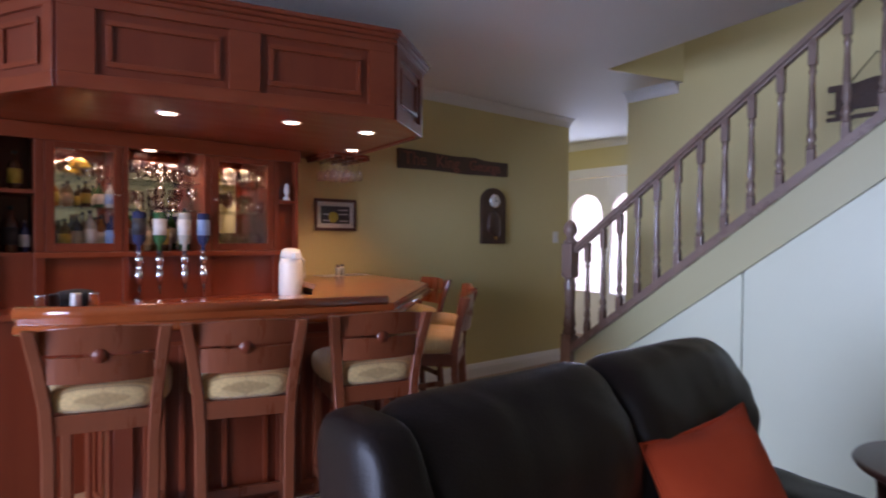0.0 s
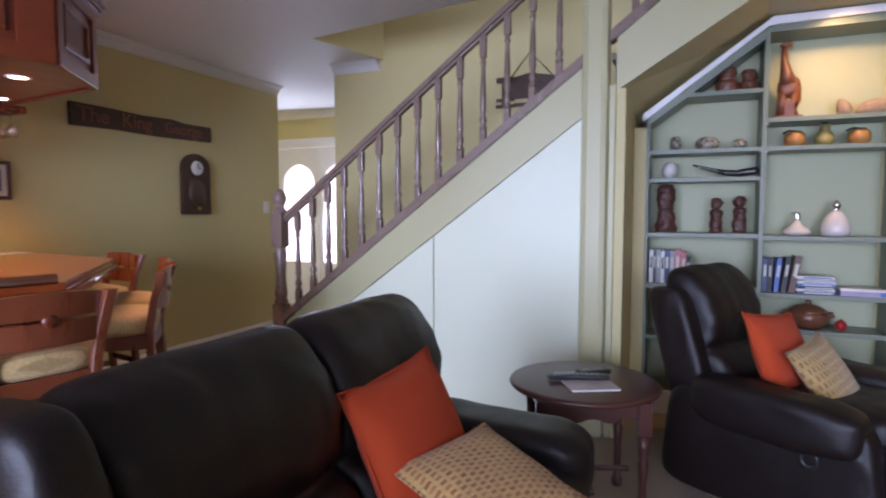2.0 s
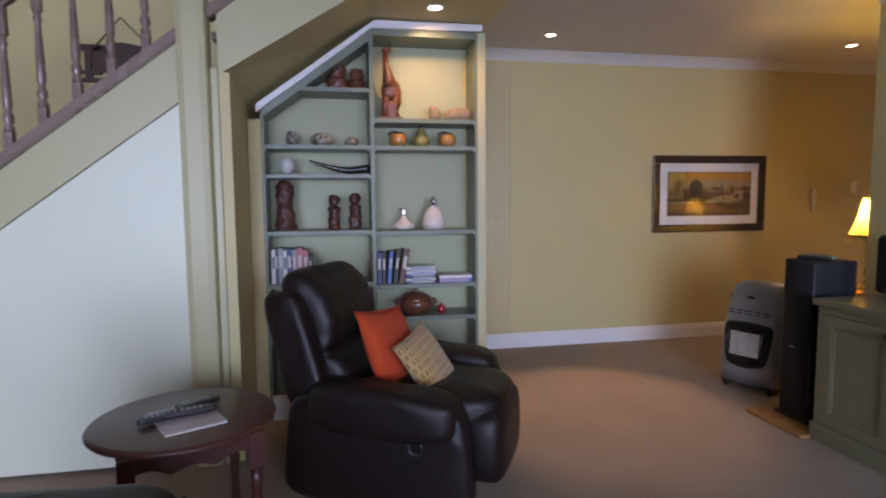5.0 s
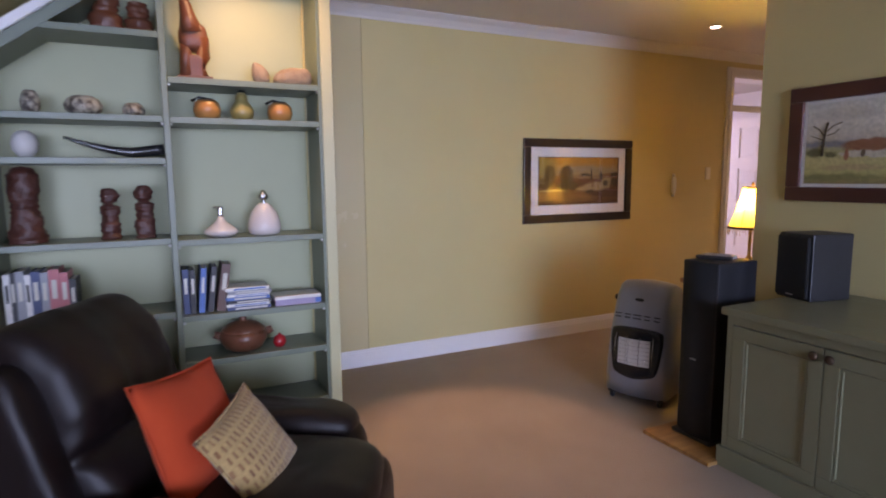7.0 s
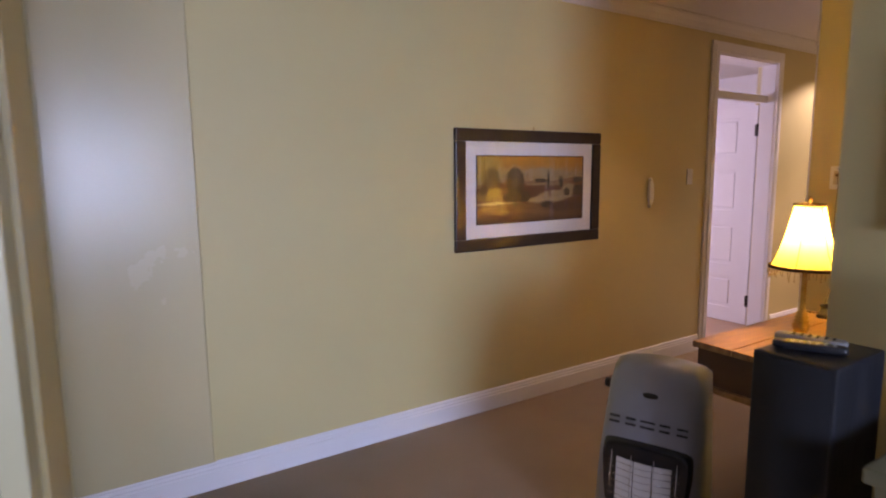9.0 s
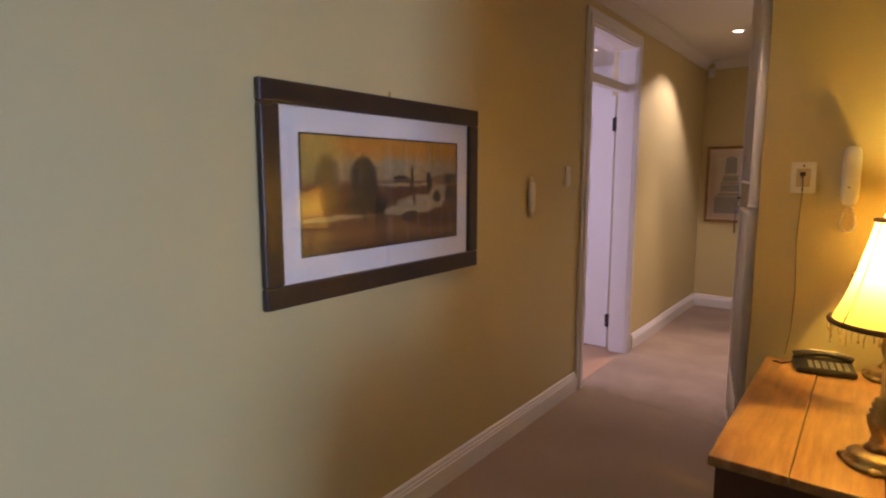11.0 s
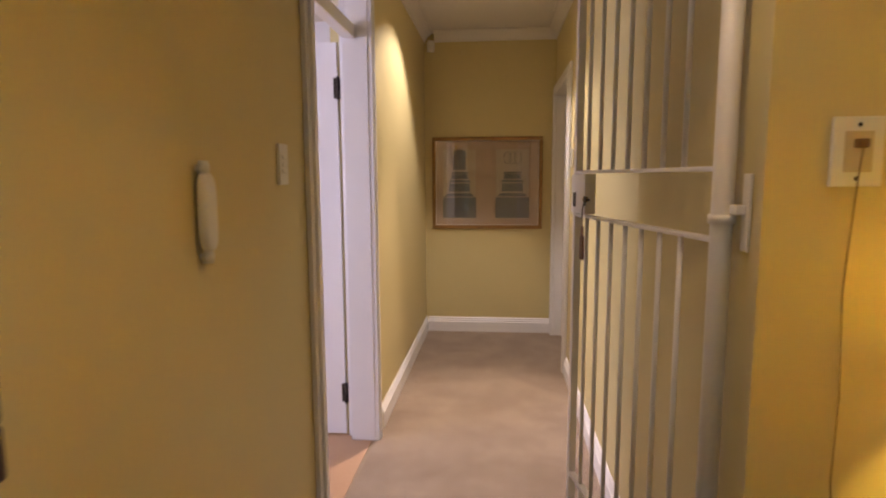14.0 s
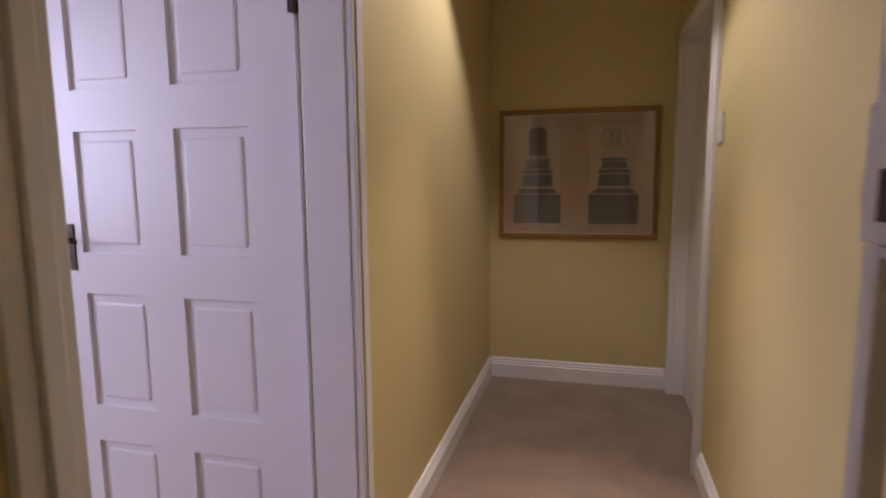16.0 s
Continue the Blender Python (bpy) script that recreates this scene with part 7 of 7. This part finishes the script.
# ---- pine desk with lamps and telephone ----
def pine_desk():
    d = thing("pine_desk", "old honey-coloured pine desk with a drawer", "desk", (4.23, -3.98, 0))
    q = lambda x0, y0, z0, x1, y1, z1, bev=0.0, bm=None: box(x0 - 4.23, y0 + 3.98, z0, x1 - 4.23, y1 + 3.98, z1, bev, bm)
    for x0, x1 in ((3.96, 4.125), (4.127, 4.315), (4.317, 4.50)):
        part("top_plank", q(x0, -4.50, 0.662, x1, -3.465, 0.690 + (0.0012 if x0 > 4.3 else 0), 0.004), PINE, d)
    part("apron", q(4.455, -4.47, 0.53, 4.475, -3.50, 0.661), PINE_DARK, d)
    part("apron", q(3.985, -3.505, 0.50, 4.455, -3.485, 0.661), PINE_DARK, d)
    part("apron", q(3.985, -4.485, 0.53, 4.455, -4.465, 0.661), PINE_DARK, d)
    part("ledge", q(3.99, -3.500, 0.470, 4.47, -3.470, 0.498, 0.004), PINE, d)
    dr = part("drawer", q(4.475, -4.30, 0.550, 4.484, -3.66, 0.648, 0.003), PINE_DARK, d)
    for y in (-4.15, -3.82):
        part("knob", lathe([(0.008, 0), (0.016, 0.014), (0.012, 0.024), (0.001, 0.026)], 14), PINE, dr).matrix_local = pose(4.484 - 4.23, y + 3.98, 0.60, 0, 90, 0)
    for x in (4.005, 4.455):
        for y in (-4.455, -3.515):
            lg = lathe([(0.020, 0), (0.026, 0.03), (0.018, 0.06), (0.026, 0.30), (0.030, 0.40), (0.022, 0.43), (0.030, 0.45)], 14, (x - 4.23, y + 3.98, 0))
            box(x - 4.23 - 0.029, y + 3.98 - 0.029, 0.45, x - 4.23 + 0.029, y + 3.98 + 0.029, 0.66, 0.003, bm=lg)
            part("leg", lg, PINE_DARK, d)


pine_desk()


def table_lamp(at, turn):
    l = thing("table_lamp", "ornate gilded table lamp with a fringed cream shade, lit", "table lamp", at, turn, "pair of desk lamps")
    part("foot", lathe([(0.076, 0), (0.080, 0.008), (0.076, 0.014), (0.066, 0.018), (0.068, 0.026), (0.052, 0.034), (0.036, 0.042)], 28), GOLDLEAF, l, "beaded gilded foot")
    for a in range(4):
        part("claw", pad(0.03, 0.022, 0.018, 0.8, (0.074 * math.cos(a * math.pi / 2 + 0.785), 0.074 * math.sin(a * math.pi / 2 + 0.785), 0.008)), GOLDLEAF, l)
    part("stem", lathe([(0.036, 0.042), (0.024, 0.058), (0.020, 0.075), (0.030, 0.105), (0.034, 0.125), (0.026, 0.135), (0.030, 0.142), (0.022, 0.150), (0.027, 0.158), (0.019, 0.166), (0.022, 0.174), (0.011, 0.182), (0.010, 0.36), (0.016, 0.368), (0.012, 0.38), (0.012, 0.42)], 22), GOLDLEAF, l)
    part("bulb", lathe([(0.012, 0.42), (0.018, 0.44), (0.024, 0.47), (0.020, 0.50), (0.004, 0.515)], 14), LAMPGLOW, l)
    # bell shade in six gores
    bm = bmesh.new()
    prof = [(0.132, 0.365), (0.124, 0.385), (0.104, 0.43), (0.086, 0.49), (0.071, 0.55), (0.060, 0.60), (0.055, 0.625)]
    n = 36
    rings = [[bm.verts.new((r * (1 - 0.035 * abs(math.sin(3 * 2 * math.pi * i / n / 1))) * math.cos(2 * math.pi * i / n), r * (1 - 0.035 * abs(math.sin(3 * 2 * math.pi * i / n))) * math.sin(2 * math.pi * i / n), z)) for i in range(n)] for r, z in prof]
    for a, b in zip(rings, rings[1:]):
        for i in range(n):
            bm.faces.new((a[i], a[(i + 1) % n], b[(i + 1) % n], b[i]))
    smooth(bm)
    sh = part("shade", bm, SHADE, l, "cream cloth bell shade")
    for k in range(6):
        a = k * math.pi / 3
        part("seam", tube([(r * 1.003 * math.cos(a), r * 1.003 * math.sin(a), z) for r, z in prof], 0.0018, 6), FRINGE, sh)
    for r, z, t in ((0.131, 0.368, 0.007), (0.055, 0.625, 0.005)):
        part("braid", tube([(r * math.cos(2 * math.pi * i / 36), r * math.sin(2 * math.pi * i / 36), z) for i in range(36)], t, 8, closed=True), FRINGE, sh)
    fr = None
    random.seed(11)
    for i in range(54):
        a = 2 * math.pi * i / 54
        ln = 0.018 + 0.030 * random.random()
        c, s = 0.131 * math.cos(a), 0.131 * math.sin(a)
        j = 0.008 * (random.random() - 0.5)
        fr = tube([(c, s, 0.365), (c * 1.01 + j, s * 1.01 - j, 0.365 - ln * 0.6), (c + j * 1.5, s, 0.365 - ln)], 0.0014, 5, bm=fr)
        if i % 3 == 0:
            pad(0.006, 0.006, 0.008, 1.0, (c + j * 1.5, s, 0.362 - ln), 8, 6, bm=fr)
    part("fringe", fr, GOLDLEAF, sh, "beaded gold fringe")
    part("finial", lathe([(0.004, 0.60), (0.004, 0.635), (0.010, 0.642), (0.006, 0.655), (0.001, 0.662)], 12), BRASS, l)
    part("spider", box(-0.055, -0.002, 0.612, 0.055, 0.002, 0.616, bm=box(-0.002, -0.055, 0.612, 0.002, 0.055, 0.616)), BRASS, l)
    part("harp", tube([(0.0, 0.012, 0.42), (0.0, 0.045, 0.47), (0, 0.045, 0.55), (0, 0.0, 0.612), (0, -0.045, 0.55), (0, -0.045, 0.47), (0, -0.012, 0.42)], 0.002, 6), BRASS, l)
    bulb("lamp_bulb", (at[0], at[1], at[2] + 0.535), 28, (1.0, 0.76, 0.13), 0.03)


table_lamp((4.105, -4.462, 0.690), 15)
table_lamp((4.14, -3.67, 0.690), 40)


def telephone():
    t = thing("telephone", "dark grey desk telephone with a handset and keypad", "telephone", (4.30, -4.425, 0.690), 12)
    t.matrix_world = t.matrix_world @ Matrix.Diagonal((0.95, 0.92, 0.72, 1))
    part("body", prism([(-0.075, 0.0), (0.07, 0.0), (0.07, 0.028), (-0.06, 0.052), (-0.075, 0.050)], "x", -0.10, 0.10, 0.006), BLACKPL, t)
    hs = tube([(-0.10, -0.045, 0.058), (-0.06, -0.045, 0.074), (0.0, -0.045, 0.080), (0.06, -0.045, 0.074), (0.10, -0.045, 0.058)], [0.020, 0.017, 0.016, 0.017, 0.020], 12)
    part("handset", hs, BLACKPL, t)
    part("label_strip", box(-0.045, -0.050, 0.0945, 0.045, -0.036, 0.0965), PAGES, t)
    for i in range(6):
        for j in range(4):
            x, y = -0.072 + i * 0.024, -0.012 + j * 0.018
            z = 0.043 - 0.185 * (y + 0.012)
            part("key", box(x - 0.008, y - 0.005, z - 0.002, x + 0.008, y + 0.005, z + 0.004, 0.001), GREYPL, t)
    part("cord", tube([(0.10, -0.04, 0.02), (0.14, -0.03, 0.006), (0.17, -0.05, 0.006), (0.15, -0.07, 0.004)], 0.003, 6), BLACKPL, t)


telephone()
NS = -4.6
pl_ = wall_plate((4.43, NS, 1.412), 180, 0.086, 0.122, 0, "white telephone socket plate with a cable plugged in", "socket_plate")
part("insert", box(-0.024, -0.012, -0.036, 0.024, -0.0102, 0.036, 0.001), BEIGEPL, pl_, "beige socket insert")
part("plug", box(-0.010, -0.030, 0.006, 0.008, -0.012, 0.022, 0.003), FRINGE, pl_, "small brown plug")
for z_ in (-0.047, 0.047):
    part("screw", moved(lathe([(0.004, 0), (0.003, 0.0015), (0.001, 0.0015)], 10), pose(0, -0.0102, z_, 90, 0, 0)), HINGE, pl_)
part("cable", tube([(0.0, -0.024, 0.010), (0.001, -0.014, -0.05), (-0.006, -0.008, -0.25), (0.004, -0.008, -0.45), (0.0, -0.010, -0.62), (-0.01, -0.05, -0.715)], 0.0014, 6), FRINGE, pl_, "thin hanging cable")
ic = thing("intercom_handset", "white wall intercom handset with a coiled cord", "intercom", (4.278, NS, 1.42), 180)
part("base", box(-0.024, -0.026, -0.085, 0.030, -0.0005, 0.090, 0.006), WHITEPL, ic)
part("handset", moved(pad(0.060, 0.046, 0.220, 0.42, (0, 0, 0), 28, 22), Matrix.Translation((0.004, -0.044, 0.0))), WHITEPL, ic)
part("call_light", box(-0.003, -0.0715, -0.045, 0.005, -0.069, -0.041), BLACKPL, ic)
part("cord", tube([(0.006 + 0.004 * math.cos(i * 2.2) + 0.024 * math.sin(i * math.pi / 30), -0.035 + 0.005 * math.sin(i * 2.2), -0.105 - 0.105 * math.sin(math.pi * i / 60)) for i in range(61)], 0.0035, 6), WHITEPL, ic, "coiled cord")
wall_plate((4.005, NS, 1.462), 180, 0.035, 0.10, 1, "narrow white wall switch in the corner")


def nook_art(p, w, h, y):
    flat("painted_sheet", [(-w / 2, -h / 2), (w / 2, -h / 2), (w / 2, h / 2), (-w / 2, h / 2)], y, SKYART, p, 0.001)


framed("nook_picture", (3.94, -4.16, 1.50), 0.62, 0.50, 0.05, 0.026, BLACKFRAME, 0.05, "dark framed picture above the pine desk", nook_art, 90)
lead = thing("lamp_lead", "brown lamp lead with a switch on the desk", "cable", (4.06, -3.80, 0.692))
part("cable", tube([(0.10, 0.12, 0.006), (0.06, 0.05, 0.004), (0.0, 0.03, 0.004), (-0.06, 0.02, 0.004), (-0.09, -0.05, 0.004), (-0.07, -0.18, 0.004)], 0.0032, 6), PINE_DARK, lead)
part("inline_switch", box(-0.105, -0.075, 0.0, -0.075, -0.03, 0.016, 0.004), BLACKPL, lead)


# ---- security gate, folded open along the passage wall ----
def security_gate():
    g = thing("security_gate", "cream enamelled steel security gate standing open", "gate", (4.613, -4.70, 0), math.degrees(math.atan2(-0.763, 0.167)))
    L = 0.832
    part("hinge_post", lathe([(0.001, 0.02), (0.021, 0.02), (0.021, 2.46), (0.001, 2.46)], 20), GATEPAINT, g)
    part("lock_post", box(L - 0.022, -0.013, 0.025, L, 0.013, 2.44, 0.003), GATEPAINT, g)
    for z0, z1 in ((0.025, 0.045), (0.30, 0.312), (1.236, 1.246), (1.380, 1.390), (2.42, 2.44)):
        part("cross_bar", box(0.018, -0.012, z0, L - 0.022, 0.012, z1, 0.002), GATEPAINT, g)
    for i in range(7):
        x = 0.150 + 0.0965 * i
        for z0, z1 in ((0.045, 0.30), (0.312, 1.236), (1.390, 2.42)):
            part("bar", lathe([(0.0065, z0), (0.0065, z1)], 10, (x, 0, 0)), GATEPAINT, g)
    lb = part("lock_box", box(L - 0.125, -0.019, 1.249, L - 0.001, 0.019, 1.378, 0.003), GATEPAINT, g)
    part("latch", box(L, -0.008, 1.278, L + 0.016, 0.008, 1.312, 0.002), HINGE, lb, "dark latch bolt")
    part("lock_escutcheon", box(L - 0.048, 0.0192, 1.270, L - 0.026, 0.0225, 1.318, 0.002), HINGE, lb, "dark keyhole plate")
    part("lock_cylinder", moved(lathe([(0.009, 0.019), (0.009, 0.032), (0.001, 0.032)], 14), pose(L - 0.150, 0, 1.298, -90, 0, 0)), BRASS, lb, "brass lock cylinder")
    ky = thing("hanging_key", "key with a brown leather tag hanging in the gate lock", "key", (0, 0, 0))
    ky.matrix_world = g.matrix_world @ Matrix.Translation((L - 0.162, 0.026, 1.297))
    part("bow", box(-0.009, 0.004, -0.018, 0.009, 0.007, 0.012, 0.002, bm=tube([(0, -0.010, 0), (0, 0.006, 0)], 0.004, 8)), HINGE, ky)
    part("strap", tube([(0, 0.010, -0.012), (0.004, 0.012, -0.05), (0.0, 0.012, -0.088)], 0.002, 6), MAHOGANY, ky)
    part("tag", box(-0.013, 0.008, -0.190, 0.013, 0.016, -0.112, 0.003, bm=box(-0.007, 0.009, -0.114, 0.007, 0.015, -0.084, 0.002)), REDWOOD, ky, "brown leather tag")
    inv = g.matrix_world.inverted()
    for z in (0.30, 1.30, 2.16):
        br = part("hinge_bracket", moved(box(4.581, -4.672, z - 0.075, 4.587, -4.640, z + 0.075, 0.002), inv), GATEPAINT, g)
        part("hinge_arm", moved(box(4.5875, -4.685, z - 0.004, 4.606, -4.652, z + 0.014, 0.002), inv), GATEPAINT, br)
        part("hinge_knuckle", lathe([(0.026, z - 0.024), (0.026, z - 0.006)], 14), GATEPAINT, br)


security_gate()

# ---- passage ----
hd = thing("wall_handle", "white enamelled pull handle fixed to the olive wall", "handle", (EAST, -4.662, 1.300), 270)
part("grip", moved(pad(0.050, 0.026, 0.165, 0.5, (0, 0, 0), 20, 18), Matrix.Translation((0, -0.020, 0.0))), WHITEPL, hd)
for z in (-0.094, 0.094):
    part("collar", moved(lathe([(0.011, -0.014), (0.013, 0), (0.010, 0.014)], 14), pose(0, -0.016, z)), WHITEPL, hd)
    part("stud", box(-0.006, -0.014, z - 0.006, 0.006, -0.0005, z + 0.006), WHITEPL, hd)
wall_plate((EAST, -5.137, 1.41), 270, 0.066, 0.118, 3, "white three-way light switch beside the door")
wall_plate((4.58, -7.32, 1.49), 90, 0.07, 0.115, 1, "white light switch at the end of the passage")
sn = thing("motion_detector_box", "small white alarm detector high in the corner", "alarm sensor", (5.63, -8.455, 2.46), 20)
part("housing", box(-0.028, -0.022, -0.045, 0.028, 0.022, 0.045, 0.008), WHITEPL, sn)
part("lens", pad(0.036, 0.016, 0.045, 0.6, (0, 0.022, -0.005)), WHITEPL, sn)

SEPIA = mat("sepia_paper", (0.40, 0.28, 0.20), 0.7, second=(0.46, 0.34, 0.25), scale=5)
SHEET = mat("print_sheet", (0.44, 0.36, 0.27), 0.7, second=(0.48, 0.40, 0.30), scale=9)
GREYINK = mat("grey_engraving", (0.10, 0.10, 0.11), 0.8, second=(0.20, 0.19, 0.18), scale=40, mix=0.5)


def engraving_art(p, w, h, y):
    """Two engraved monuments side by side on sepia paper."""
    flat("backing", [(-w / 2, -h / 2), (w / 2, -h / 2), (w / 2, h / 2), (-w / 2, h / 2)], y, SEPIA, p, 0.0008)
    for c, top in ((-0.27, 0), (0.25, 1)):
        cx = c * w
        flat("print_sheet", [(cx - w * 0.16, -h * 0.43), (cx + w * 0.16, -h * 0.43), (cx + w * 0.16, h * 0.40), (cx - w * 0.16, h * 0.40)], y - 0.0008, SHEET, p)
        for w0, w1, z0, z1 in ((0.165, 0.165, -0.42, -0.17), (0.15, 0.11, -0.16, -0.12), (0.105, 0.10, -0.10, 0.0), (0.115, 0.095, 0.01, 0.04), (0.085, 0.075, 0.05, 0.11), (0.095, 0.08, 0.115, 0.135)):
            flat("engraved_block", [(cx - w0 * w, z0 * h), (cx + w0 * w, z0 * h), (cx + w1 * w, z1 * h), (cx - w1 * w, z1 * h)], y - 0.0016, GREYINK, p)
        if not top:
            flat("engraved_tablet", [(cx - 0.062 * w, 0.16 * h), (cx + 0.062 * w, 0.16 * h), (cx + 0.062 * w, 0.38 * h), (cx, 0.41 * h), (cx - 0.062 * w, 0.38 * h)], y - 0.0016, GREYINK, p)
        else:
            for dx in (-0.05, 0.0, 0.05):
                part("engraved_wreath", tube([(cx + dx * w + 0.035 * w * math.cos(a), y - 0.002, 0.30 * h + 0.07 * h * math.sin(a)) for a in np.linspace(0, 2 * math.pi, 16)[:-1]], 0.0025, 5, closed=True), GREYINK, p)


framed("engraving_picture", (5.155, -8.49, 1.315), 0.947, 0.787, 0.032, 0.022, GILT, 0.004, "two old engravings of monuments in a thin gilt frame", engraving_art, 180)

# ---- ceiling lights of the living room and passage ----
downlight((5.17, -1.76, H), 118, 42, (4.15, -1.72, 0), (1.0, 0.80, 0.52))
downlight((5.06, -4.38, H), 17, 85, (4.75, -4.1, 0), (1.0, 0.80, 0.52))
downlight((5.18, -7.22, H), 58, 108, (5.42, -6.75, 0), (1.0, 0.97, 0.88), blend=0.4)
spot("downlight_core", (5.18, -7.22, H - 0.02), 130, (1.0, 0.88, 0.70), 54, 0.9, (5.14, -6.45, 0))
downlight((4.10, -0.66, 2.386), 21, 116, (4.66, -0.74, 1.55), (1.0, 0.76, 0.36), blend=0.9)
